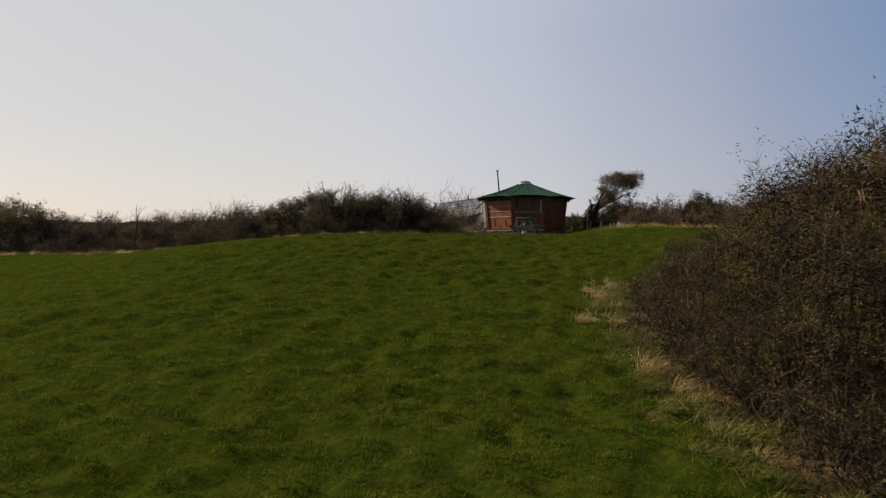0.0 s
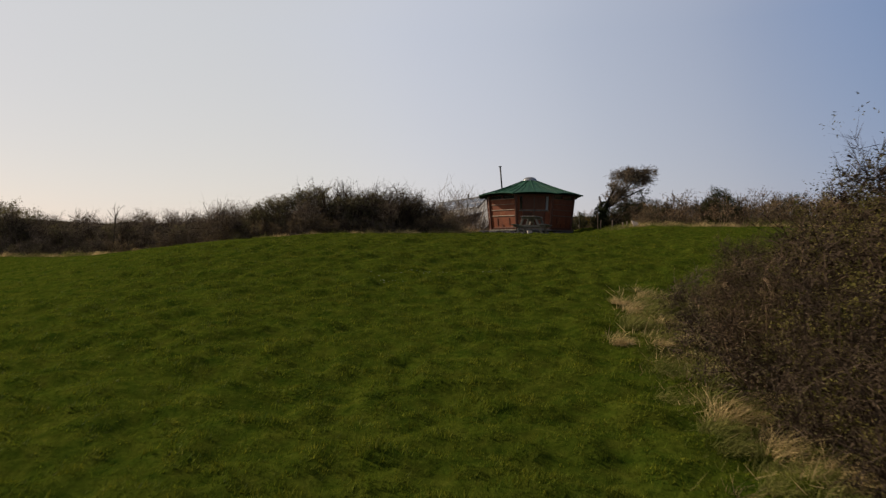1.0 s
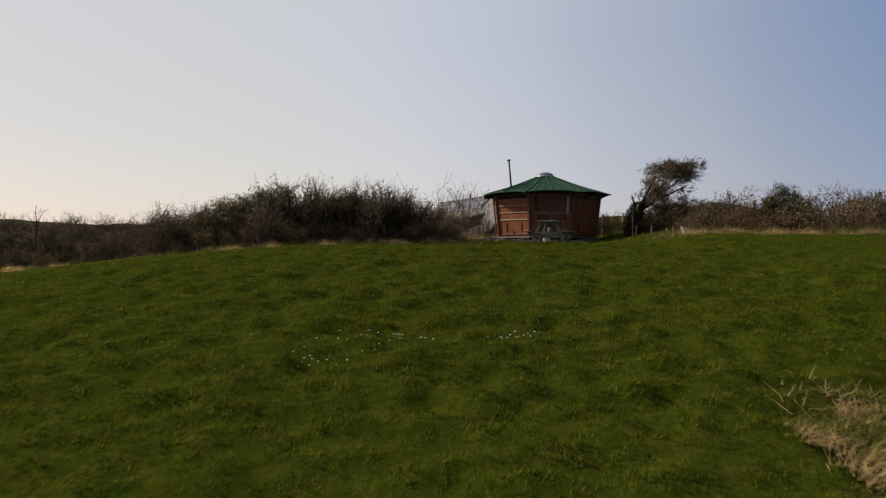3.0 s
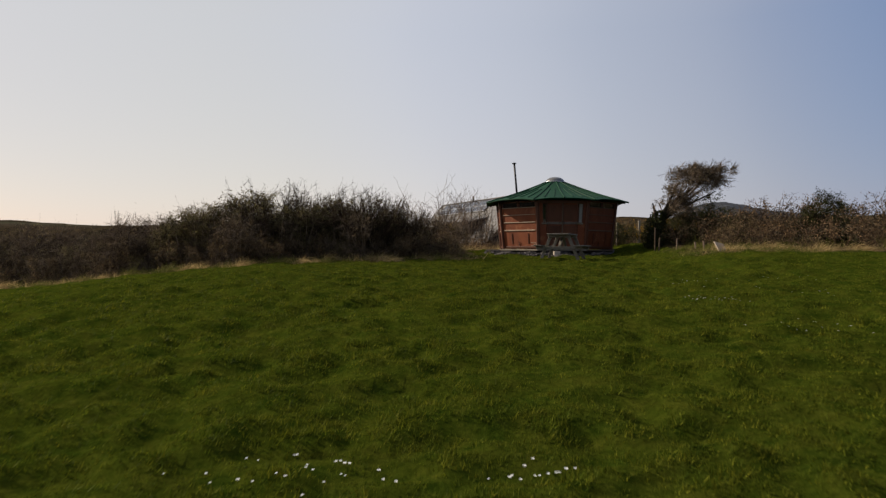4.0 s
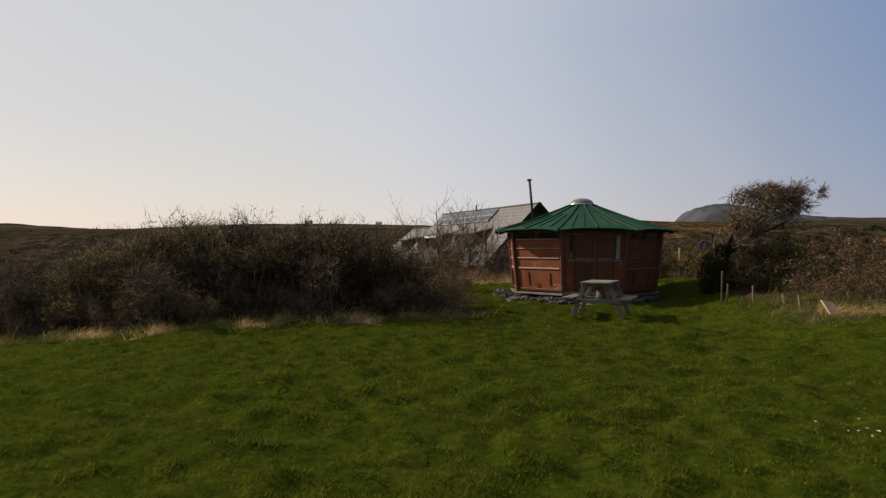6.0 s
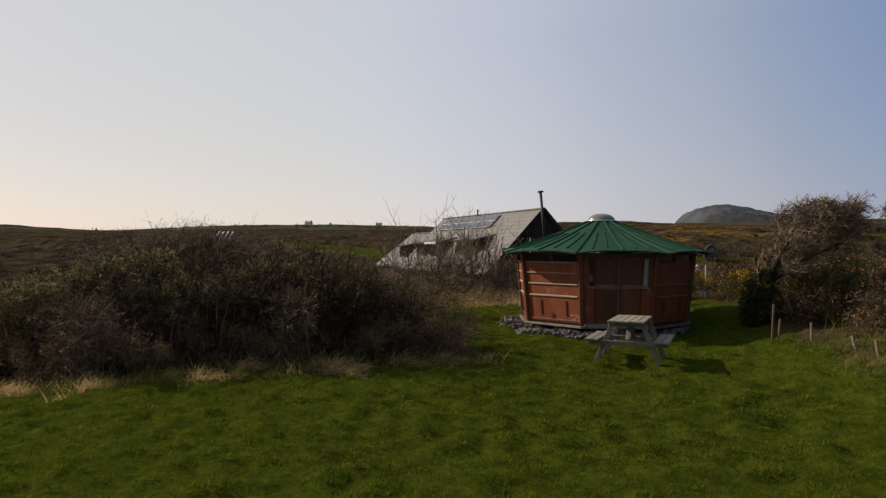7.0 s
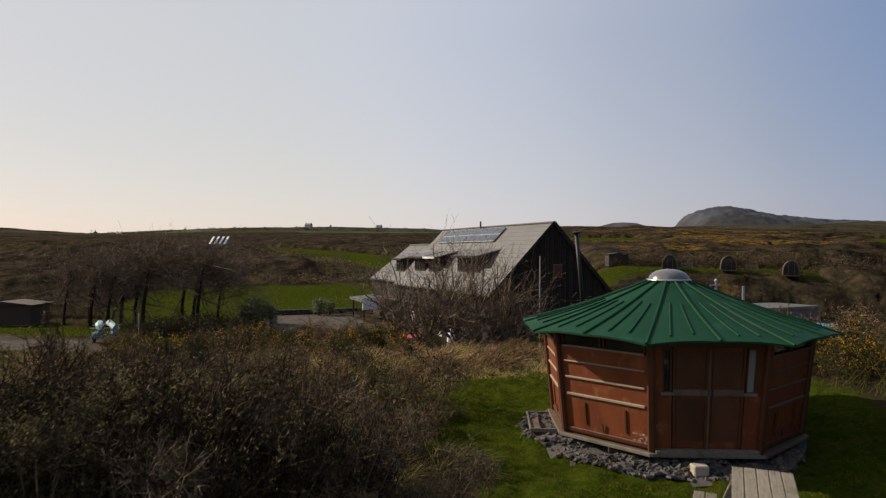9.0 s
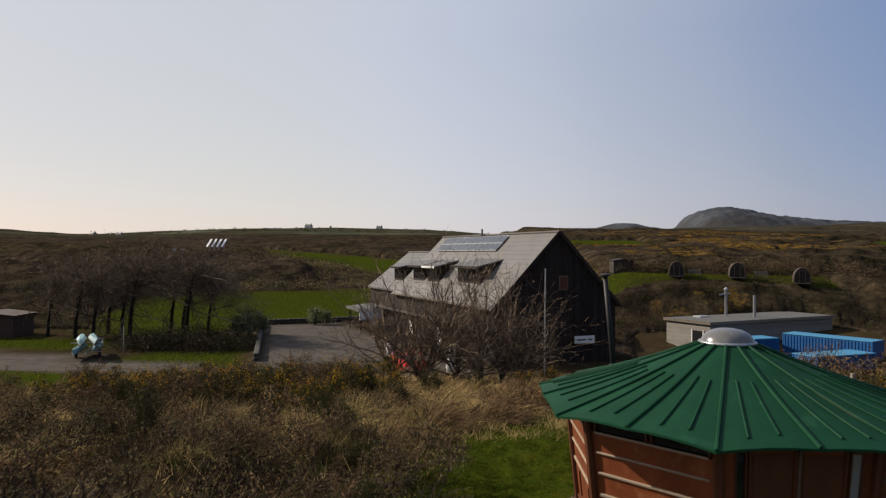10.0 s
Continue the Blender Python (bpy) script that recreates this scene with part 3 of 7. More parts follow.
def make_hill():
    """The rocky hill on the horizon and the lower one beside it."""
    gx, gy = np.meshgrid(np.linspace(380, 2500, 300), np.linspace(2420, 3280, 70))
    mx, my = gx - 955, gy - 2850
    crest = sum(np.interp(mx + o, [-330, -215, -178, -157, -121, -70, -18, 58, 153, 290, 394, 632, 1300], [20, 92, 130, 160, 181, 195, 200, 190, 166, 155, 147, 138, 20]) for o in (-8, 0, 8)) / 3
    billow = lambda k, a: 1 - np.abs(2 * vnoise(gx / k + a, gy / k + 2 * a) - 1)
    crags = 9 * (billow(75, 3) - 0.5) + 6 * (billow(31, 7) - 0.5) + 4 * (vnoise(gx / 13, gy / 15) - 0.5)
    z = (crest + crags * ss(70, 150, crest)) * np.exp(-(my / 420) ** 2)
    low = sum(np.interp(gx + o, [330, 410, 470, 525, 570, 640, 780], [80, 112, 127, 133, 125, 112, 86]) for o in (-10, 0, 10)) / 3 * np.exp(-((gy - 2730) / 300) ** 2)
    z = np.maximum(z, low + 0.35 * crags)
    nx = gx.shape[1]
    i = (np.arange(gx.shape[0] - 1)[:, None] * nx + np.arange(nx - 1)[None]).ravel()
    v = np.stack([gx, gy, z], -1).reshape(-1, 3)
    tagged(new("rocky_hill", mesh_np("rocky_hill", v, np.stack([i, i + 1, i + nx + 1, i + nx], 1), M["hill_rock"], True)), "bare grey rocky hill on the far horizon", "hill", kind="structure")


make_hill()


# ---- plants ----
def unit(v):
    return v / np.maximum(np.linalg.norm(v, axis=-1, keepdims=True), 1e-9)


def ribbons(p0, p1, w0, w1, rng):
    """Thin three-sided twigs from p0 to p1."""
    n = len(p0)
    d = unit(p1 - p0)
    r = unit(np.cross(d, rng.normal(size=(n, 3))))
    s = np.cross(d, r)
    vs = []
    for k in range(3):
        a = 2 * np.pi * k / 3
        o = r * np.cos(a) + s * np.sin(a)
        vs += [p0 + o * w0[:, None], p1 + o * w1[:, None]]
    v = np.stack(vs, 1).reshape(-1, 3)
    b = np.arange(n)[:, None] * 6
    f = np.concatenate([b + np.array([[0, 2, 3, 1]]), b + np.array([[2, 4, 5, 3]]), b + np.array([[4, 0, 1, 5]])])
    return v, f


def flat_twigs(p0, p1, w0, w1, rng):
    n = len(p0)
    d = unit(p1 - p0)
    r = unit(np.cross(d, rng.normal(size=(n, 3))))
    v = np.stack([p0 - r * w0[:, None], p0 + r * w0[:, None], p1 + r * w1[:, None], p1 - r * w1[:, None]], 1).reshape(-1, 3)
    return v, np.arange(n)[:, None] * 4 + np.array([[0, 1, 2, 3]])


def spikes(pts, ws, rng):
    """The finest twigs, one slender triangle each."""
    p0, p1 = pts[:, 0], pts[:, -1]
    r = unit(np.cross(p1 - p0, rng.normal(size=p0.shape))) * ws[:, :1] * 1.2
    v = np.stack([p0 - r, p0 + r, p1], 1).reshape(-1, 3)
    return v, np.arange(len(p0))[:, None] * 3 + np.array([[0, 1, 2]])


def split(part_):
    """Quads as pairs of triangles."""
    v, f = part_
    return v, np.concatenate([f[:, :3], f[:, [0, 2, 3]]])


def leaves_at(pos, size, rng, lift=0.3):
    """Small pointed leaves."""
    n = len(pos)
    a = unit(rng.normal(size=(n, 3)) + np.array([0, 0, lift]))
    b = unit(np.cross(a, rng.normal(size=(n, 3))))
    s = (size * rng.uniform(0.6, 1.4, n))[:, None]
    v = np.stack([pos + b * s * 0.22, pos + a * s, pos - b * s * 0.22], 1).reshape(-1, 3)
    return v, np.arange(n)[:, None] * 3 + np.array([[0, 1, 2]])


def join(*parts):
    v, f, o = [], [], 0
    for a, b in parts:
        v.append(a)
        f.append(b + o)
        o += len(a)
    return np.concatenate(v), np.concatenate(f)


def grow(rng, starts, dirs, lens, widths, segs, wander, pull, taper=0.55):
    """Lets many strands grow at once. Returns points (n, segs + 1, 3) and widths."""
    n = len(starts)
    p, d = starts.copy(), unit(dirs)
    pts, ws = [p.copy()], [widths.copy()]
    for k in range(segs):
        d = unit(d + rng.normal(size=(n, 3)) * wander + pull)
        p = p + d * (lens / segs)[:, None]
        pts.append(p.copy())
        ws.append(widths * (1 - (1 - taper) * (k + 1) / segs))
    return np.stack(pts, 1), np.stack(ws, 1)


def strands(pts, ws, rng, flat=False):
    p0, p1 = pts[:, :-1].reshape(-1, 3), pts[:, 1:].reshape(-1, 3)
    w0, w1 = ws[:, :-1].reshape(-1), ws[:, 1:].reshape(-1)
    return (flat_twigs if flat else ribbons)(p0, p1, w0, w1, rng)


def sprout(pts, ws, rng, count, length, spread, keep, segs, wander, pull, t0=0.25):
    """Side shoots from strands."""
    n, k = len(pts), pts.shape[1]
    i = rng.integers(0, n, count)
    t = rng.uniform(t0, 1, count) * (k - 1)
    a = np.minimum(t.astype(int), k - 2)
    f = (t - a)[:, None]
    base = pts[i, a] * (1 - f) + pts[i, a + 1] * f
    d = unit(pts[i, a + 1] - pts[i, a])
    dirs = d + rng.normal(size=(count, 3)) * spread
    return grow(rng, base, dirs, length * rng.uniform(0.5, 1.3, count), ws[i, a] * keep, segs, wander, np.array(pull), 0.4)


def shrub_meshes(name, seed, height, radius, lobes=10, twigs=240, fine=900, leaves=1500, leaf=0.045, lean=0.25, wood="twig", foliage="leaf_dark", low=0.4, flowers=0, lobe_r=0.42, places=None, root=None, core=0.7, thin=1.0, fill=90, within="inner", tufts=0):
    """The woody mesh and the leaf mesh of one shrub, its crown grown in uneven lobes, with its foot at the origin."""
    rng = np.random.default_rng(seed)
    if places is None:
        a, r = rng.uniform(0, 2 * np.pi, lobes), radius * 0.72 * np.sqrt(rng.uniform(0, 1, lobes))
        z = height * rng.uniform(low, 1.0, lobes) * (1 - 0.35 * (r / radius) ** 2) - lobe_r * 0.5
        c = np.stack([r * np.cos(a) + lean * 0.35 * z, r * np.sin(a), z], 1)
    else:
        c = np.array(places, float)
        lobes = len(c)
    # stems from the foot into the lobes
    k = 5
    t = np.linspace(0, 1, k + 1)[None, :, None]
    foot = np.stack([c[:, 0] * 0.25, c[:, 1] * 0.25, np.full(lobes, -0.12)], 1)
    if root is not None:
        foot = np.tile(np.array(root, float), (lobes, 1))
    mid = foot * 0.5 + c * 0.5 + rng.normal(size=(lobes, 3)) * 0.12 * np.array([1, 1, 0.4])
    p = (1 - t) ** 2 * foot[:, None] + 2 * t * (1 - t) * mid[:, None] + t ** 2 * c[:, None]
    w = 0.02 * (1 - 0.65 * t[:, :, 0]) * np.ones((lobes, 1)) * max(height, 1.0) / 2
    # shoots that fan out of each lobe
    i = rng.integers(0, lobes, twigs)
    big = lobe_r * rng.uniform(0.6, 1.35, lobes)[i]
    d = unit(rng.normal(size=(twigs, 3)) + np.array([lean, 0, 0.25]))
    p2, w2 = grow(rng, c[i] + d * big[:, None] * 0.1, d, big * rng.uniform(0.6, 1.15, twigs), np.full(twigs, 0.0055 * thin), 3, 0.22, np.array([lean * 0.2, 0, 0.02]), 0.5)
    p3, w3 = sprout(p2, w2, rng, fine, lobe_r * 0.5, 0.8, 0.65, 2, 0.3, (lean * 0.2, 0, 0.03), 0.3)
    w3 = np.maximum(w3, 0.0022 * thin)
    if root is not None:
        p, w = p[::4], w[::4]
    v, f = join(split(strands(p, w, rng)), split(strands(p2, w2, rng, True)), spikes(p3, w3, rng))
    out = [("crown", mesh_np(name + "_crown", v, f, M[wood]))]
    # faces inside the lobes; a dark tone here paints in the crown's inner shade
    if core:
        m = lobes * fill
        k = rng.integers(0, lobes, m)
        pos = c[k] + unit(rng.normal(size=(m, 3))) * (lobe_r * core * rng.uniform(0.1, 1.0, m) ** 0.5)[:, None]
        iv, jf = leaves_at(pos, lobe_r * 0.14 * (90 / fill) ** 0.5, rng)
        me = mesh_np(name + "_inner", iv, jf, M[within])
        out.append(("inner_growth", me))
    if leaves:
        i, j = rng.integers(0, len(p3), leaves), rng.integers(0, p3.shape[1], leaves)
        if tufts:
            pick = rng.integers(0, len(p3), tufts)[rng.integers(0, tufts, leaves)]
            i, j = pick, np.full(leaves, p3.shape[1] - 1)
        lv, lf = leaves_at(p3[i, j] + rng.normal(size=(leaves, 3)) * (0.055 if tufts else 0.02), leaf, rng)
        out.append(("foliage", mesh_np(name + "_foliage", lv, lf, M[foliage])))
    if flowers:
        top = p3[:, -1]
        top = top[top[:, 2] > np.quantile(top[:, 2], 0.35)]
        i = rng.integers(0, len(top), flowers // 7)[rng.integers(0, flowers // 7, flowers)]
        lv, lf = leaves_at(top[i] + rng.normal(size=(flowers, 3)) * 0.055, leaf * 1.1, rng)
        out.append(("blossom", mesh_np(name + "_blossom", lv, lf, M["gorse_flower"])))
    return out


def upright_meshes(name, seed):
    """A leafless bush of many steep stems that fork into a broom of twigs."""
    rng = np.random.default_rng(seed)
    n = 30
    a, r = rng.uniform(0, 2 * np.pi, n), 0.25 * np.sqrt(rng.uniform(0, 1, n))
    out = np.stack([np.cos(a), np.sin(a), np.zeros(n)], 1)
    p1, w1 = grow(rng, out * r[:, None] + np.array([0, 0, -0.1]), out * rng.uniform(0.15, 0.65, n)[:, None] + np.array([0.12, 0, 1.0]), rng.uniform(1.3, 2.3, n), np.full(n, 0.014), 6, 0.1, np.array([0.03, 0, 0.03]), 0.45)
    p2, w2 = sprout(p1, w1, rng, 520, 0.55, 0.55, 0.65, 4, 0.18, (0.05, 0, 0.08), 0.4)
    p3, w3 = sprout(p2, w2, rng, 1900, 0.24, 0.75, 0.7, 2, 0.22, (0.05, 0, 0.06), 0.2)
    v, f = join(split(strands(p1, w1, rng)), split(strands(p2, w2, rng, True)), spikes(p3, np.maximum(w3, 0.0045), rng))
    i, k = rng.integers(0, len(p3), 1500), rng.integers(0, p3.shape[1], 1500)
    lv, lf = leaves_at(p3[i, k] + rng.normal(size=(1500, 3)) * 0.02, 0.04, rng)
    return [("crown", mesh_np(name + "_crown", v, f, M["twig_dark"])), ("foliage", mesh_np(name + "_foliage", lv, lf, M["leaf_hedge"]))]


def plant(name, meshes, m, label, category, group):
    ob = thing(name, m, label, category, group)
    for pn, me in meshes:
        o = part(pn, me, None, ob)
        if pn == "inner_growth":
            tagged(o, kind="stuff")
    return ob


def spots(n, area, gap, rng, tries=4000):
    """Up to n places, at least gap apart, from a function that yields candidates."""
    out = []
    for _ in range(tries):
        x, y, s = area(rng)
        if all((x - a) ** 2 + (y - b) ** 2 > (gap * (s + c) / 2) ** 2 for a, b, c in out):
            out.append((x, y, s))
            if len(out) == n:
                break
    return out


def plant_all(name, kinds, places, label, category, group, seed, sink=0.05, tilt=6, spin=50):
    """Plants shrubs of several kinds of growth at (x, y, size): one of each, then copies of it."""
    rng = np.random.default_rng(seed)
    first = [None] * len(kinds)
    for i, (x, y, s) in enumerate(places):
        k = i % len(kinds)
        m = pose(x, y, h1(x, y) - sink, rng.uniform(-tilt, tilt), rng.uniform(-tilt, tilt), rng.uniform(-spin, spin)) @ Matrix.Diagonal((s * rng.uniform(0.9, 1.1), s * rng.uniform(0.9, 1.1), s, 1))
        if first[k] is None:
            first[k] = plant(name, kinds[k], m, label, category, group)
        else:
            c = copy_thing(first[k], m)
            c.matrix_basis = m


def tussock_mesh(name, seed, mat, n=260, radius=0.5, height=0.55, width=0.011):
    """A mound of arching grass combed by the wind."""
    rng = np.random.default_rng(seed)
    a, r = rng.uniform(0, 2 * np.pi, n), radius * 0.75 * np.sqrt(rng.uniform(0, 1, n))
    out = np.stack([np.cos(a), np.sin(a), np.zeros(n)], 1)
    base = out * r[:, None] + np.array([0, 0, -0.03])
    d = out * (0.5 * r / radius + 0.15)[:, None] + np.array([0.35, -0.05, 1.0]) + rng.normal(size=(n, 3)) * 0.28
    p, w = grow(rng, base, d, height * 1.25 * (1 - 0.35 * r / radius) * rng.uniform(0.55, 1.2, n), np.full(n, width), 3, 0.12, np.array([0.22, -0.02, -0.3]), 0.25)
    v, f = strands(p, w, rng, True)
    return mesh_np(name, v, f, M[mat])


def set_tussocks(kinds, places, label, group, seed, spin=25):
    """Tussocks as single meshes, things of their own."""
    rng = np.random.default_rng(seed)
    for i, (x, y, s) in enumerate(places):
        ob = tagged(new("grass_tussock", kinds[i % len(kinds)]), label, "tussock", group)
        ob.matrix_world = pose(x, y, h1(x, y) - 0.03, rng.uniform(-8, 8), rng.uniform(-8, 8), rng.uniform(-spin, spin)) @ Matrix.Diagonal((s, s, s * rng.uniform(0.8, 1.2), 1))


def spread_tussocks(name, kinds, places, label, seed, spin=30):
    """Many tussocks, too many to tell apart, joined into one mesh for each material."""
    rng = np.random.default_rng(seed)
    made = {}
    for i, (x, y, s) in enumerate(places):
        me = kinds[i % len(kinds)]
        co = np.empty(len(me.vertices) * 3, np.float32)
        me.vertices.foreach_get("co", co)
        t = math.radians(rng.uniform(-spin, spin))
        c = co.reshape(-1, 3) * s
        v = np.stack([c[:, 0] * math.cos(t) - c[:, 1] * math.sin(t) + x, c[:, 0] * math.sin(t) + c[:, 1] * math.cos(t) + y, c[:, 2] + h1(x, y) - 0.03], 1)
        made.setdefault(me.materials[0].name, []).append((v, np.arange(len(v)).reshape(-1, 4)))
    for mat, pieces in made.items():
        v, f = join(*pieces)
        tagged(new(name, mesh_np(name, v, f, bpy.data.materials[mat])), label, "grass", kind="stuff")


def blades(x, y, length, width, rng, lean=0.5, wind=(0.25, 0.0)):
    """Grass blades as single bent strips of two faces, standing on the ground."""
    n = len(x)
    z = H(x, y) - 0.01
    p = np.stack([x, y, z], 1)
    a = rng.uniform(0, 2 * np.pi, n)
    side = np.stack([np.cos(a), np.sin(a), np.zeros(n)], 1) * (width * rng.uniform(0.6, 1.3, n))[:, None]
    tip = np.stack([rng.normal(size=n) * lean + wind[0], rng.normal(size=n) * lean + wind[1], np.ones(n)], 1)
    tip = unit(tip) * (length * rng.uniform(0.5, 1.3, n))[:, None]
    v = np.stack([p - side, p + side, p + tip], 1).reshape(-1, 3)
    return v, np.arange(n)[:, None] * 3 + np.array([[0, 1, 2]])


# ---- cabin: eight walls under a green ribbed roof ----
PHI = math.radians(-155.7)
WALL_Z0, WALL_Z1, WALL_R0, WALL_R1 = 0.6, 2.42, 2.29, 2.50


def wall_pt(k, u, z, off):
    """A point of wall k: u from its first corner to its second, height z, off metres outside its face."""
    t = (z - WALL_Z0) / (WALL_Z1 - WALL_Z0)
    r = WALL_R0 + (WALL_R1 - WALL_R0) * t
    a, b = PHI + k * math.pi / 4, PHI + (k + 1) * math.pi / 4
    p = Vector((math.cos(a), math.sin(a), 0)) * r * (1 - u) + Vector((math.cos(b), math.sin(b), 0)) * r * u
    nrm = Vector((math.cos((a + b) / 2), math.sin((a + b) / 2), 0))
    return p + nrm * off + Vector((0, 0, z))


def on_wall(b, k, u0, u1, z0, z1, o0, o1):
    p = [wall_pt(k, u0, z0, o0), wall_pt(k, u0, z0, o1), wall_pt(k, u1, z0, o1), wall_pt(k, u1, z0, o0)]
    q = [wall_pt(k, u0, z1, o0), wall_pt(k, u0, z1, o1), wall_pt(k, u1, z1, o1), wall_pt(k, u1, z1, o0)]
    return b.hexa(p + q)


def bar_on_wall(b, k, u0, u1, z, h, d, c=0.006):
    up = wall_pt(k, 0.5, z + 0.1, 0) - wall_pt(k, 0.5, z, 0)
    return b.beam(wall_pt(k, u0, z, d / 2 - 0.004), wall_pt(k, u1, z, d / 2 - 0.004), d, h, c, up)


def make_cabin():
    cab = thing("cabin", pose(0, 0, 0), "octagonal red-brown timber cabin with green ribbed roof on a low deck", "cabin")
    for k in range(8):
        if k != 1:
            w = part("wall_panel", on_wall(Build(), k, 0.02, 0.98, WALL_Z0, 2.19, -0.05, 0.0), M["stain_wood"], cab)
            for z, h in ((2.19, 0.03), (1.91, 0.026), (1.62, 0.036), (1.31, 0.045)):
                # battens away from the sun get a darker wood: shade put into colour
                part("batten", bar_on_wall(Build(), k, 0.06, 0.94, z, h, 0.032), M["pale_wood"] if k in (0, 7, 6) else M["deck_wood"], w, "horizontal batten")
            for u in (0.27, 0.73):
                part("strip", on_wall(Build(), k, u - 0.009, u + 0.009, 0.8, 1.19, 0.0, 0.022), M["stain_post"], w)
            part("hook", Build().beam(wall_pt(k, 0.47, 0.72, 0.02), wall_pt(k, 0.47, 0.88, 0.03), 0.03, 0.02), M["void"], w)
            for u0, u1 in ((0.05, 0.49), (0.51, 0.95)):
                win = part("window", on_wall(Build(), k, u0, u1, 2.215, 2.40, -0.045, -0.03), M["glass"], cab, "narrow dark window under the eave")
                for f in ((u0, u0 + 0.02, 2.215, 2.40), (u1 - 0.02, u1, 2.215, 2.40)):
                    part("window_frame", on_wall(Build(), k, *f, -0.05, 0.004), M["stain_post"], win)
            part("head_rail", on_wall(Build(), k, 0.02, 0.98, 2.385, 2.44, -0.06, 0.006), M["stain_post"], cab)
            part("sill_board", bar_on_wall(Build(), k, 0.01, 0.99, 0.66, 0.07, 0.03), M["stain_post"], cab)
        # corner post
        post = Build()
        a = PHI + k * math.pi / 4
        for r0, z0, r1, z1 in ((WALL_R0 + 0.012, WALL_Z0 - 0.02, WALL_R1 + 0.012, WALL_Z1 + 0.03),):
            p0, p1 = Vector((math.cos(a) * r0, math.sin(a) * r0, z0)), Vector((math.cos(a) * r1, math.sin(a) * r1, z1))
            post.beam(p0, p1, 0.13, 0.1, 0.03, (math.cos(a), math.sin(a), 0))
        part("corner_post", post, M["stain_post"], cab)
    # wall 1 holds the double door between two narrow windows
    k = 1
    part("header", on_wall(Build(), k, 0.03, 0.97, 2.34, 2.43, -0.05, 0.012), M["stain_post"], cab)
    for u0, u1, pane in ((0.1, 0.18, "glass"), (0.825, 0.915, "pale_pane")):
        side = part("side_panel", on_wall(Build(), k, u0 - 0.08 if u0 < 0.5 else u0, u1 if u0 < 0.5 else u1 + 0.065, WALL_Z0, 1.56, -0.05, -0.004), M["stain_wood"], cab)
        part("side_panel", on_wall(Build(), k, 0.02 if u0 < 0.5 else u1, u0 if u0 < 0.5 else 0.98, 1.56, 2.34, -0.05, -0.004), M["stain_wood"], cab)
        win = part("window", on_wall(Build(), k, u0, u1, 1.58, 2.34, -0.05, -0.035), M[pane], cab, "tall narrow window beside the door")
        for f in ((u0, u0 + 0.012, 1.56, 2.34), (u1 - 0.012, u1, 1.56, 2.34), (u0, u1, 1.56, 1.6), (u0, u1, 2.3, 2.34)):
            part("window_frame", on_wall(Build(), k, *f, -0.05, 0.01), M["stain_post"], win)
        part("window_sill", bar_on_wall(Build(), k, u0 - 0.02, u1 + 0.012, 1.56, 0.055, 0.045), M["grey_wood"], win, "weathered grey sill")
    for u0, u1 in ((0.19, 0.5), (0.51, 0.815)):
        leaf = part("door", on_wall(Build(), k, u0, u1, WALL_Z0 + 0.02, 2.33, -0.05, -0.02), M["stain_wood"], cab, "red-brown panelled door leaf")
        part("upper_panel", on_wall(Build(), k, u0 + 0.03, u1 - 0.03, 1.66, 2.27, -0.03, -0.012), M["door_panel"], leaf)
        part("lower_panel", on_wall(Build(), k, u0 + 0.03, u1 - 0.03, 0.76, 1.48, -0.03, -0.012), M["door_panel"], leaf)
        part("mid_rail", on_wall(Build(), k, u0, u1, 1.53, 1.63, -0.03, 0.008), M["worn_rail"], leaf, "worn grey cross rail")
        part("stile", on_wall(Build(), k, u0, u0 + 0.022, WALL_Z0 + 0.02, 2.33, -0.03, 0.004), M["stain_post"], leaf)
        part("stile", on_wall(Build(), k, u1 - 0.022, u1, WALL_Z0 + 0.02, 2.33, -0.03, 0.004), M["stain_post"], leaf)
    part("cover_strip", on_wall(Build(), k, 0.498, 0.514, WALL_Z0 + 0.02, 2.33, 0.004, 0.03), M["deck_wood"], cab, "worn brown strip between the door leaves")
    part("door_handle", Build().beam(wall_pt(k, 0.535, 1.5, 0.03), wall_pt(k, 0.535, 1.64, 0.03), 0.02, 0.02), M["flue"], cab)
    part("door_sill", bar_on_wall(Build(), k, 0.02, 0.98, 0.605, 0.05, 0.13), M["grey_wood"], cab, "weathered grey door sill")

    # deck on bearers, a thin ledge over a dark gap
    ring = [Vector((math.cos(PHI + j * math.pi / 4) * 2.42, math.sin(PHI + j * math.pi / 4) * 2.42, 0)) for j in range(8)]
    part("deck", Build().add([p + Vector((0, 0, z)) for z in (0.53, 0.575) for p in ring], [tuple(range(8))[::-1], tuple(range(8, 16))] + [(j, (j + 1) % 8, 8 + (j + 1) % 8, 8 + j) for j in range(8)]), M["deck_wood"], cab)
    for j in range(8):
        part("deck_edge", Build().beam(ring[j] + Vector((0, 0, 0.55)), ring[(j + 1) % 8] + Vector((0, 0, 0.55)), 0.035, 0.06), M["grey_wood"] if j in (0, 1) else M["deck_wood"], cab, "worn deck edge board")
    for y in (-1.7, -0.6, 0.6, 1.7):
        half = 1.45 if abs(y) > 1 else 2.15
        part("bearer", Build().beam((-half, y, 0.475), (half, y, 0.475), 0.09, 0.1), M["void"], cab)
        for x in (-1.2, 0, 1.2):
            part("pad_stone", Build().box(pose(x, y, 0.37), 0.3, 0.3, 0.12, 0.02), M["stone"], cab)
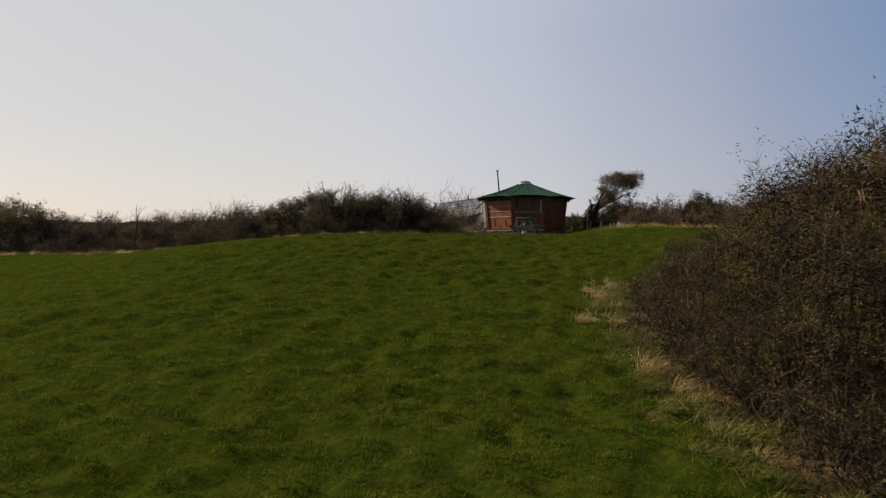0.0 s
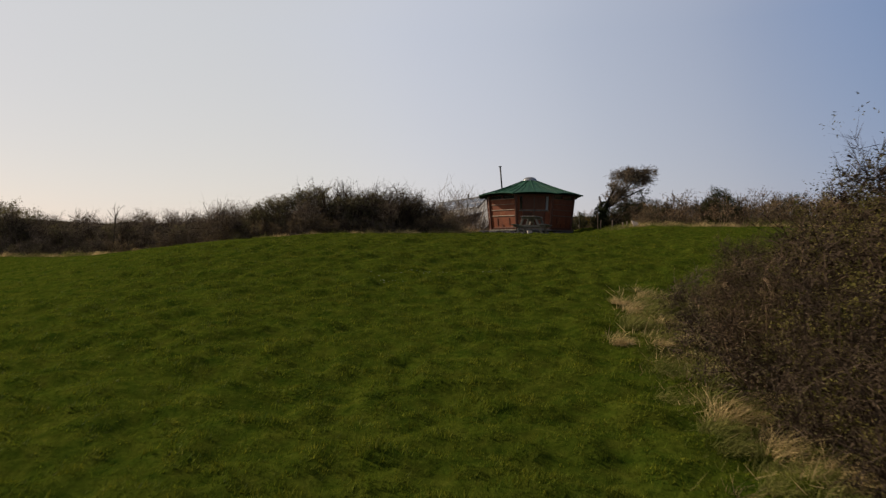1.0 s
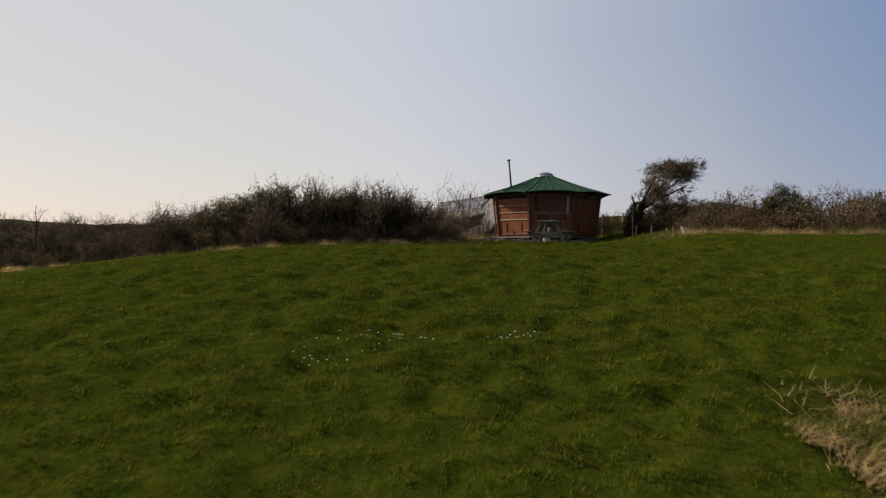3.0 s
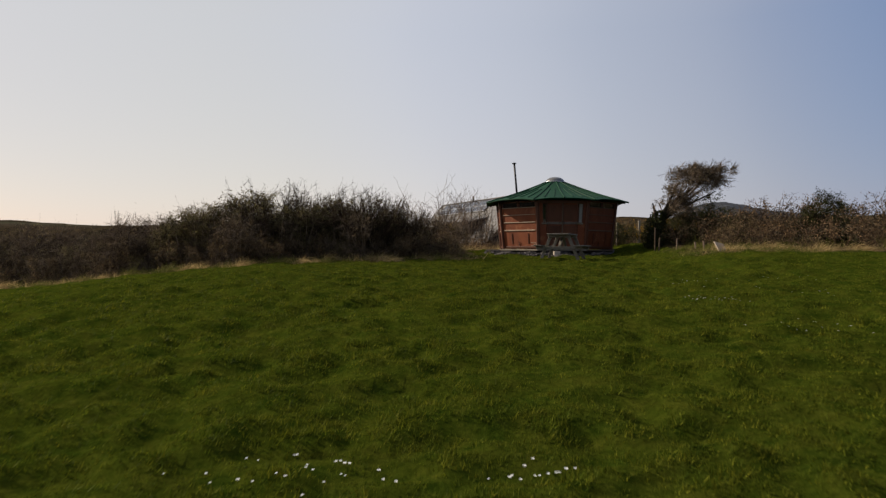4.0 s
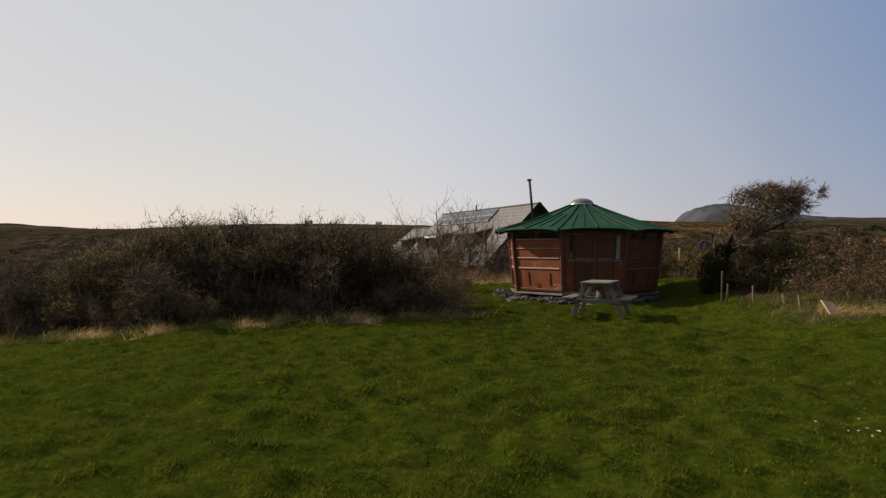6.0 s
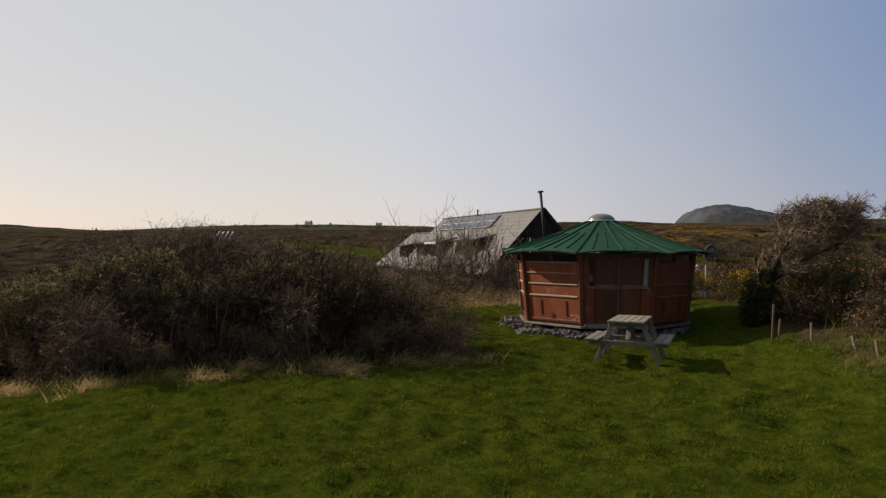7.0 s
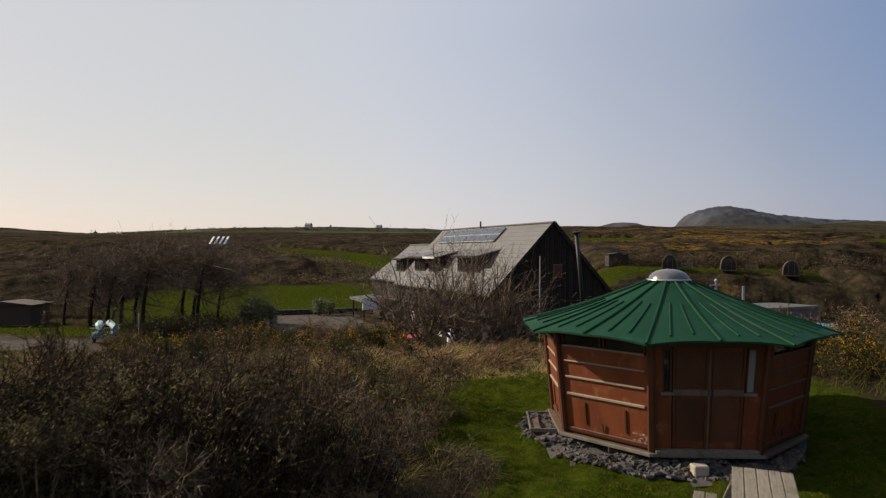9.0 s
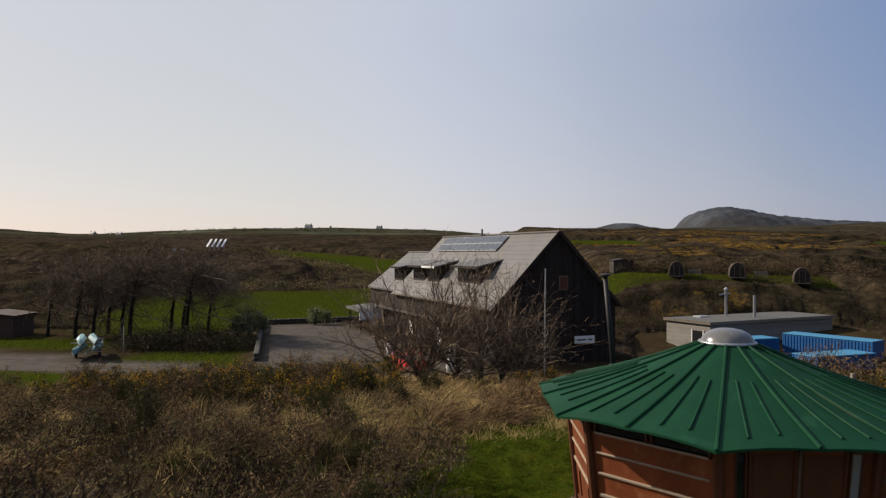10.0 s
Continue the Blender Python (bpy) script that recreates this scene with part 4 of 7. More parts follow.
    # open step frame at the side
    step = part("step", Build().beam((-2.6, -0.62, 0.5), (-2.6, 0.62, 0.5), 0.16, 0.035), M["deck_wood"], cab, "small open step of worn boards")
    part("step_rail", Build().beam((-2.72, -0.7, 0.52), (-2.72, 0.7, 0.52), 0.035, 0.075), M["grey_wood"], step)
    for y in (-0.7, 0.7):
        part("step_rail", Build().beam((-2.74, y, 0.52), (-2.2, y, 0.52), 0.035, 0.075), M["grey_wood"], step)
        part("step_leg", Build().beam((-2.7, y, 0.3), (-2.7, y, 0.5), 0.05, 0.05, 0.005, (0, 1, 0)), M["grey_wood"], step)
    # flaking paint low on the sunny wall
    flakes = np.random.default_rng(12)
    for _ in range(16):
        u, z, w, h = flakes.uniform(0.8, 0.97), flakes.uniform(0.66, 0.82), flakes.uniform(0.006, 0.018), flakes.uniform(0.012, 0.035)
        part("paint_flake", on_wall(Build(), 0, u - w, u + w, z, z + h, 0.0, 0.004), M["flake"], cab)

    # roof: sixteen panels, ribs on the hips, short battens between
    def eave(j):
        a = PHI + j * math.pi / 8
        r, z = (2.99, 2.435) if j % 2 == 0 else (2.82, 2.50)
        return Vector((math.cos(a) * r, math.sin(a) * r, z))

    def crown(j):
        a = PHI + j * math.pi / 8
        return Vector((math.cos(a) * 0.34, math.sin(a) * 0.34, 3.355))

    def roof_pt(j, s, v):
        """s from hip j to hip j + 1, v from eave to crown."""
        e = eave(j).lerp(eave(j + 1), s)
        e.z += 0.03 * math.sin(math.pi * s)
        p = e.lerp(crown(j).lerp(crown(j + 1), s), v)
        p.z -= 0.05 * math.sin(math.pi * v)
        return p

    nv, ns = 6, 4
    for j in range(16):
        b = Build()
        top = [roof_pt(j, s / ns, v / nv) for v in range(nv + 1) for s in range(ns + 1)]
        low = [p - Vector((0, 0, 0.03)) for p in top]
        m = ns + 1
        fs = [(v * m + s, v * m + s + 1, (v + 1) * m + s + 1, (v + 1) * m + s) for v in range(nv) for s in range(ns)]
        o = len(top)
        rim = [s for s in range(ns)]
        b.add(top + low, fs + [tuple(i + o for i in f[::-1]) for f in fs] + [(s, s + o, s + 1 + o, s + 1) for s in rim])
        pan = part("roof_panel", b, M["green_roof"], cab)
        hip = Build().tube([roof_pt(j, 0, v / 8) + Vector((0, 0, 0.012)) for v in range(-0, 9)], 0.024, 6)
        part("rib", hip, M["green_roof"], cab)
        for s, v0, v1 in ((0.33, 0.08, 0.62), (0.67, 0.1, 0.6)):
            part("roof_batten", Build().tube([roof_pt(j, s, v0 + (v1 - v0) * i / 5) + Vector((0, 0, 0.008)) for i in range(6)], 0.017, 6), M["green_roof"], cab)
    for j in range(8):
        a = PHI + j * math.pi / 4
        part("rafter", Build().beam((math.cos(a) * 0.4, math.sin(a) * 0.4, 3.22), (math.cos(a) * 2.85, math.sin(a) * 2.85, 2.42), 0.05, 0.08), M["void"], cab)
    part("dome_ring", Build().lathe(pose(0, 0, 3.33), [(0.42, 0), (0.43, 0.015), (0.42, 0.035), (0.36, 0.05)], 32), M["steel"], cab, "pale metal ring under the dome", True)
    part("dome", Build().lathe(pose(0, 0, 3.375), [(0.385, 0.0), (0.365, 0.05), (0.31, 0.11), (0.23, 0.155), (0.13, 0.18), (0.035, 0.188)], 32), M["dome"], cab, "milky plastic roof dome", True)
    flue = part("flue", Build().tube([(-1.45, 1.48, 2.45), (-1.535, 1.48, 3.4), (-1.62, 1.48, 4.30)], 0.043, 14), M["flue"], cab, "black stove pipe", True)
    part("flue_cap", Build().lathe(pose(-1.62, 1.48, 4.29, 0, -5, 0), [(0.05, 0), (0.095, 0.015), (0.1, 0.035), (0.06, 0.06), (0.01, 0.065)], 16), M["flue"], flue)
    part("flue_collar", Build().lathe(pose(-1.466, 1.48, 2.62), [(0.13, 0), (0.12, 0.06), (0.075, 0.12), (0.064, 0.13)], 16), M["flue"], flue)
    return cab


make_cabin()


# ---- picnic table ----
def make_table():
    x0, y0 = -0.244, -5.35
    t = thing("picnic_table", pose(x0, y0, h1(x0, y0) - 0.01, 0, 0, -19), "weathered grey wooden picnic table with attached benches on the grass", "picnic table")
    for i in range(5):
        part("top_plank", Build().box(pose(-0.288 + i * 0.144, 0.012 * (i % 2), 0.84), 0.135, 1.46 + 0.015 * (i % 3), 0.042, 0.006), M["grey_wood"], t)
    for s in (-1, 1):
        for i in range(2):
            part("bench_plank", Build().box(pose(s * (0.6 + i * 0.15), 0.01 * i, 0.46), 0.138, 1.46, 0.042, 0.006), M["grey_wood"], t)
    for y in (-0.5, 0.5):
        part("top_rail", Build().box(pose(0, y, 0.78), 0.74, 0.045, 0.095, 0.005), M["grey_wood"], t)
        part("bench_rail", Build().box(pose(0, y, 0.39), 1.56, 0.045, 0.095, 0.005), M["grey_wood"], t)
        for s in (-1, 1):
            part("leg", Build().beam((s * 0.62, y + 0.046, 0.0), (s * 0.27, y + 0.046, 0.825), 0.1, 0.045, 0.005, (0, 1, 0)), M["grey_wood"], t)
    for s in (-1, 1):
        part("brace", Build().beam((0, s * 0.46, 0.42), (0, s * 0.03, 0.8), 0.09, 0.045), M["grey_wood"], t)


make_table()
for nm, x, y, s, rz in (("step_block", -0.16, -2.54, (0.24, 0.2, 0.19), 8),):
    part(nm, Build().box(pose(x, y, h1(x, y) + 0.09, 0, 0, rz), *s, 0.015), M["larch"], None)
    tagged(bpy.data.objects[nm], "small pale wooden block as a step below the cabin door", "block")


# ---- the house behind ----
HX, HY = 1.72, 43.4
HDIR = Vector((-0.4645, 0.886, 0)).normalized()
HPERP = Vector((HDIR.y, -HDIR.x, 0))


def hp(s, w, z):
    """A point of the house: s along the ridge from the near gable, w across (plus: away from the yard), z."""
    return Vector((HX, HY, 0)) + HDIR * s + HPERP * w + Vector((0, 0, z))


def slab(b, a, c, d, e, t):
    """A plate on four corners, t thick downwards."""
    n = Vector((0, 0, -t))
    return b.hexa([a + n, c + n, d + n, e + n, a, c, d, e])


def make_house():
    hs = thing("house", pose(0, 0, 0), "long dark-boarded gabled house with grey slate roof and solar panels", "house")
    gz = -4.1
    for s0, s1, zr, hw, ze in ((0.0, 23.0, 6.5, 5.9, 0.55), (23.0, 33.5, 4.9, 5.3, 0.75)):
        body = Build()
        prof = [(-hw + 0.35, gz), (hw - 0.35, gz), (hw - 0.35, ze + 0.2), (0, zr - 0.3), (-hw + 0.35, ze + 0.2)]
        body.add([hp(s0 + 0.25, *p) for p in prof] + [hp(s1 - 0.05, *p) for p in prof], [(4, 3, 2, 1, 0), (5, 6, 7, 8, 9)] + [(i, (i + 1) % 5, 5 + (i + 1) % 5, 5 + i) for i in range(5)])
        part("wall", body, M["dark_clad"], hs, "dark-brown boarded wall")
        for sgn in (-1, 1):
            n = 16 if zr > 5 else 12
            ro = part("roof", slab(Build(), hp(s0, sgn * hw, ze - 0.05), hp(s1, sgn * hw, ze - 0.05), hp(s1, 0, zr - 0.05), hp(s0, 0, zr - 0.05), 0.08), M["slate_roof"], hs, "grey slate roof slope")
            for r in range(n):
                f0, f1 = r / n, (r + 1) / n + 0.012
                lift = 0.03
                pa = [hp(s, sgn * hw * (1 - f), ze + (zr - ze) * f) for f, s in ((f0, s0), (f0, s1), (f1, s1), (f1, s0))]
                pa = [p + Vector((0, 0, lift if i < 2 else 0.0)) for i, p in enumerate(pa)]
                part("slate_course", slab(Build(), *pa, 0.04), M["slate_roof"], ro)
        part("ridge", Build().beam(hp(s0 - 0.05, 0, zr + 0.03), hp(s1, 0, zr + 0.03), 0.28, 0.14, 0.03), M["slate_roof"], hs)
    for sgn in (-1, 1):
        part("barge_board", Build().beam(hp(-0.03, sgn * 6.0, 0.42), hp(-0.03, 0.02 * sgn, 6.5), 0.06, 0.24, 0.01), M["dark_clad"], hs)
    # boards of the near gable
    for i in range(-22, 23):
        w = i * 0.24
        top = 6.2 - abs(w) * (5.95 / 5.9)
        part("board", Build().beam(hp(0.22, w, gz), hp(0.22, w, top), 0.05 if i % 2 else 0.03, 0.17, 0.005, HPERP), M["dark_clad"], hs)
    # gable window
    win = part("window", Build().box(Matrix.Translation(hp(0.17, 0.45, 2.45)) @ HPERP.to_track_quat("X", "Z").to_matrix().to_4x4(), 0.85, 0.06, 1.15, 0.01), M["deck_wood"], hs, "small brown gable window")
    part("pane", Build().box(Matrix.Translation(hp(0.13, 0.45, 2.45)) @ HPERP.to_track_quat("X", "Z").to_matrix().to_4x4(), 0.65, 0.03, 0.95, 0.0), M["stain_post"], win)
    # dormers on the yard side
    for s, width, zlow, out in ((7.6, 4.4, 2.15, 2.2), (15.2, 2.6, 2.0, 2.1), (19.0, 2.9, 2.0, 2.1), (26.2, 2.6, 1.75, 1.9)):
        hw, ze, zr = (5.9, 0.55, 6.5) if s < 23 else (5.3, 0.75, 4.9)
        w_at = lambda z: -hw * (1 - (z - ze) / (zr - ze))
        zt = zlow + 1.55
        wf = w_at(zlow)
        wb = w_at(zt + 0.55)
        dm = part("dormer", Build().hexa([hp(s - width / 2, wf, zlow - 0.1), hp(s + width / 2, wf, zlow - 0.1), hp(s + width / 2, wb, zlow - 0.1), hp(s - width / 2, wb, zlow - 0.1), hp(s - width / 2, wf, zt), hp(s + width / 2, wf, zt), hp(s + width / 2, wb, zt + 0.45), hp(s - width / 2, wb, zt + 0.45)]), M["dark_clad"], hs, "dark shed dormer")
        part("dormer_roof", slab(Build(), hp(s - width / 2 - 0.3, wf - 0.55, zt - 0.05), hp(s + width / 2 + 0.3, wf - 0.55, zt - 0.05), hp(s + width / 2 + 0.3, wb + 0.2, zt + 0.62), hp(s - width / 2 - 0.3, wb + 0.2, zt + 0.62), 0.12), M["slate_roof"], dm)
        part("fascia", Build().beam(hp(s - width / 2 - 0.3, wf - 0.57, zt - 0.12), hp(s + width / 2 + 0.3, wf - 0.57, zt - 0.12), 0.05, 0.2), M["white_paint"] if 15 < s < 18 else M["dark_clad"], dm)
        nw = max(2, int(width / 1.1))
        for i in range(nw):
            c = s - width / 2 + width * (i + 0.5) / nw
            pn = part("window", Build().beam(hp(c - width / nw * 0.4, wf - 0.03, (zlow + zt) / 2), hp(c + width / nw * 0.4, wf - 0.03, (zlow + zt) / 2), 0.06, 1.1, 0.01), M["glass"], dm)
    # windows, doors and the ledge of the yard side
    wl_ = -5.56
    for s, z, ww, hh, mm in ((3, -2.6, 1.6, 1.3, "glass"), (7, -2.6, 1.6, 1.3, "glass"), (11, -3.0, 1.0, 2.1, "white_paint"), (14, -2.6, 2.0, 1.3, "glass"), (18, -2.6, 1.0, 1.2, "white_paint"), (21, -2.6, 1.6, 1.2, "glass")):
        part("window" if hh < 2 else "door", Build().beam(hp(s - ww / 2, wl_, z), hp(s + ww / 2, wl_, z), 0.08, hh, 0.01), M[mm], hs)
    part("ledge", Build().beam(hp(0.3, -5.9, -1.2), hp(32, -5.6, -1.2), 0.7, 0.14), M["stone"], hs)
    part("gutter", Build().beam(hp(0, -6.0, 0.5), hp(23, -6.0, 0.5), 0.12, 0.12), M["grey_wood"], hs)
    # roof light pipe and the solar array near the ridge
    vent = part("vent_pipe", Build().tube([hp(13, -0.3, 6.2), hp(13, -0.3, 7.1)], 0.09, 10), M["stone"], hs)
    slope = Vector((0, 0, 6.5)) - (HPERP * -5.9 + Vector((0, 0, 0.55)))
    nrm = (HPERP * -1).cross(HDIR)
    for i in range(12):
        for r in range(2):
            s0 = 7.6 + i * 1.11
            f0 = 0.735 + r * 0.112
            q = [hp(s, -5.9 * (1 - f), 0.55 + 5.95 * f) + Vector((-0.09, -0.04, 0.14)) for s, f in ((s0, f0), (s0 + 1.07, f0), (s0 + 1.07, f0 + 0.108), (s0, f0 + 0.108))]
            pnl = part("solar_panel", slab(Build(), *q, 0.05), M["alu"], hs, "dark solar panel in a pale frame")
            c = sum(q, Vector()) / 4
            q2 = [c + (p - c) * 0.93 + Vector((-0.01, -0.005, 0.012)) for p in q]
            part("cell_sheet", slab(Build(), *q2, 0.012), M["solar"], pnl)
    # porch at the far end
    por = part("porch", slab(Build(), hp(28.0, -8.0, -1.5), hp(33.0, -8.0, -1.5), hp(33.0, -5.0, -1.2), hp(28.0, -5.0, -1.2), 0.3), M["felt"], hs)
    part("fascia", Build().beam(hp(27.9, -8.05, -1.7), hp(33.1, -8.05, -1.62), 0.08, 0.3), M["felt"], por)
    part("end_wall", slab(Build(), hp(27.85, -8.0, -1.55), hp(27.98, -8.0, -1.55), hp(27.98, -5.2, -1.3), hp(27.85, -5.2, -1.3), 1.2), M["white_paint"], por, "white-painted end wall")
    for s in (28.3, 32.7):
        part("porch_post", Build().beam(hp(s, -7.7, -4.1), hp(s, -7.7, -1.6), 0.15, 0.15, 0.01, (1, 0, 0)), M["dark_clad"], por)


make_house()


# ---- plants near the camera's way ----
def make_scrub():
    # thorn, thicket and ivied crowns have their inner shade put into darker inner faces
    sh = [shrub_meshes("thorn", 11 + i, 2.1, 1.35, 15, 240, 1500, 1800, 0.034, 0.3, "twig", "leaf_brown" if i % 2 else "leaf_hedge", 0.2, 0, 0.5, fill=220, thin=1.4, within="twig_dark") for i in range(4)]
    up = [upright_meshes("bare_shrub", 15 + i) for i in range(3)]
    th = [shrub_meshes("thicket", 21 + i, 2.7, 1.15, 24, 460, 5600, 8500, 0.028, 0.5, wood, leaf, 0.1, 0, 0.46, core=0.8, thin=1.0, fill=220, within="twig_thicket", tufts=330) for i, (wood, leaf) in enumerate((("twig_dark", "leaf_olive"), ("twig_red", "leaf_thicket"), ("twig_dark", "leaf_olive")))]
    br = [shrub_meshes("bramble", 31 + i, 1.25, 1.25, 10, 120, 700, 1100, 0.05, 0.2, "twig_red", "leaf_brown", 0.2, 0, 0.42, thin=1.5) for i in range(2)]
    bk = [shrub_meshes("bracken", 33 + i, 1.2, 1.25, 10, 120, 700, 1100, 0.055, 0.25, "twig_red", "bracken", 0.2, 0, 0.42, thin=1.5) for i in range(2)]
    br += [shrub_meshes("bramble", 36, 1.2, 1.25, 10, 120, 700, 1100, 0.05, 0.2, "twig_grey", "leaf_olive", 0.2, 0, 0.42, thin=1.5)]
    br += [shrub_meshes("bramble", 38, 1.2, 1.25, 10, 120, 700, 1200, 0.045, 0.2, "twig_dark", "leaf_hedge", 0.2, 0, 0.42, within="twig_dark", thin=1.5)]
    iv = [shrub_meshes("evergreen", 51 + i, 2.2, 1.1, 20, 260, 1300, 6500, 0.06, 0.12, "twig_dark", "leaf_dark", 0.25, 0, 0.42, core=1.0, fill=300, within="leaf_dark") for i in range(2)]
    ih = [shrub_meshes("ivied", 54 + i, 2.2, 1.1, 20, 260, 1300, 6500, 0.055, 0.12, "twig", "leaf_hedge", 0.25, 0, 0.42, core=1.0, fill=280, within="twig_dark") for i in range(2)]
    go = [shrub_meshes("gorse", 71 + i, 1.2, 1.0, 10, 160, 800, 2600, 0.048, 0.0, "twig_dark", "gorse_leaf", 0.2, 330, 0.36, within="gorse_leaf") for i in range(2)]

    def hedge(rng):
        x = rng.uniform(-33, -4.2)
        d = rng.uniform(0.7, float(np.interp(x, [-9, -5], [4.6, 2.0])))
        y = float(hedge_front(x)) + d
        tall = float(np.interp(x, [-32, -27, -22, -18, -15, -13, -11, -8, -5.5, -4], [1.25, 1.25, 1.1, 1.0, 1.0, 0.98, 1.0, 1.0, 0.92, 0.7]))
        return x, y, tall * rng.uniform(0.85, 1.12) * (0.8 if d < 1.5 else 1.0)

    rng = np.random.default_rng(3)
    plant_all("thorn_shrub", sh, spots(62, hedge, 0.86, rng), "dense dark leafless thorn shrub in the field hedge", "shrub", "hedge shrubs", 1)
    plant_all("evergreen_shrub", ih, [(x, float(hedge_front(x)) + d, s) for x, d, s in ((-11.4, 2.5, 1.2), (-12.2, 1.9, 1.02), (-12.9, 1.6, 0.92), (-13.7, 1.7, 0.8), (-10.9, 2.7, 1.2), (-9.9, 2.0, 0.95), (-8.2, 2.2, 1.02), (-8.9, 1.7, 0.9), (-7.5, 1.6, 0.8), (-6.2, 1.6, 0.72), (-14.4, 1.8, 0.6), (-16.0, 2.0, 0.68), (-18.0, 2.2, 0.7), (-20.5, 2.0, 0.75), (-23.0, 2.4, 0.85), (-26.5, 2.0, 0.85), (-31.0, 2.0, 1.65), (-32.8, 2.4, 1.75), (-29.6, 2.4, 1.4), (-34.2, 3.0, 1.65))], "dark ivy-clad evergreen shrub rising from the hedge", "shrub", "hedge evergreens", 2)
    plant_all("bare_shrub", up, [(x, float(hedge_front(x)) + d, s) for x, d, s in ((-10.2, 2.9, 1.18), (-9.2, 2.8, 1.14), (-7.2, 1.5, 1.12), (-6.7, 1.7, 1.06), (-7.9, 2.2, 1.06), (-8.6, 2.4, 1.02), (-6.2, 1.4, 0.9), (-5.4, 1.4, 0.8), (-13.2, 2.4, 0.72), (-15.0, 2.4, 0.7), (-17.2, 2.6, 0.74), (-19.6, 2.2, 0.78), (-21.6, 2.0, 0.8), (-24.5, 2.4, 0.85), (-28.0, 2.4, 0.95))], "upright leafless shrub rising above the hedge", "shrub", "bare hedge shrubs", 27)

    def front(rng):
        x = rng.uniform(-33, -3.4)
        return x, float(hedge_front(x)) + rng.uniform(0.3, 1.3), rng.uniform(0.55, 0.95)

    plant_all("bramble", br, spots(36, front, 0.9, rng), "arching brown bramble at the hedge foot", "shrub", "hedge brambles", 3)

    crest = [(-17.0, 11.7, 1.0), (-16.2, 14.4, 1.1), (-13.7, 11.2, 1.1), (-14.8, 10.0, 0.95), (-12.3, 9.6, 1.0), (-11.0, 7.4, 0.95), (-10.1, 9.2, 1.1), (-9.3, 8.4, 0.85), (-8.6, 6.6, 0.85), (-8.2, 7.2, 0.9), (-7.6, 8.6, 0.85), (-7.0, 10.6, 0.7)]

    def clear(places, gap=0.95):
        return [q for q in places if all(math.hypot(q[0] - a, q[1] - b) > gap * c and not (abs(q[0] - a + 0.25 * (b - q[1])) < 0.5 and 0 < b - q[1] < 1.7) for a, b, c in crest)]

    def back(rng):
        x = rng.uniform(-17, -4.6)
        y = rng.uniform(-3.0, 13 if x < -8.2 else 3.5)
        return x, y, rng.uniform(0.55, 1.15) * (1 if x < -4.5 else 0.7)

    plant_all("bracken", [bk[0], br[0], br[3], bk[1], br[2], br[3]], clear(spots(70, back, 0.9, rng)), "low brown bramble among dead grass behind the hedge", "shrub", "back brambles", 4)
    plant_all("gorse_bush", go, crest + [(-8.5, 10.5, 0.9), (-10.5, 11.5, 1.0), (-7.6, 12.4, 0.9), (-9.3, 13.0, 1.05), (-12.5, 12.4, 1.0), (-15.4, 12.8, 1.0), (-18.0, 12.6, 1.0), (-13.9, 12.0, 0.9), (-19.8, 13.4, 1.0), (-2.6, 13.8, 0.7), (-17.0, 14.6, 1.0), (4.9, 3.4, 0.95), (6.0, 4.0, 1.06), (7.4, 3.0, 0.99), (5.4, 5.8, 1.06), (8.4, 4.8, 1.06), (10.5, 3.5, 0.99), (6.8, 6.4, 1.06), (4.1, 5.0, 0.84), (-14.6, 9.8, 0.8), (-16.6, 11.5, 0.8), (-7.4, 14.2, 0.8), (-11.6, 13.6, 0.9), (-1.6, 15.2, 0.9), (-13.8, 13.8, 0.9), (0.4, 13.6, 0.8)], "spiny gorse bush with yellow flowers", "shrub", "gorse bushes", 5)
    plant_all("bracken", bk, [(4.2, 8.2, 1.2), (5.6, 9.4, 1.4), (7.0, 8.4, 1.4), (8.4, 9.6, 1.4), (9.8, 8.2, 1.4), (11.4, 9.2, 1.4), (12.8, 7.6, 1.3), (6.4, 11.2, 1.4), (9.2, 11.6, 1.4)], "brown bracken on the slope behind the bank", "shrub", "slope bracken", 15)

    def mounds(rng):
        return rng.uniform(-22, -8.4), rng.uniform(7.5, 16), rng.uniform(0.75, 1.15)

    plant_all("bracken", [bk[0], br[0], bk[1]], clear(spots(20, mounds, 1.5, rng)), "mound of rusty bracken on the rough slope", "shrub", "slope mounds", 16)
    plant_all("evergreen_shrub", iv, [(-12.0, 8.6, 0.42), (-7.4, 9.0, 0.38), (-15.2, 10.0, 0.42), (-5.6, 11.4, 0.42), (-10.0, 14.8, 0.47), (-7.6, 4.9, 0.42), (-5.6, -0.6, 0.42), (-6.0, 1.8, 0.39), (-11.2, 3.6, 0.51), (-7.0, 4.2, 0.36), (-13.4, 5.4, 0.42), (-6.2, 8.4, 0.32), (-10.8, 10.6, 0.38), (-7.8, 11.2, 0.36), (-13.4, 11.0, 0.41), (-4.2, 12.8, 0.36), (-17.4, 9.4, 0.42), (-8.8, 4.6, 0.32)], "low dark evergreen bush on the rough slope", "shrub", "slope evergreens", 17)

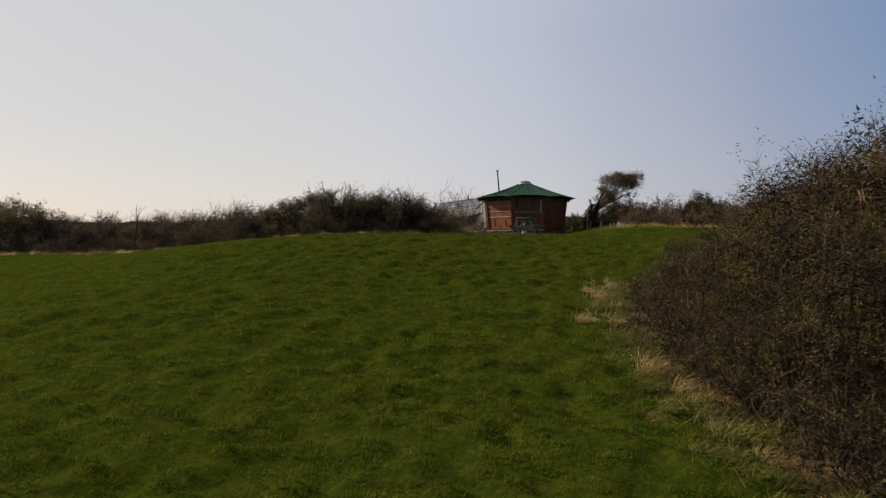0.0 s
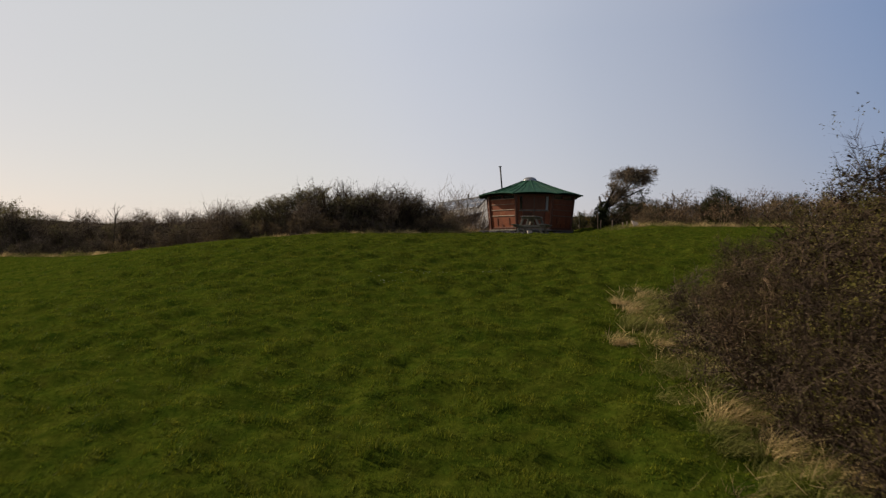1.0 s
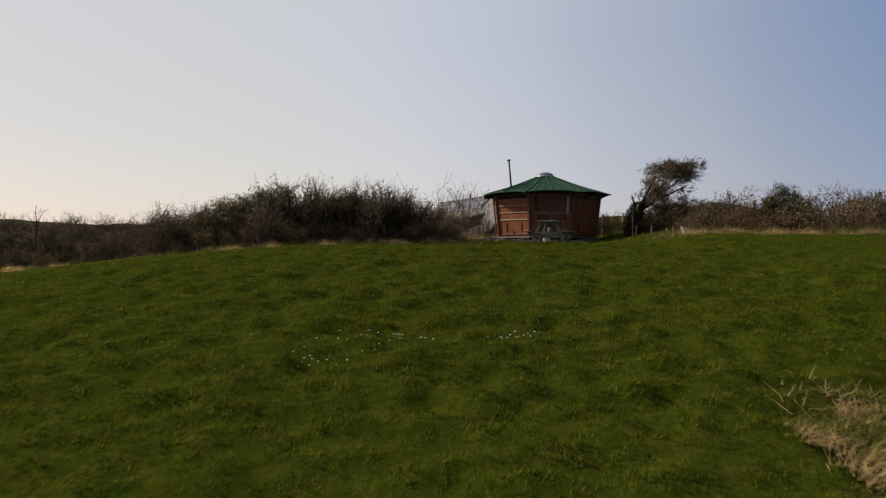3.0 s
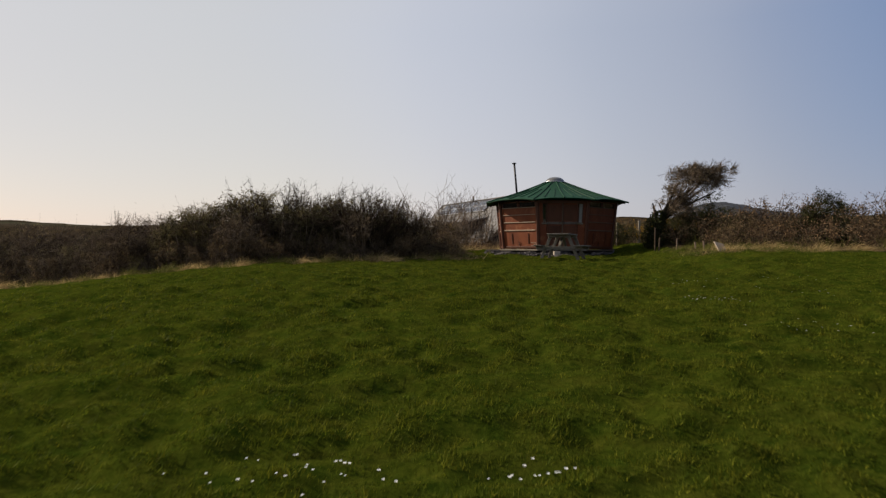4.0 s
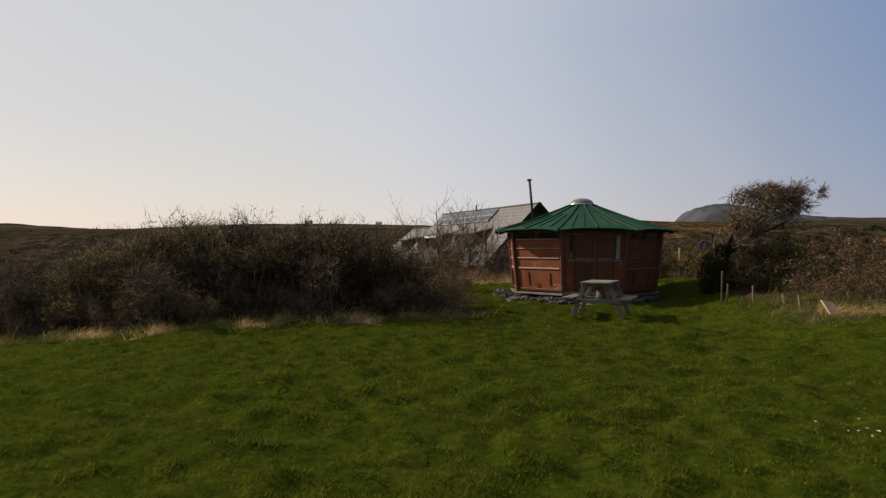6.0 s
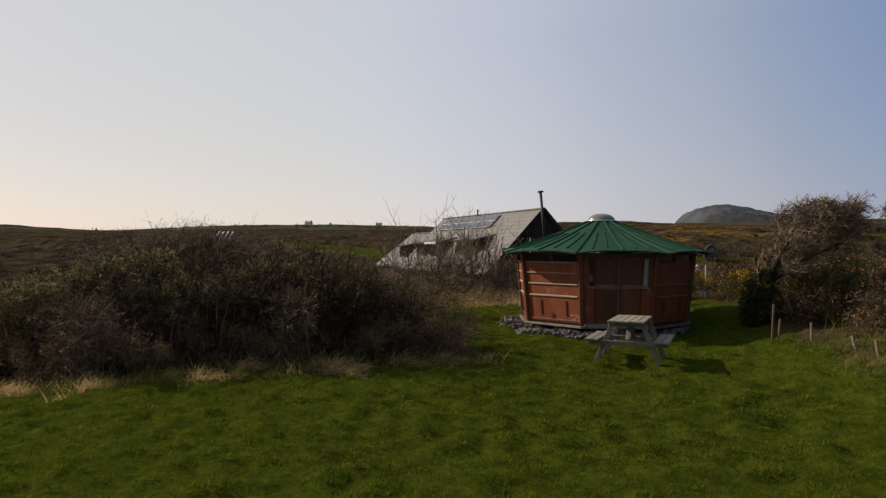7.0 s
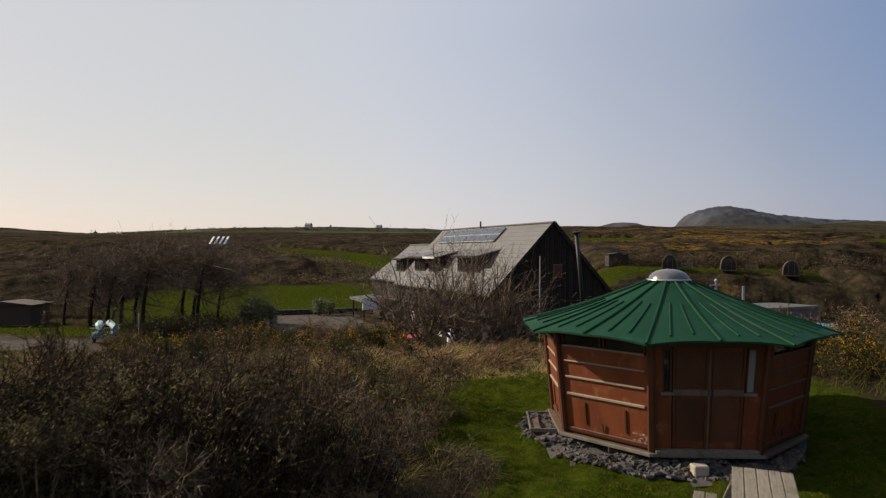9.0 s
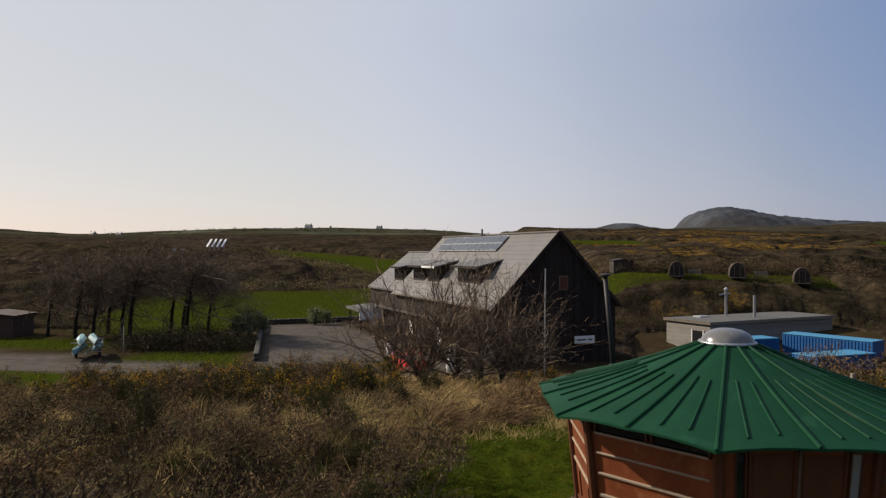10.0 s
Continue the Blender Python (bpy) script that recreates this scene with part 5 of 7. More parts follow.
    # thicket by the start of the way
    thicket = [(1.3, -31.2, 1.05), (1.9, -31.8, 1.21), (2.0, -30.6, 1.19), (2.6, -31.2, 1.32), (2.7, -32.4, 1.32), (3.3, -31.6, 1.4), (1.6, -29.8, 0.92), (2.2, -29.2, 1.05), (1.2, -32.6, 1.03), (1.9, -33.2, 1.11), (3.2, -30.2, 1.27), (1.0, -28.6, 0.6), (1.5, -28.2, 0.66), (2.3, -28.0, 0.72), (1.4, -27.0, 0.54), (2.2, -26.8, 0.54), (3.0, -33.6, 1.33), (1.0, -34.2, 0.94), (2.1, -34.4, 1.22), (0.62, -30.2, 0.64), (0.66, -31.6, 0.68), (0.75, -33.0, 0.68), (3.2, -28.8, 0.95), (2.9, -27.2, 0.58)]
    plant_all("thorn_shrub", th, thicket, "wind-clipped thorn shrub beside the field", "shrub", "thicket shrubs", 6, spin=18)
    plant_all("evergreen_shrub", iv, [(2.6, -31.7, 1.2), (2.9, -30.4, 1.25), (3.6, -32.6, 1.55), (2.7, -28.9, 0.85), (3.9, -30.8, 1.55), (2.0, -31.1, 0.9)], "dark evergreen growth inside the thicket", "shrub", "thicket evergreens", 19)
    foot = [(0.74 + 0.25 * (y + 30) ** 2 / 12 + 0.2 * math.sin(5 * y), y, 0.66 + 0.1 * math.sin(9 * y)) for y in np.arange(-35.4, -25.5, 0.62)]
    plant_all("bramble", [br[3], br[0], br[3], br[2]], foot, "bramble with olive leaves at the thicket's foot", "shrub", "thicket brambles", 7)

    straw = [tussock_mesh("straw", 300 + i, "dry_grass", 230, 0.5, 0.5, 0.008) for i in range(3)]
    mixed = [tussock_mesh("mixed", 310 + i, "rough_grass", 230, 0.5, 0.45, 0.008) for i in range(2)]
    brown = [tussock_mesh("brown", 320 + i, "bracken", 260, 0.55, 0.7, 0.011) for i in range(2)]
    olive = [tussock_mesh("olive", 330 + i, "sedge", 260, 0.55, 0.7, 0.011) for i in range(3)]

    def skirt(rng):
        y = rng.uniform(-35.5, -25.6)
        return -0.12 + 0.25 * (y + 30) ** 2 / 12 + rng.normal() * 0.24, y, rng.uniform(0.35, 0.75)

    set_tussocks([straw[0], mixed[0], mixed[1], mixed[0], straw[2], mixed[1]], spots(64, skirt, 0.5, rng, 9000), "wind-combed tussock of straw-coloured grass beside the thicket", "thicket tussocks", 61)

    def hem(rng):
        x = rng.uniform(-31, -3.4)
        return x, float(hedge_front(x)) + rng.normal() * 0.16 - 0.3, rng.uniform(0.5, 0.95)

    set_tussocks([straw[0], mixed[0], mixed[1], straw[2], mixed[0], mixed[1]], spots(64, hem, 0.55, rng, 9000), "rounded tussock of pale dead grass at the hedge foot", "hedge tussocks", 62)

    def bank_hem(rng):
        x = rng.uniform(3.3, 18)
        return x, -8.3 + 0.12 * (x - 4) + abs(rng.normal()) * 0.35, rng.uniform(0.5, 0.95)

    set_tussocks([straw[2], mixed[0], straw[0]], spots(34, bank_hem, 0.6, rng, 9000), "tussock of dead and green grass at the foot of the bank", "bank tussocks", 63)

    def heath(rng):
        x, y = rng.uniform(-24, -3.9), rng.uniform(-3.6, 15)
        if y > 5 and x > -9:
            x = rng.uniform(-9, 1.5)
        return x, y, rng.uniform(0.75, 1.45)

    rough_spots = [q for q in clear(spots(330, heath, 0.72, rng, 14000)) if lawn(q[0], q[1]) < 0.3 and q[1] > hedge_front(q[0]) + 2.2]
    pale = [q for q in rough_spots if q[1] > 4.0 + 0.45 * (q[0] + 7.4) ** 2 * (q[0] < -7.4)]
    spread_tussocks("dead_grass", [straw[0], brown[0], straw[1], brown[1], straw[2]], pale, "tall straw-coloured tussock on the rough ground behind the cabin", 64)
    spread_tussocks("heath_grass", [olive[0], brown[0], straw[1], olive[1], olive[2], brown[1]], [q for q in rough_spots if q not in pale][::2], "wind-combed olive-brown tussock behind the hedge", 65)

    # bank on the right of the cabin
    def bank(rng):
        x = rng.uniform(4.7, 20)
        y = rng.uniform(-7.0 + 0.12 * (x - 4), 2)
        return x, y, rng.uniform(1.0, 1.35) * float(np.interp(y, [-7, -4.5], [0.68, 1.12])) * float(np.interp(x, [5, 8], [0.84, 1.14]))

    plant_all("bracken", [bk[0], bk[1], br[0]], spots(32, bank, 1.3, rng), "brown bramble and dead bracken on the bank", "shrub", "bank brambles", 8)
    plant_all("evergreen_shrub", iv, [(8.9, -4.0, 0.88), (8.3, -3.6, 0.72), (9.6, -3.5, 0.74), (5.6, -4.0, 0.5), (6.2, -3.8, 0.46), (6.3, -0.6, 0.7), (7.2, -1.0, 0.6), (3.9, -1.7, 0.42), (4.6, -1.4, 0.6), (5.6, -1.0, 0.95), (5.2, -2.6, 0.6), (2.6, 3.4, 0.5), (3.4, 4.4, 0.5), (13, -2.5, 0.8)], "dark rounded evergreen shrub on the bank", "shrub", "bank evergreens", 9)


make_scrub()


# ---- trees ----
def tree_meshes(name, seed, trunk, limbs, limb_len, twigs, fine, wood, pull, spread=0.5, leaves=0, leaf=0.04, foliage="leaf_brown", tw=0.6, fw=0.35, zmax=99.0):
    """Trunk mesh and crown mesh. trunk: list of (x, y, z, radius)."""
    rng = np.random.default_rng(seed)
    tp = np.array([t[:3] for t in trunk], float)[None]
    tr = np.array([t[3] for t in trunk], float)[None]
    b = Build()
    b.tube([t[:3] for t in trunk], [t[3] for t in trunk], 9)
    me = bpy.data.meshes.new(name + "_trunk")
    me.from_pydata(b.v, [], b.f)
    me.materials.append(M["bark"])
    p1, w1 = sprout(tp, tr, rng, limbs, limb_len, spread, 0.5, 6, 0.16, pull, 0.35 if name != "drive_tree" else 0.5)
    keep = p1[:, :, 2].max(1) < zmax
    p1, w1 = p1[keep], w1[keep]
    p2, w2 = sprout(p1, w1, rng, twigs, limb_len * 0.5, spread * 1.1, tw, 4, 0.22, pull, 0.2)
    keep = p2[:, :, 2].max(1) < zmax
    p2, w2 = p2[keep], w2[keep]
    p3, w3 = sprout(p2, w2, rng, fine, limb_len * 0.24, spread * 1.3, tw, 3, 0.28, pull, 0.1)
    w3 = np.maximum(w3, fw * 0.01)
    v, f = join(strands(p1, w1, rng), strands(p2, w2, rng), strands(p3, w3, rng, True))
    out = [("trunk", me), ("crown", mesh_np(name + "_crown", v, f, M[wood]))]
    if leaves:
        i, k = rng.integers(0, len(p3), leaves), rng.integers(1, p3.shape[1], leaves)
        lv, lf = leaves_at(p3[i, k] + rng.normal(size=(leaves, 3)) * 0.03, leaf, rng)
        out.append(("foliage", mesh_np(name + "_foliage", lv, lf, M[foliage])))
    return out


def make_trees():
    # wind-shaped thorn beside the cabin
    x, y = 3.62, -2.0
    rng = np.random.default_rng(4)
    swept = []
    for _ in range(70):
        t = rng.uniform(0, 1) ** 0.9
        top = 2.68 + 0.27 * min(1.0, 2 * t)
        swept.append((0.22 + 2.05 * t, rng.normal() * 0.42, rng.uniform(1.5 + 0.95 * t ** 1.3, top)))
    for _ in range(14):
        swept.append((rng.uniform(0.3, 1.2), rng.normal() * 0.3, rng.uniform(1.25, 1.9)))
    m = shrub_meshes("bent_thorn", 5, 3.2, 1.6, 78, 1300, 12000, 4500, 0.028, 0.8, "twig", "leaf_hedge", 0.4, 0, 0.34, swept, (0.3, 0.05, 1.1), 0.6, 1.4, 60)
    b = Build().tube([(0, 0, -0.1), (0.02, 0, 0.4), (0.06, 0, 0.7), (0.28, 0.05, 1.15), (0.7, 0.0, 1.75), (1.3, 0.05, 2.2)], [0.2, 0.17, 0.16, 0.11, 0.07, 0.03], 9)
    b.tube([(0.06, 0, 0.65), (0.2, -0.1, 1.2), (0.45, -0.2, 1.75), (0.75, -0.25, 2.4)], [0.11, 0.07, 0.045, 0.02], 8)
    b.tube([(0.2, 0.05, 1.0), (0.8, 0.2, 1.4), (1.5, 0.3, 1.75), (2.2, 0.35, 2.1)], [0.08, 0.055, 0.035, 0.015], 8)
    me = bpy.data.meshes.new("bent_thorn_trunk")
    me.from_pydata(b.v, [], b.f)
    me.materials.append(M["bark"])
    k = 4200
    zi = rng.uniform(0, 1.35, k)
    ri = np.interp(zi, [0, 0.35, 0.9, 1.35], [0.3, 0.4, 0.36, 0.2])
    ai = rng.uniform(0, 2 * np.pi, k)
    ivy = np.stack([np.cos(ai) * ri * rng.uniform(0.4, 1.15, k) - 0.08 + 0.25 * zi ** 2 * 0.5, np.sin(ai) * ri * rng.uniform(0.4, 1.1, k), zi], 1)
    m.append(("ivy", mesh_np("bent_thorn_ivy", *leaves_at(ivy, 0.075, rng), M["leaf_dark"])))
    plant("bent_tree", [("trunk", me)] + m, pose(x, y, h1(x, y)) @ Matrix.Diagonal((1.06, 1.06, 1.04, 1)), "wind-bent thorn tree with ivy round its trunk", "tree", "")
    m = tree_meshes("stub", 6, [(0, 0, -0.1, 0.09), (-0.04, 0, 0.8, 0.07), (-0.12, 0, 1.4, 0.045), (-0.2, 0, 1.7, 0.025)], 4, 0.3, 12, 30, "twig", (0, 0, 0.05))
    plant("broken_trunk", m, pose(3.66, -2.15, h1(3.66, -2.15)), "broken dark trunk with a few short twigs", "tree", "")
    # bare many-stemmed trees before the house
    sy = [tree_meshes("sycamore", 40 + i, [(0, 0, -0.2, 0.09), (0.05 * i - 0.1, 0, 0.4, 0.08), (0.1, 0.1, 0.8, 0.07)], 17, 3.3, 150, 460, "twig", (0.02, 0, 0.065), 0.5, tw=0.5, fw=0.5) for i in range(3)]
    for i, (x, y, s, a) in enumerate(((-6.2, 16.4, 1.1, 0), (-7.6, 17.4, 0.96, 80), (-4.0, 16.6, 1.1, 160), (-2.4, 17.6, 0.85, 220), (-5.1, 18.6, 1.16, 40), (-3.2, 18.2, 1.06, 300), (-6.8, 18.8, 1.1, 120))):
        m = pose(x, y, h1(x, y), 0, 0, a) @ Matrix.Diagonal((s, s, s, 1))
        plant("bare_tree", sy[i % 3], m, "bare grey many-stemmed tree in front of the house", "tree", "bare trees")
    # row of trees by the drive
    dr = [tree_meshes("drive_tree", 60 + i, [(0, 0, -0.3, 0.2), (0.1, 0, 1.8, 0.16), (0.35, 0.1, 3.6, 0.13), (0.8, 0.1, 5.6, 0.09)], 18, 4.8, 190, 1250, "twig", (0.09, 0, 0.015), 0.95, tw=0.5, fw=0.8, zmax=8.2) for i in range(3)]
    for i, (x, y, s) in enumerate(((-34.0, 55.3, 1.05), (-35.2, 57.0, 0.95), (-39.5, 54.6, 1.08), (-41.0, 55.8, 0.92), (-42.8, 53.8, 0.9), (-37.4, 59.0, 1.0), (-45.0, 54.4, 0.9), (-47.0, 57.5, 0.95), (-44.0, 58.5, 1.0), (-48.6, 55.5, 0.85), (-32.2, 56.2, 0.85))):
        m = pose(x, y, h1(x, y), 0, 0, (i * 37) % 50 - 25) @ Matrix.Diagonal((s * 1.05, s * 1.05, s * 1.14, 1))
        plant("drive_tree", dr[i % 3], m, "bare dark tree in the row beside the drive", "tree", "drive trees")
    # thin dead tree in the hedge
    x, y = -21.9, -3.6
    m = tree_meshes("dead", 81, [(0, 0, -0.2, 0.06), (0.1, 0, 1.4, 0.045), (0.15, 0, 2.4, 0.03), (0.1, 0, 2.9, 0.015)], 9, 0.9, 14, 20, "twig_grey", (0.02, 0, 0.06), 0.5)
    plant("dead_tree", m, pose(x, y, h1(x, y)) @ Matrix.Diagonal((0.8, 0.8, 0.8, 1)), "thin dead tree standing above the hedge", "tree", "")


make_trees()


# ---- grass, dead grass, far scrub ----
def make_grass():
    rng = np.random.default_rng(5)

    def lay(n, y0, y1, sx, keep_fn, length, width, lean, mat, name, label, xc=-2.5):
        y = rng.uniform(y0, y1, n)
        x = xc + rng.normal(size=n) * sx
        keep = rng.uniform(0, 1, n) < keep_fn(x, y)
        x, y = x[keep], y[keep]
        clump = 0.25 + 1.35 * vnoise(x / 0.3 + 4, y / 0.26) ** 2 + 0.2 * vnoise(x / 1.1, y / 0.9 + 3)
        v, f = blades(x, y, length * clump, np.full(len(x), width), rng, lean)
        tagged(new(name, mesh_np(name, v, f, M[mat])), label, "grass", kind="stuff")

    open_lawn = lambda x, y: lawn(x, y) * (np.hypot(x, y) > 2.9)
    lay(760000, -40, 6, 5.0, open_lawn, 0.06, 0.0065, 0.6, "grass_blade", "grass", "short green grass blades of the field")
    # grass of the lawns beyond the drive and by the pods
    n = 150000
    x = np.where(np.arange(n) % 4, rng.uniform(-62, -14, n), rng.uniform(8, 45, n))
    y = np.where(np.arange(n) % 4, rng.uniform(38, 118, n), rng.uniform(81, 96, n))
    ok = lawn(x, y) > 0.6
    x, y = x[ok], y[ok]
    v, f = blades(x, y, np.full(len(x), 0.16), np.full(len(x), 0.035), rng, 0.8)
    tagged(new("far_grass", mesh_np("far_grass", v, f, M["grass_blade"])), "short green grass of the lawns beyond the drive", "grass", kind="stuff")
    # taller tufts
    n = 24000
    ty = rng.uniform(-40, 5, n)
    tx = -3 + rng.normal(size=n) * 6.5
    ok = (lawn(tx, ty) > 0.5) & (np.hypot(tx, ty) > 3.1)
    tx, ty = tx[ok], ty[ok]
    k = 6
    x = np.repeat(tx, k) + rng.normal(size=len(tx) * k) * 0.045
    y = np.repeat(ty, k) + rng.normal(size=len(tx) * k) * 0.045
    v, f = blades(x, y, np.full(len(x), 0.07), np.full(len(x), 0.0055), rng, 0.7)
    tagged(new("grass_tuft", mesh_np("grass_tuft", v, f, M["grass_tip"])), "taller tufts of green grass in the field", "grass", kind="stuff")

    def fringe(name, mat, n, place, length, width, label, lean=0.7, wind=(0.3, -0.1), per=22, size=0.12):
        c = np.array([place(rng) for _ in range(n)])
        x = np.repeat(c[:, 0], per) + rng.normal(size=n * per) * size
        y = np.repeat(c[:, 1], per) + rng.normal(size=n * per) * size
        v, f = blades(x, y, length * np.repeat(rng.uniform(0.5, 1.2, n), per), np.full(n * per, width), rng, lean, wind)
        tagged(new(name, mesh_np(name, v, f, M[mat])), label, "grass", kind="stuff")

    def hedge_edge(r):
        x = r.uniform(-28, -3.0)
        return x, float(hedge_front(x)) + r.normal() * 0.3 + 0.15

    def thicket_edge(r):
        y = r.uniform(-36, -25)
        return 0.1 + 0.25 * (y + 30) ** 2 / 12 + r.normal() * 0.22, y

    def bank_edge(r):
        x = r.uniform(3.4, 20)
        return x, -8.4 + 0.12 * (x - 4) + abs(r.normal()) * 0.5

    def rough(r):
        return r.uniform(-9, 0.5) if r.random() < 0.6 else r.uniform(-18, -4), r.uniform(4.5, 15)

    def slope(r):
        return r.uniform(-22, 6), r.uniform(11, 33)

    def bank_top(r):
        return r.uniform(4.5, 20), r.uniform(-7.5, 3)

    def behind(r):
        return r.uniform(-18, -4.7), r.uniform(-4.5, 7)

    fringe("dead_grass", "dry_grass", 280, lambda r: (lambda q: (q[0], q[1] - 0.25))(hedge_edge(r)), 0.32, 0.006, "pale dead grass along the hedge foot", lean=1.3)
    fringe("rough_grass", "rough_grass", 520, hedge_edge, 0.24, 0.007, "rough green and straw grass at the hedge foot")
    fringe("dead_grass", "dry_grass", 210, thicket_edge, 0.22, 0.006, "straw-coloured dead grass round the thicket", lean=1.9, size=0.2)
    fringe("rough_grass", "grass_tip", 260, thicket_edge, 0.17, 0.005, "bright yellow-green grass round the thicket", size=0.16, lean=1.5)
    fringe("rough_grass", "rough_grass", 900, thicket_edge, 0.15, 0.005, "rough green grass round the thicket", size=0.2, lean=1.5)
    def by_stakes(r):
        return r.uniform(3.3, 6.5), r.uniform(-8.8, -4.5)

    fringe("rough_grass", "rough_grass", 420, by_stakes, 0.2, 0.007, "rough green grass round the stakes", size=0.2, lean=0.9)
    fringe("dead_grass", "dry_grass", 130, bank_edge, 0.3, 0.005, "dead grass at the foot of the bank", lean=1.1)
    fringe("rough_grass", "rough_grass", 380, bank_top, 0.5, 0.008, "rough grass over the bank", size=0.25)
    fringe("dead_grass", "dry_grass", 900, rough, 0.45, 0.006, "tall straw-coloured dead grass behind the cabin", size=0.22, lean=0.9)
    fringe("dead_grass", "dry_grass", 1500, slope, 0.5, 0.014, "straw-coloured dead grass on the slope to the drive", size=0.35, lean=0.9)
    fringe("dead_grass", "dry_grass", 260, behind, 0.6, 0.006, "dead grass standing among the brambles", size=0.22, lean=0.8)
    fringe("rough_grass", "rough_grass", 700, behind, 0.5, 0.007, "rough grass among the brambles", size=0.3, lean=0.9)


make_grass()


def clumps(name, n, place, mat, label, leaf=0.3, per=44, seed=1, flat=0.7):
    """Low scrub as many small leaf faces in uneven mounds."""
    rng = np.random.default_rng(seed)
    c = np.array([place(rng) for _ in range(n)])
    k = np.repeat(np.arange(n), per)
    u = unit(rng.normal(size=(n * per, 3)))
    u[:, 2] = np.abs(u[:, 2]) * flat
    r = c[k, 2] * rng.uniform(0.35, 1.05, n * per)
    pos = u * r[:, None]
    pos[:, 0] += c[k, 0]
    pos[:, 1] += c[k, 1]
    pos[:, 2] += H(c[:, 0], c[:, 1])[k]
    v, f = leaves_at(pos, leaf * np.clip(c[k, 2], 0.5, 3), rng, 0.2)
    tagged(new(name, mesh_np(name, v, f, M[mat])), label, "scrub", kind="stuff")


def rough_only(fn):
    def go(r):
        while True:
            x, y, s = fn(r)
            if lawn(x, y) < 0.3 and paved(x, y) < 0.3:
                return x, y, s
    return go


def hedge_line(x, y, x0, y0, x1, y1, width):
    """1 on a line of bushes between two places, 0 away from it."""
    dx, dy = x1 - x0, y1 - y0
    t = np.clip(((x - x0) * dx + (y - y0) * dy) / (dx * dx + dy * dy), 0, 1)
    return 1 - ss(width * 0.5, width, np.hypot(x - x0 - t * dx, y - y0 - t * dy))


def open_ground(x, y):
    """1 where no scrub grows: grass, paving, houses and yards."""
    s = (x - HX) * HDIR.x + (y - HY) * HDIR.y
    w = (x - HX) * HPERP.x + (y - HY) * HPERP.y
    house = ss(-4, -2, s) * (1 - ss(35, 37, s)) * ss(-9, -7.5, w) * (1 - ss(7, 8.5, w))
    yard = np.maximum(1 - ss(0.85, 1.0, np.hypot((x - 23) / 13, (y - 57.5) / 12.5)), patch(x, y, ((8, 42), (38, 46), (41, 60), (39.5, 70), (36, 77), (28, 77), (13, 70)), 1.0))
    hut = 1 - ss(2.6, 3.6, np.hypot(x - 16.2, y - 95.2))
    corner = (1 - ss(61, 63, y)) * (1 - ss(-12, -10, x))
    return np.clip(np.maximum.reduce([lawn(x, y), paved(x, y), house, yard, corner, hut]), 0, 1)


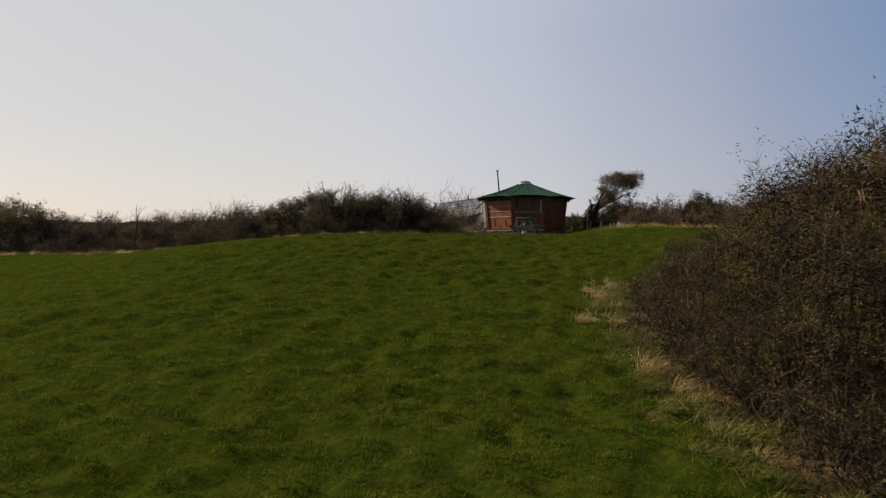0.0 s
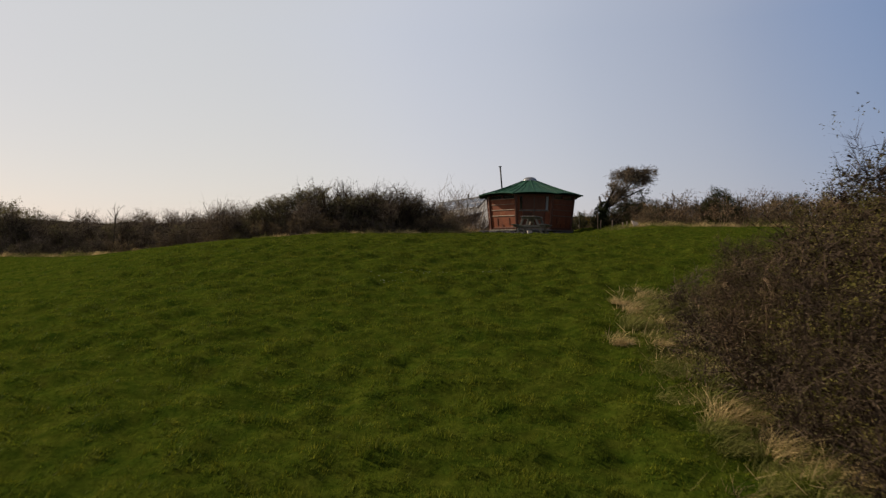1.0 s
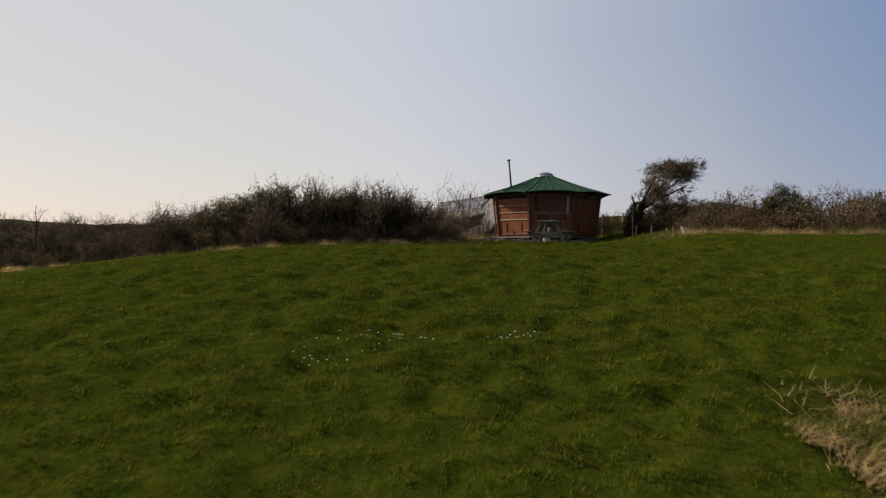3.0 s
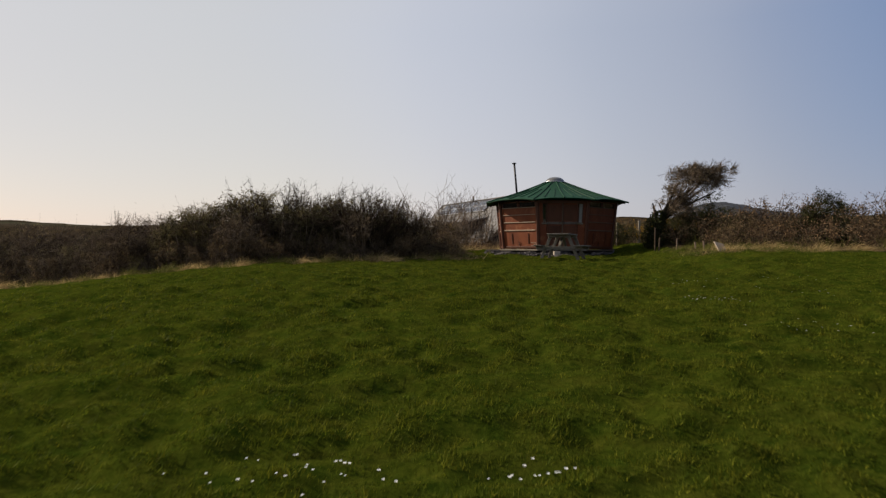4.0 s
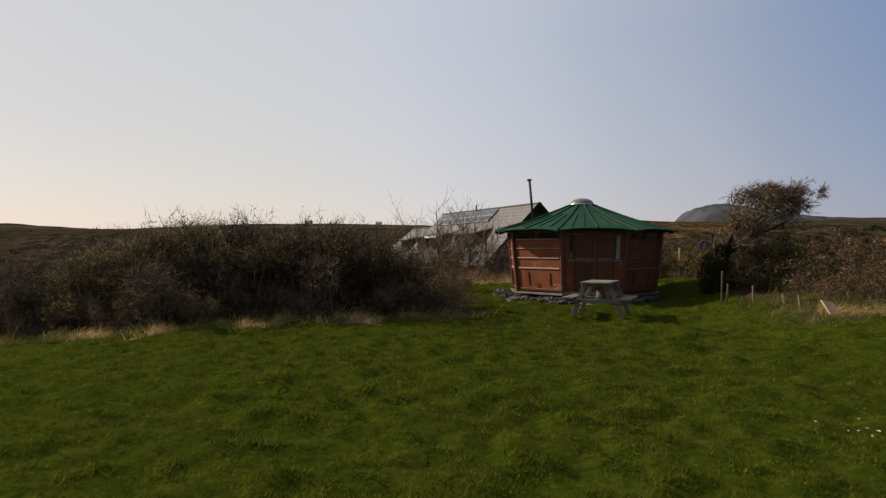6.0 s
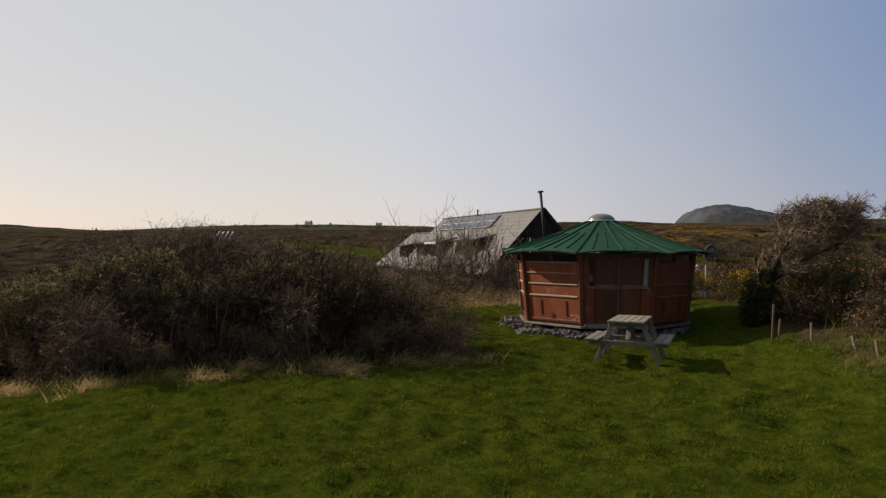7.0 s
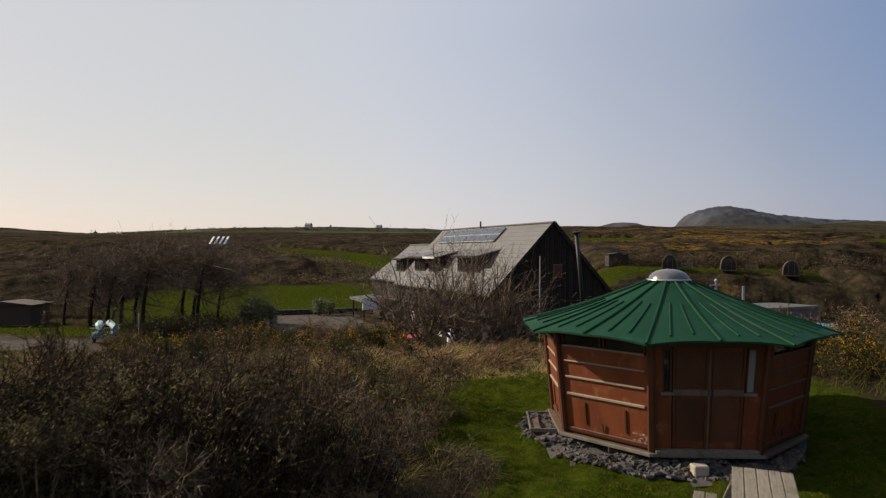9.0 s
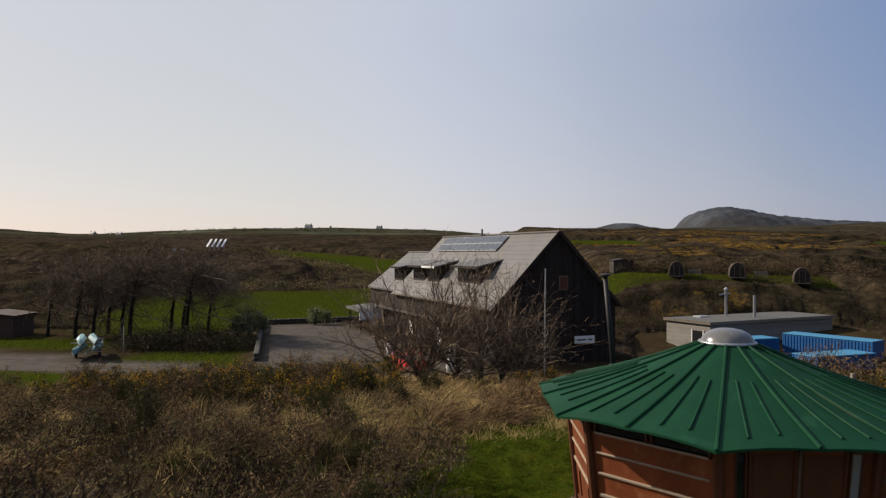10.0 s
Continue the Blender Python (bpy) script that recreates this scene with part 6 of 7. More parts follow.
def scrub_material():
    mat = bpy.data.materials.new("far_scrub")
    mat.use_nodes = True
    n, l = mat.node_tree.nodes, mat.node_tree.links
    bsdf = n["Principled BSDF"]
    geo = n.new("ShaderNodeNewGeometry")

    def tex(s, det=5, rough=0.65):
        t = n.new("ShaderNodeTexNoise")
        t.inputs["Scale"].default_value, t.inputs["Detail"].default_value, t.inputs["Roughness"].default_value = s, det, rough
        l.new(geo.outputs["Position"], t.inputs["Vector"])
        return t.outputs["Fac"]

    def ramp(fac, *stops):
        r = n.new("ShaderNodeValToRGB")
        e = r.color_ramp.elements
        while len(e) < len(stops):
            e.new(0.5)
        for k, (p, c) in enumerate(stops):
            e[k].position, e[k].color = p, (*c, 1)
        l.new(fac, r.inputs["Fac"])
        return r.outputs["Color"]

    def mix(fac, a, b, kind="MIX"):
        m = n.new("ShaderNodeMix")
        m.data_type, m.blend_type = "RGBA", kind
        if isinstance(fac, float):
            m.inputs["Factor"].default_value = fac
        else:
            l.new(fac, m.inputs["Factor"])
        l.new(a, m.inputs["A"])
        l.new(b, m.inputs["B"])
        return m.outputs["Result"]

    def attr(name):
        a = n.new("ShaderNodeAttribute")
        a.attribute_name = name
        return a.outputs["Fac"]

    base = ramp(tex(0.045), (0.36, (0.022, 0.018, 0.013)), (0.5, (0.034, 0.0265, 0.02)), (0.64, (0.048, 0.037, 0.028)))
    # pale grey-green far fields, with the haze of distance put into their colour
    pasture = ramp(tex(0.012, 5, 0.7), (0.36, (0.03, 0.034, 0.022)), (0.5, (0.055, 0.058, 0.036)), (0.62, (0.085, 0.085, 0.058)))
    grain = ramp(tex(1.1, 6, 0.75), (0.3, (0.4, 0.4, 0.4)), (0.5, (0.9, 0.9, 0.9)), (0.72, (1.7, 1.6, 1.45)))
    clump = ramp(tex(0.3, 4, 0.55), (0.36, (0.5, 0.5, 0.52)), (0.5, (1.0, 0.98, 0.95)), (0.62, (1.5, 1.42, 1.3)))
    grain = mix(1.0, grain, clump, "MULTIPLY")
    base = mix(1.0, base, grain, "MULTIPLY")
    dark = mix(1.0, ramp(tex(0.2), (0.35, (0.022, 0.019, 0.012)), (0.65, (0.044, 0.034, 0.022))), grain, "MULTIPLY")
    bloom = ramp(tex(0.55, 6, 0.75), (0.47, (0, 0, 0)), (0.56, (1, 1, 1)))
    gold = ramp(tex(2.2, 4), (0.3, (0.05, 0.034, 0.01)), (0.65, (0.2, 0.112, 0.016)))
    g = n.new("ShaderNodeMath")
    g.operation = "MULTIPLY"
    l.new(bloom, g.inputs[0])
    l.new(attr("gorse"), g.inputs[1])
    base = mix(attr("pasture"), base, pasture)
    col = mix(attr("dark"), base, dark)
    col = mix(g.outputs[0], col, gold)
    l.new(col, bsdf.inputs["Base Color"])
    bsdf.inputs["Roughness"].default_value, bsdf.inputs["Specular IOR Level"].default_value = 1.0, 0.0
    bp = n.new("ShaderNodeBump")
    bp.inputs["Strength"].default_value, bp.inputs["Distance"].default_value = 0.8, 0.35
    l.new(tex(1.6, 6, 0.75), bp.inputs["Height"])
    l.new(bp.outputs["Normal"], bsdf.inputs["Normal"])
    return mat


def make_far_scrub():
    # one uneven canopy of heath, gorse and hedges over the slopes
    cols, rows = 410, 320
    u = np.linspace(-0.9, 0.74, cols)
    d = np.geomspace(57, 1300, rows)
    gu, gd = np.meshgrid(u, d)
    rng = np.random.default_rng(8)
    x, y = -3 + gd * gu + rng.normal(size=gd.shape) * 0.0012 * gd, gd - 11 + rng.normal(size=gd.shape) * 0.002 * gd
    free = open_ground(x, y)
    billow = lambda s, a, b: 1 - np.abs(2 * vnoise(x / s + a, y / s + b) - 1)
    near, far = 1 - ss(90, 190, gd), ss(200, 500, gd)
    h = 0.45 * billow(3.1, 3, 8) + 0.3 * billow(1.2, 1, 5) * near + 0.5 * vnoise(x / 9 + 7, y / 9) * ss(80, 160, gd) + 0.6 * vnoise(x / 31, y / 25) * far - 0.2
    h = h + 0.7 * billow(6.5, 5, 5) ** 1.5 * ss(84, 108, gd) * (1 - ss(380, 520, gd))
    edge = np.zeros_like(x)
    for ox, oy in ((7, 0), (-7, 0), (0, -9)):
        edge = np.maximum(edge, lawn(x + ox * gd / 150, y + oy * gd / 150))
    hedge = ss(0.2, 0.8, edge) * (gd > 150)
    hedge = np.maximum(hedge, hedge_line(x, y, 22, 80.5, 47, 78.5, 5.5))
    hedge = np.maximum(hedge, hedge_line(x, y, 17, 104, 60, 101, 6))
    hedge = np.maximum(hedge, hedge_line(x, y, 7, 64, 11, 66, 3.5))
    for x0, y0, x1, y1, w in ((-115, 76, -52, 68, 9), (-125, 104, -82, 98, 10), (40, 120, 110, 124, 5), (60, 150, 140, 160, 7), (-150, 150, -70, 140, 9), (-60, 300, 40, 290, 10), (-200, 420, 60, 400, 14), (70, 330, 260, 300, 12), (-420, 470, -200, 455, 16), (-110, 190, -60, 250, 6), (-330, 300, -150, 270, 12)):
        hedge = np.maximum(hedge, hedge_line(x, y, x0, y0, x1, y1, w))
    hedge = hedge * (0.6 + 0.8 * vnoise(x / 5, y / 5))
    h = h + 1.2 * hedge * (0.55 + 0.45 * billow(2.3, 4, 4))
    wood = np.maximum.reduce([hedge_line(x, y, 19, 99, 33, 95, 5), hedge_line(x, y, 49, 80, 70, 76, 6), hedge_line(x, y, 49, 68, 66, 62, 7), hedge_line(x, y, 42, 96, 56, 92, 4)])
    h = h + 2.1 * wood * (0.6 + 0.4 * billow(2.6, 6, 1))
    hedge = np.maximum(hedge, wood)
    low = np.maximum(lawn(x, y + 14), lawn(x, y + 28)) * (gd > 120)
    h = h * (1 - 0.75 * low)
    h = h * (1 - 0.8 * np.maximum(lawn(x, y - 5), 0.7 * lawn(x, y - 11)) * (gd < 160))
    left = ss(0, 12, -x - 22 - 0.1 * (y - 100)) * ss(88, 98, gd) * (1 - ss(190, 230, gd)) * (0.4 + 0.6 * vnoise(x / 7, y / 6))
    h = h + 1.3 * left * billow(5, 1, 1) * (1 - low) * (1 - 0.8 * np.maximum(lawn(x, y - 5), 0.7 * lawn(x, y - 11)))
    h = h * (1 - ss(0.0, 0.4, free))
    for _ in range(5):
        h = 0.5 * h + 0.125 * (np.roll(h, 1, 0) + np.roll(h, -1, 0) + np.roll(h, 1, 1) + np.roll(h, -1, 1))
    h = np.where(free > 0.5, -0.6, h)
    # flowering gorse in broken bands on the right-hand hill, and a little by the camping lawn
    hill = ss(6, 22, x - 0.02 * y) * ss(108, 125, gd) * (1 - ss(290, 380, gd))
    band = ss(0.5, 0.66, 0.55 * vnoise(x / 19 + 3, y / 11 + 1) + 0.45 * vnoise(x / 6, y / 5 + 7))
    gorse = np.clip(hill * band * (1 - hedge) + 0.35 * hedge_line(x, y, 20, 79, 27, 80, 4) * (vnoise(x / 2, y / 2) > 0.5), 0, 1)
    h = h + 0.5 * gorse * (free < 0.3)
    v = np.stack([x, y, H(x, y) + h], -1).reshape(-1, 3)
    i = (np.arange(rows - 1)[:, None] * cols + np.arange(cols - 1)[None]).ravel()
    f = np.stack([i, i + 1, i + cols + 1, i + cols], 1)
    f = f[(free.ravel()[f] < 0.98).any(1)]
    used, inv = np.unique(f, return_inverse=True)
    me = mesh_np("heath_scrub", v[used], inv.reshape(f.shape), scrub_material(), True)
    # the grey-green tone sets in with distance, as painted haze over patchy fields
    for name, val in (("gorse", gorse), ("pasture", ss(330, 560, gd) * (1 - 0.5 * ss(0.0, 0.3, u[None, :] + 0 * gd)) * (0.45 + 0.55 * (vnoise(x / 70, y / 45) > 0.45))), ("dark", np.clip(hedge * 1.2 + ss(0.6, 0.75, vnoise(x / 40, y / 33 + 5)) * 0.6 + left * 0.3, 0, 1))):
        a = me.attributes.new(name, "FLOAT", "POINT")
        a.data.foreach_set("value", np.asarray(val, np.float32).ravel()[used])
    tagged(new("heath_scrub", me), "brown heath, gorse and dark hedges over the far slopes", "scrub", kind="stuff")
    # loose shoots over the nearer part of it
    ok = np.flatnonzero(((free < 0.2) & (gd < 150)).ravel())
    for name, mat, n, size, label in (("scrub_shoots", "twig_dark", 40000, 0.16, "brown shoots over the far scrub"), ("scrub_shoots", "leaf_dark", 30000, 0.17, "dark leaves over the far scrub")):
        k = ok[rng.integers(0, len(ok), n)]
        if mat == "leaf_dark":
            k = k[hedge.ravel()[k] > 0.15]
        pos = v[k] + rng.normal(size=(len(k), 3)) * np.array([0.3, 0.3, 0.16])
        lv, lf = leaves_at(pos, size, rng, 0.6)
        tagged(new(name, mesh_np(name, lv, lf, M[mat])), label, "scrub", kind="stuff")

    def slope(r):
        return r.uniform(-24, 20), r.uniform(6, 37), r.uniform(0.45, 0.95)

    def left_slope(r):
        return r.uniform(-40, -14), r.uniform(8, 30), r.uniform(0.5, 1.0)

    def skyline(r):
        d = r.uniform(700, 1250)
        return -3 + d * r.uniform(-0.75, 0.3), d - 11, r.uniform(2.0, 4.5)

    def under_trees(r):
        t = r.uniform(0, 1)
        return -37.2 + 12.0 * t + r.normal() * 0.7, 49.5 + r.normal() * 1.3, r.uniform(1.2, 3.0) * (0.5 + math.sin(math.pi * (0.1 + 0.85 * t)) * 0.55)

    clumps("undergrowth", 130, under_trees, "twig_dark", "dark brown undergrowth below the trees", 0.065, 330, 21)
    clumps("undergrowth", 60, under_trees, "leaf_dark", "dark evergreen undergrowth below the trees", 0.07, 300, 22)
    def left_hill(r):
        d = r.uniform(105, 240)
        return -3 + d * r.uniform(-0.75, -0.12), d - 11, r.uniform(0.9, 2.2)

    def right_hill(r):
        d = r.uniform(112, 300)
        return -3 + d * r.uniform(0.1, 0.64), d - 11, r.uniform(0.9, 2.0)

    def right_gorse(r):
        while True:
            x, y, s_ = right_hill(r)
            if 0.55 * float(vnoise(x / 19 + 3, y / 11 + 1)) + 0.45 * float(vnoise(x / 6, y / 5 + 7)) > 0.55:
                return x, y, s_ * 0.9

    clumps("hill_scrub", 760, rough_only(left_hill), "leaf_hedge", "dark bushes on the far slope", 0.16, 80, 31)
    clumps("hill_scrub", 560, rough_only(left_hill), "leaf_brown", "reddish-brown bushes on the far slope", 0.16, 70, 32)
    clumps("hill_scrub", 700, rough_only(right_hill), "gorse_leaf", "dark green gorse on the far hillside", 0.16, 70, 33)
    clumps("hill_gorse", 520, rough_only(right_gorse), "gorse_gold", "flowering gorse on the far hillside", 0.12, 60, 34)
    def behind_pods(r):
        x = r.uniform(14, 52)
        return x, 94.5 - 0.1 * (x - 14) + r.normal() * 1.6, r.uniform(1.2, 2.4)

    def before_pods(r):
        x = r.uniform(10, 54)
        return x, r.uniform(72 if x < 36 else 66, 83) + max(0.0, x - 22) * 0.05 * (x < 36), r.uniform(0.8, 1.7)

    def off_roof(fn):
        def go(r):
            while True:
                x, y, s_ = fn(r)
                if y > 70.5 + 0.62 * (x - 18) or x > 40:
                    return x, y, s_
        return go

    def yard_side(r):
        return r.uniform(44, 74), r.uniform(60, 88), r.uniform(1.2, 2.6)

    def bold(r):
        x, y, s_ = left_hill(r)
        return x, y, s_ * 1.5

    def near_gorse(r):
        d = r.uniform(108, 215)
        u_ = 0.3 + r.normal() * 0.11
        return -3 + d * u_, d - 11, r.uniform(0.8, 1.6)

    clumps("hedge_scrub", 110, rough_only(behind_pods), "twig_red", "grey-brown bushes behind the camping pods", 0.08, 320, 35, 1.0)
    clumps("hedge_scrub", 60, rough_only(behind_pods), "leaf_dark", "dark evergreen bushes behind the camping pods", 0.09, 260, 36, 0.9)
    clumps("hedge_scrub", 230, rough_only(off_roof(before_pods)), "twig_dark", "brown thorn scrub on the slope below the pods", 0.09, 260, 37, 0.8)
    clumps("hedge_scrub", 110, rough_only(off_roof(before_pods)), "gorse_leaf", "dark gorse on the slope below the pods", 0.13, 130, 38, 0.8)
    clumps("hedge_scrub", 130, rough_only(yard_side), "twig_dark", "dark thorn bushes beside the yard", 0.13, 140, 39, 0.8)
    clumps("hill_scrub", 130, rough_only(bold), "leaf_dark", "large dark bushes on the far slope", 0.13, 130, 40, 0.8)
    clumps("hill_scrub", 130, rough_only(bold), "twig_dark", "large leafless bushes on the far slope", 0.13, 130, 41, 0.8)
    clumps("hill_gorse", 520, rough_only(near_gorse), "gorse_gold", "orange-flowered gorse on the hillside", 0.11, 90, 42)
    clumps("skyline_scrub", 240, skyline, "leaf_dark", "dark hedges and trees along the skyline", 0.3, 60, 11)
    clumps("slope_scrub", 560, rough_only(slope), "bracken", "rusty bracken on the slope down to the drive", 0.11, 110, 6)
    clumps("slope_scrub", 280, rough_only(slope), "leaf_brown", "brown scrub on the slope down to the drive", 0.11, 110, 7)
    clumps("slope_scrub", 360, rough_only(left_slope), "leaf_brown", "brown scrub on the rough slope", 0.11, 110, 12)


make_far_scrub()


# ---- things round the cabin ----
def make_chips():
    """Slate chippings under and round the cabin."""
    rng = np.random.default_rng(21)
    n = 5200
    a = rng.uniform(0, 2 * np.pi, n)
    reach = 2.4 + 0.5 * ss(2.6, 3.3, a) * (1 - ss(4.7, 5.6, a))
    r = np.sqrt(rng.uniform(1.6 ** 2, reach ** 2)) + 0.08 * np.sin(a * 5)
    x, y = r * np.cos(a), r * np.sin(a)
    s = rng.uniform(0.03, 0.07, n)
    cor = np.array([(-1, -0.7, -0.4), (0.9, -1, -0.4), (1, 0.8, -0.4), (-0.8, 1, -0.4), (-0.8, -0.6, 0.35), (0.7, -0.8, 0.3), (0.8, 0.6, 0.4), (-0.6, 0.8, 0.3)])
    rot = rng.uniform(0, 2 * np.pi, n)
    c, sn = np.cos(rot)[:, None], np.sin(rot)[:, None]
    tilt = rng.normal(size=(n, 1)) * 0.4
    px = (cor[None, :, 0] * c - cor[None, :, 1] * sn) * s[:, None]
    py = (cor[None, :, 0] * sn + cor[None, :, 1] * c) * s[:, None] * rng.uniform(0.5, 1, (n, 1))
    pz = cor[None, :, 2] * s[:, None] * 0.6 + px * tilt
    v = np.stack([px + x[:, None], py + y[:, None], pz + (H(x, y) + 0.035 + rng.uniform(0, 0.03, n))[:, None]], -1).reshape(-1, 3)
    f = np.array([(3, 2, 1, 0), (4, 5, 6, 7), (0, 1, 5, 4), (1, 2, 6, 5), (2, 3, 7, 6), (3, 0, 4, 7)])
    faces = (np.arange(n)[:, None, None] * 8 + f[None]).reshape(-1, 4)
    tagged(new("slate_gravel", mesh_np("slate_gravel", v, faces, M["slate_chip"])), "purple-grey slate chippings spread round the cabin", "gravel", kind="stuff")
    # the bed below the chippings
    seg = 40
    pts, fs = [], []
    for j, rr in enumerate((0.0, 1.5, 2.6, 3.0)):
        for k in range(seg):
            t = 2 * math.pi * k / seg
            q = rr if rr < 2.5 else min(rr, 2.4 + (rr - 2.3) * float(ss(2.6, 3.3, t) * (1 - ss(4.7, 5.6, t))))
            pts.append((q * math.cos(t), q * math.sin(t), h1(q * math.cos(t), q * math.sin(t)) + (0.035 if rr < 2.9 else -0.02)))
    for j in range(3):
        fs += [(j * seg + k, j * seg + (k + 1) % seg, (j + 1) * seg + (k + 1) % seg, (j + 1) * seg + k) for k in range(seg)]
    part("gravel_bed", Build().add(pts, fs), M["slate_chip"], None, "", True)
    tagged(bpy.data.objects["gravel_bed"], "bed of grey slate gravel below the cabin", "gravel", kind="structure")


make_chips()


def stand(name, b_fn, x, y, rz, label, category, group="", mat="grey_wood", lean=(0, 0)):
    ob = part(name, b_fn(Build()), M[mat])
    ob.matrix_world = pose(x, y, h1(x, y), lean[0], lean[1], rz)
    return tagged(ob, label, category, group)


# leaning board and short stakes by the bank
stand("board", lambda b: b.box(pose(0, 0, 0.19), 0.34, 0.035, 0.44, 0.006), 4.15, -7.9, 20, "pale weathered board leaning at the foot of the bank", "board", mat="pale_wood", lean=(-48, 14))
for x, y, h, lx, ly in ((3.08, -4.15, 0.85, 0, -14), (3.2, -4.2, 0.48, 3, -3), (3.68, -4.7, 0.42, 5, 14), (3.95, -5.9, 0.28, 10, 34), (4.0, -6.6, 0.3, 6, 20)):
    stand("stake", lambda b: b.box(pose(0, 0, h / 2 - 0.05), 0.05, 0.045, h + 0.1, 0.01), x, y, 25 * x, "short weathered brown wooden stake in the grass", "stake", "stakes", mat="deck_wood", lean=(lx, ly))
for x, y in ((3.4, 4.6), (4.6, 5.4), (2.3, 5.2)):
    stand("fence_post", lambda b: b.box(pose(0, 0, 0.55), 0.09, 0.09, 1.2, 0.015), x, y, 10, "weathered grey fence post behind the cabin", "post", "fence posts")


# ---- daisies ----
def make_daisies():
    rng = np.random.default_rng(8)
    cs = [(-4.1, -23.8, 0.6), (-3.7, -23.7, 0.4), (-2.5, -23.7, 0.3), (-4.5, -24.3, 0.4), (0.75, -17.7, 0.5), (0.9, -17.3, 0.4), (2.7, -16.3, 0.9), (3.1, -14.0, 0.8), (1.4, -19.5, 0.5), (1.0, -14.9, 0.5)]
    pts = []
    for x, y, r in cs:
        for _ in range(13):
            pts.append((x + rng.normal() * r * 0.6, y + rng.normal() * r * 0.4))
    x, y = np.array(pts).T
    n, k = len(x), 7
    rad = rng.uniform(0.009, 0.016, n)
    a = np.arange(k) * 2 * np.pi / k
    ctr = np.stack([x, y, H(x, y) + 0.07], 1)
    rim = ctr[:, None] + np.stack([rad[:, None] * np.cos(a), rad[:, None] * np.sin(a), np.full((n, k), 0.004)], -1)
    v = np.concatenate([ctr[:, None], rim], 1).reshape(-1, 3)
    f = np.array([(0, 1 + i, 1 + (i + 1) % k) for i in range(k)])
    tagged(new("daisies", mesh_np("daisies", v, (np.arange(n)[:, None, None] * (k + 1) + f[None]).reshape(-1, 3), M["white_paint"])), "small white daisies scattered in the field", "flower", kind="stuff")


make_daisies()


# ---- yard and buildings beyond ----
def box_house(name, x, y, rz, w, l, h, wall, roof, label, rise=None, z=None, cat="house"):
    """A small far house: walls, pitched or flat roof."""
    o = thing(name, pose(x, y, h1(x, y) - 0.3 if z is None else z, 0, 0, rz), label, cat)
    part("wall", Build().box(pose(0, 0, h / 2), w, l, h, 0.02), M[wall], o)
    r = rise if rise is not None else w * 0.42
    b = Build()
    e = 0.25
    p = [(-w / 2 - e, -l / 2 - e, h), (w / 2 + e, -l / 2 - e, h), (0, -l / 2 - e, h + r), (-w / 2 - e, l / 2 + e, h), (w / 2 + e, l / 2 + e, h), (0, l / 2 + e, h + r)]
    b.add(p, [(0, 2, 1), (3, 4, 5), (0, 3, 5, 2), (1, 2, 5, 4), (0, 1, 4, 3)])
    part("roof", b, M[roof], o)
    return o


def far_house(x, y, rz, s, chim=True):
    o = box_house("far_house", x, y, rz, 7 * s, 11 * s, 4.5 * s, "cream", "slate_roof", "small pale farmhouse on the skyline", 2.6 * s)
    for i in (-1, 1):
        part("chimney", Build().box(pose(0, i * 5 * s, 7.4 * s), 0.9 * s, 0.9 * s, 2.0 * s, 0.05), M["stone"], o)
    for i in (-3, 0, 3):
        part("window", Build().box(pose(-3.5 * s, i * s, 2.6 * s), 0.1, 1.2 * s, 1.4 * s), M["glass"], o)
        part("window", Build().box(pose(i * 0.7 * s, -5.5 * s, 2.6 * s), 1.1 * s, 0.1, 1.4 * s), M["glass"], o)


for x, y, rz, s in ((-645, 1045, 60, 1.1), (-622, 1050, 20, 0.7), (-605, 1052, 80, 0.9), (-272, 973, 70, 0.9), (-242, 985, 10, 0.5), (-165, 960, 75, 0.7)):
    far_house(x, y, rz, s)


def make_pod(x, y, rz):
    o = thing("camping_pod", pose(x, y, h1(x, y) - 0.12, 0, 0, rz) @ Matrix.Diagonal((0.76, 0.8, 0.8, 1)), "arched brown timber camping pod with a glazed door", "pod", "camping pods")
    prof = [(math.cos(t) * 1.35 * (1 if math.sin(t) < 0.75 else 0.98), 0.35 + max(0, math.sin(t)) ** 0.85 * 2.35) for t in np.linspace(0, math.pi, 13)]
    prof = [(1.25, 0.15)] + prof + [(-1.25, 0.15)]
    n = len(prof)
    b = Build()
    b.add([(px, yy, pz) for yy in (-2.2, 2.2) for px, pz in prof], [tuple(range(n)), tuple(range(n, 2 * n))[::-1]] + [(i, i + 1, n + i + 1, n + i) for i in range(n - 1)])
    part("shell", b, M["pod_wood"], o)
    rim = Build().tube([(px * 1.02, -2.32, pz * 1.02) for px, pz in prof], 0.09, 6)
    part("rim", rim, M["deck_wood"], o, "brown timber arch round the front")
    d = part("door", Build().box(pose(0, -2.24, 1.2), 0.85, 0.08, 1.9, 0.02), M["glass"], o)
    for sx in (-1, 1):
        part("door_frame", Build().box(pose(sx * 0.48, -2.26, 1.2), 0.09, 0.1, 1.95, 0.01), M["deck_wood"], o)
        part("window", Build().box(pose(sx * 0.85, -2.23, 1.15), 0.4, 0.06, 1.3, 0.02), M["glass"], o)
    part("deck", Build().box(pose(0, -3.0, 0.12), 2.4, 1.5, 0.16, 0.02), M["pod_wood"], o)


for x, y, rz in ((22.6, 88.6, -13), (30.6, 87.6, -15), (38.5, 85.6, -19)):
    make_pod(x, y, rz)


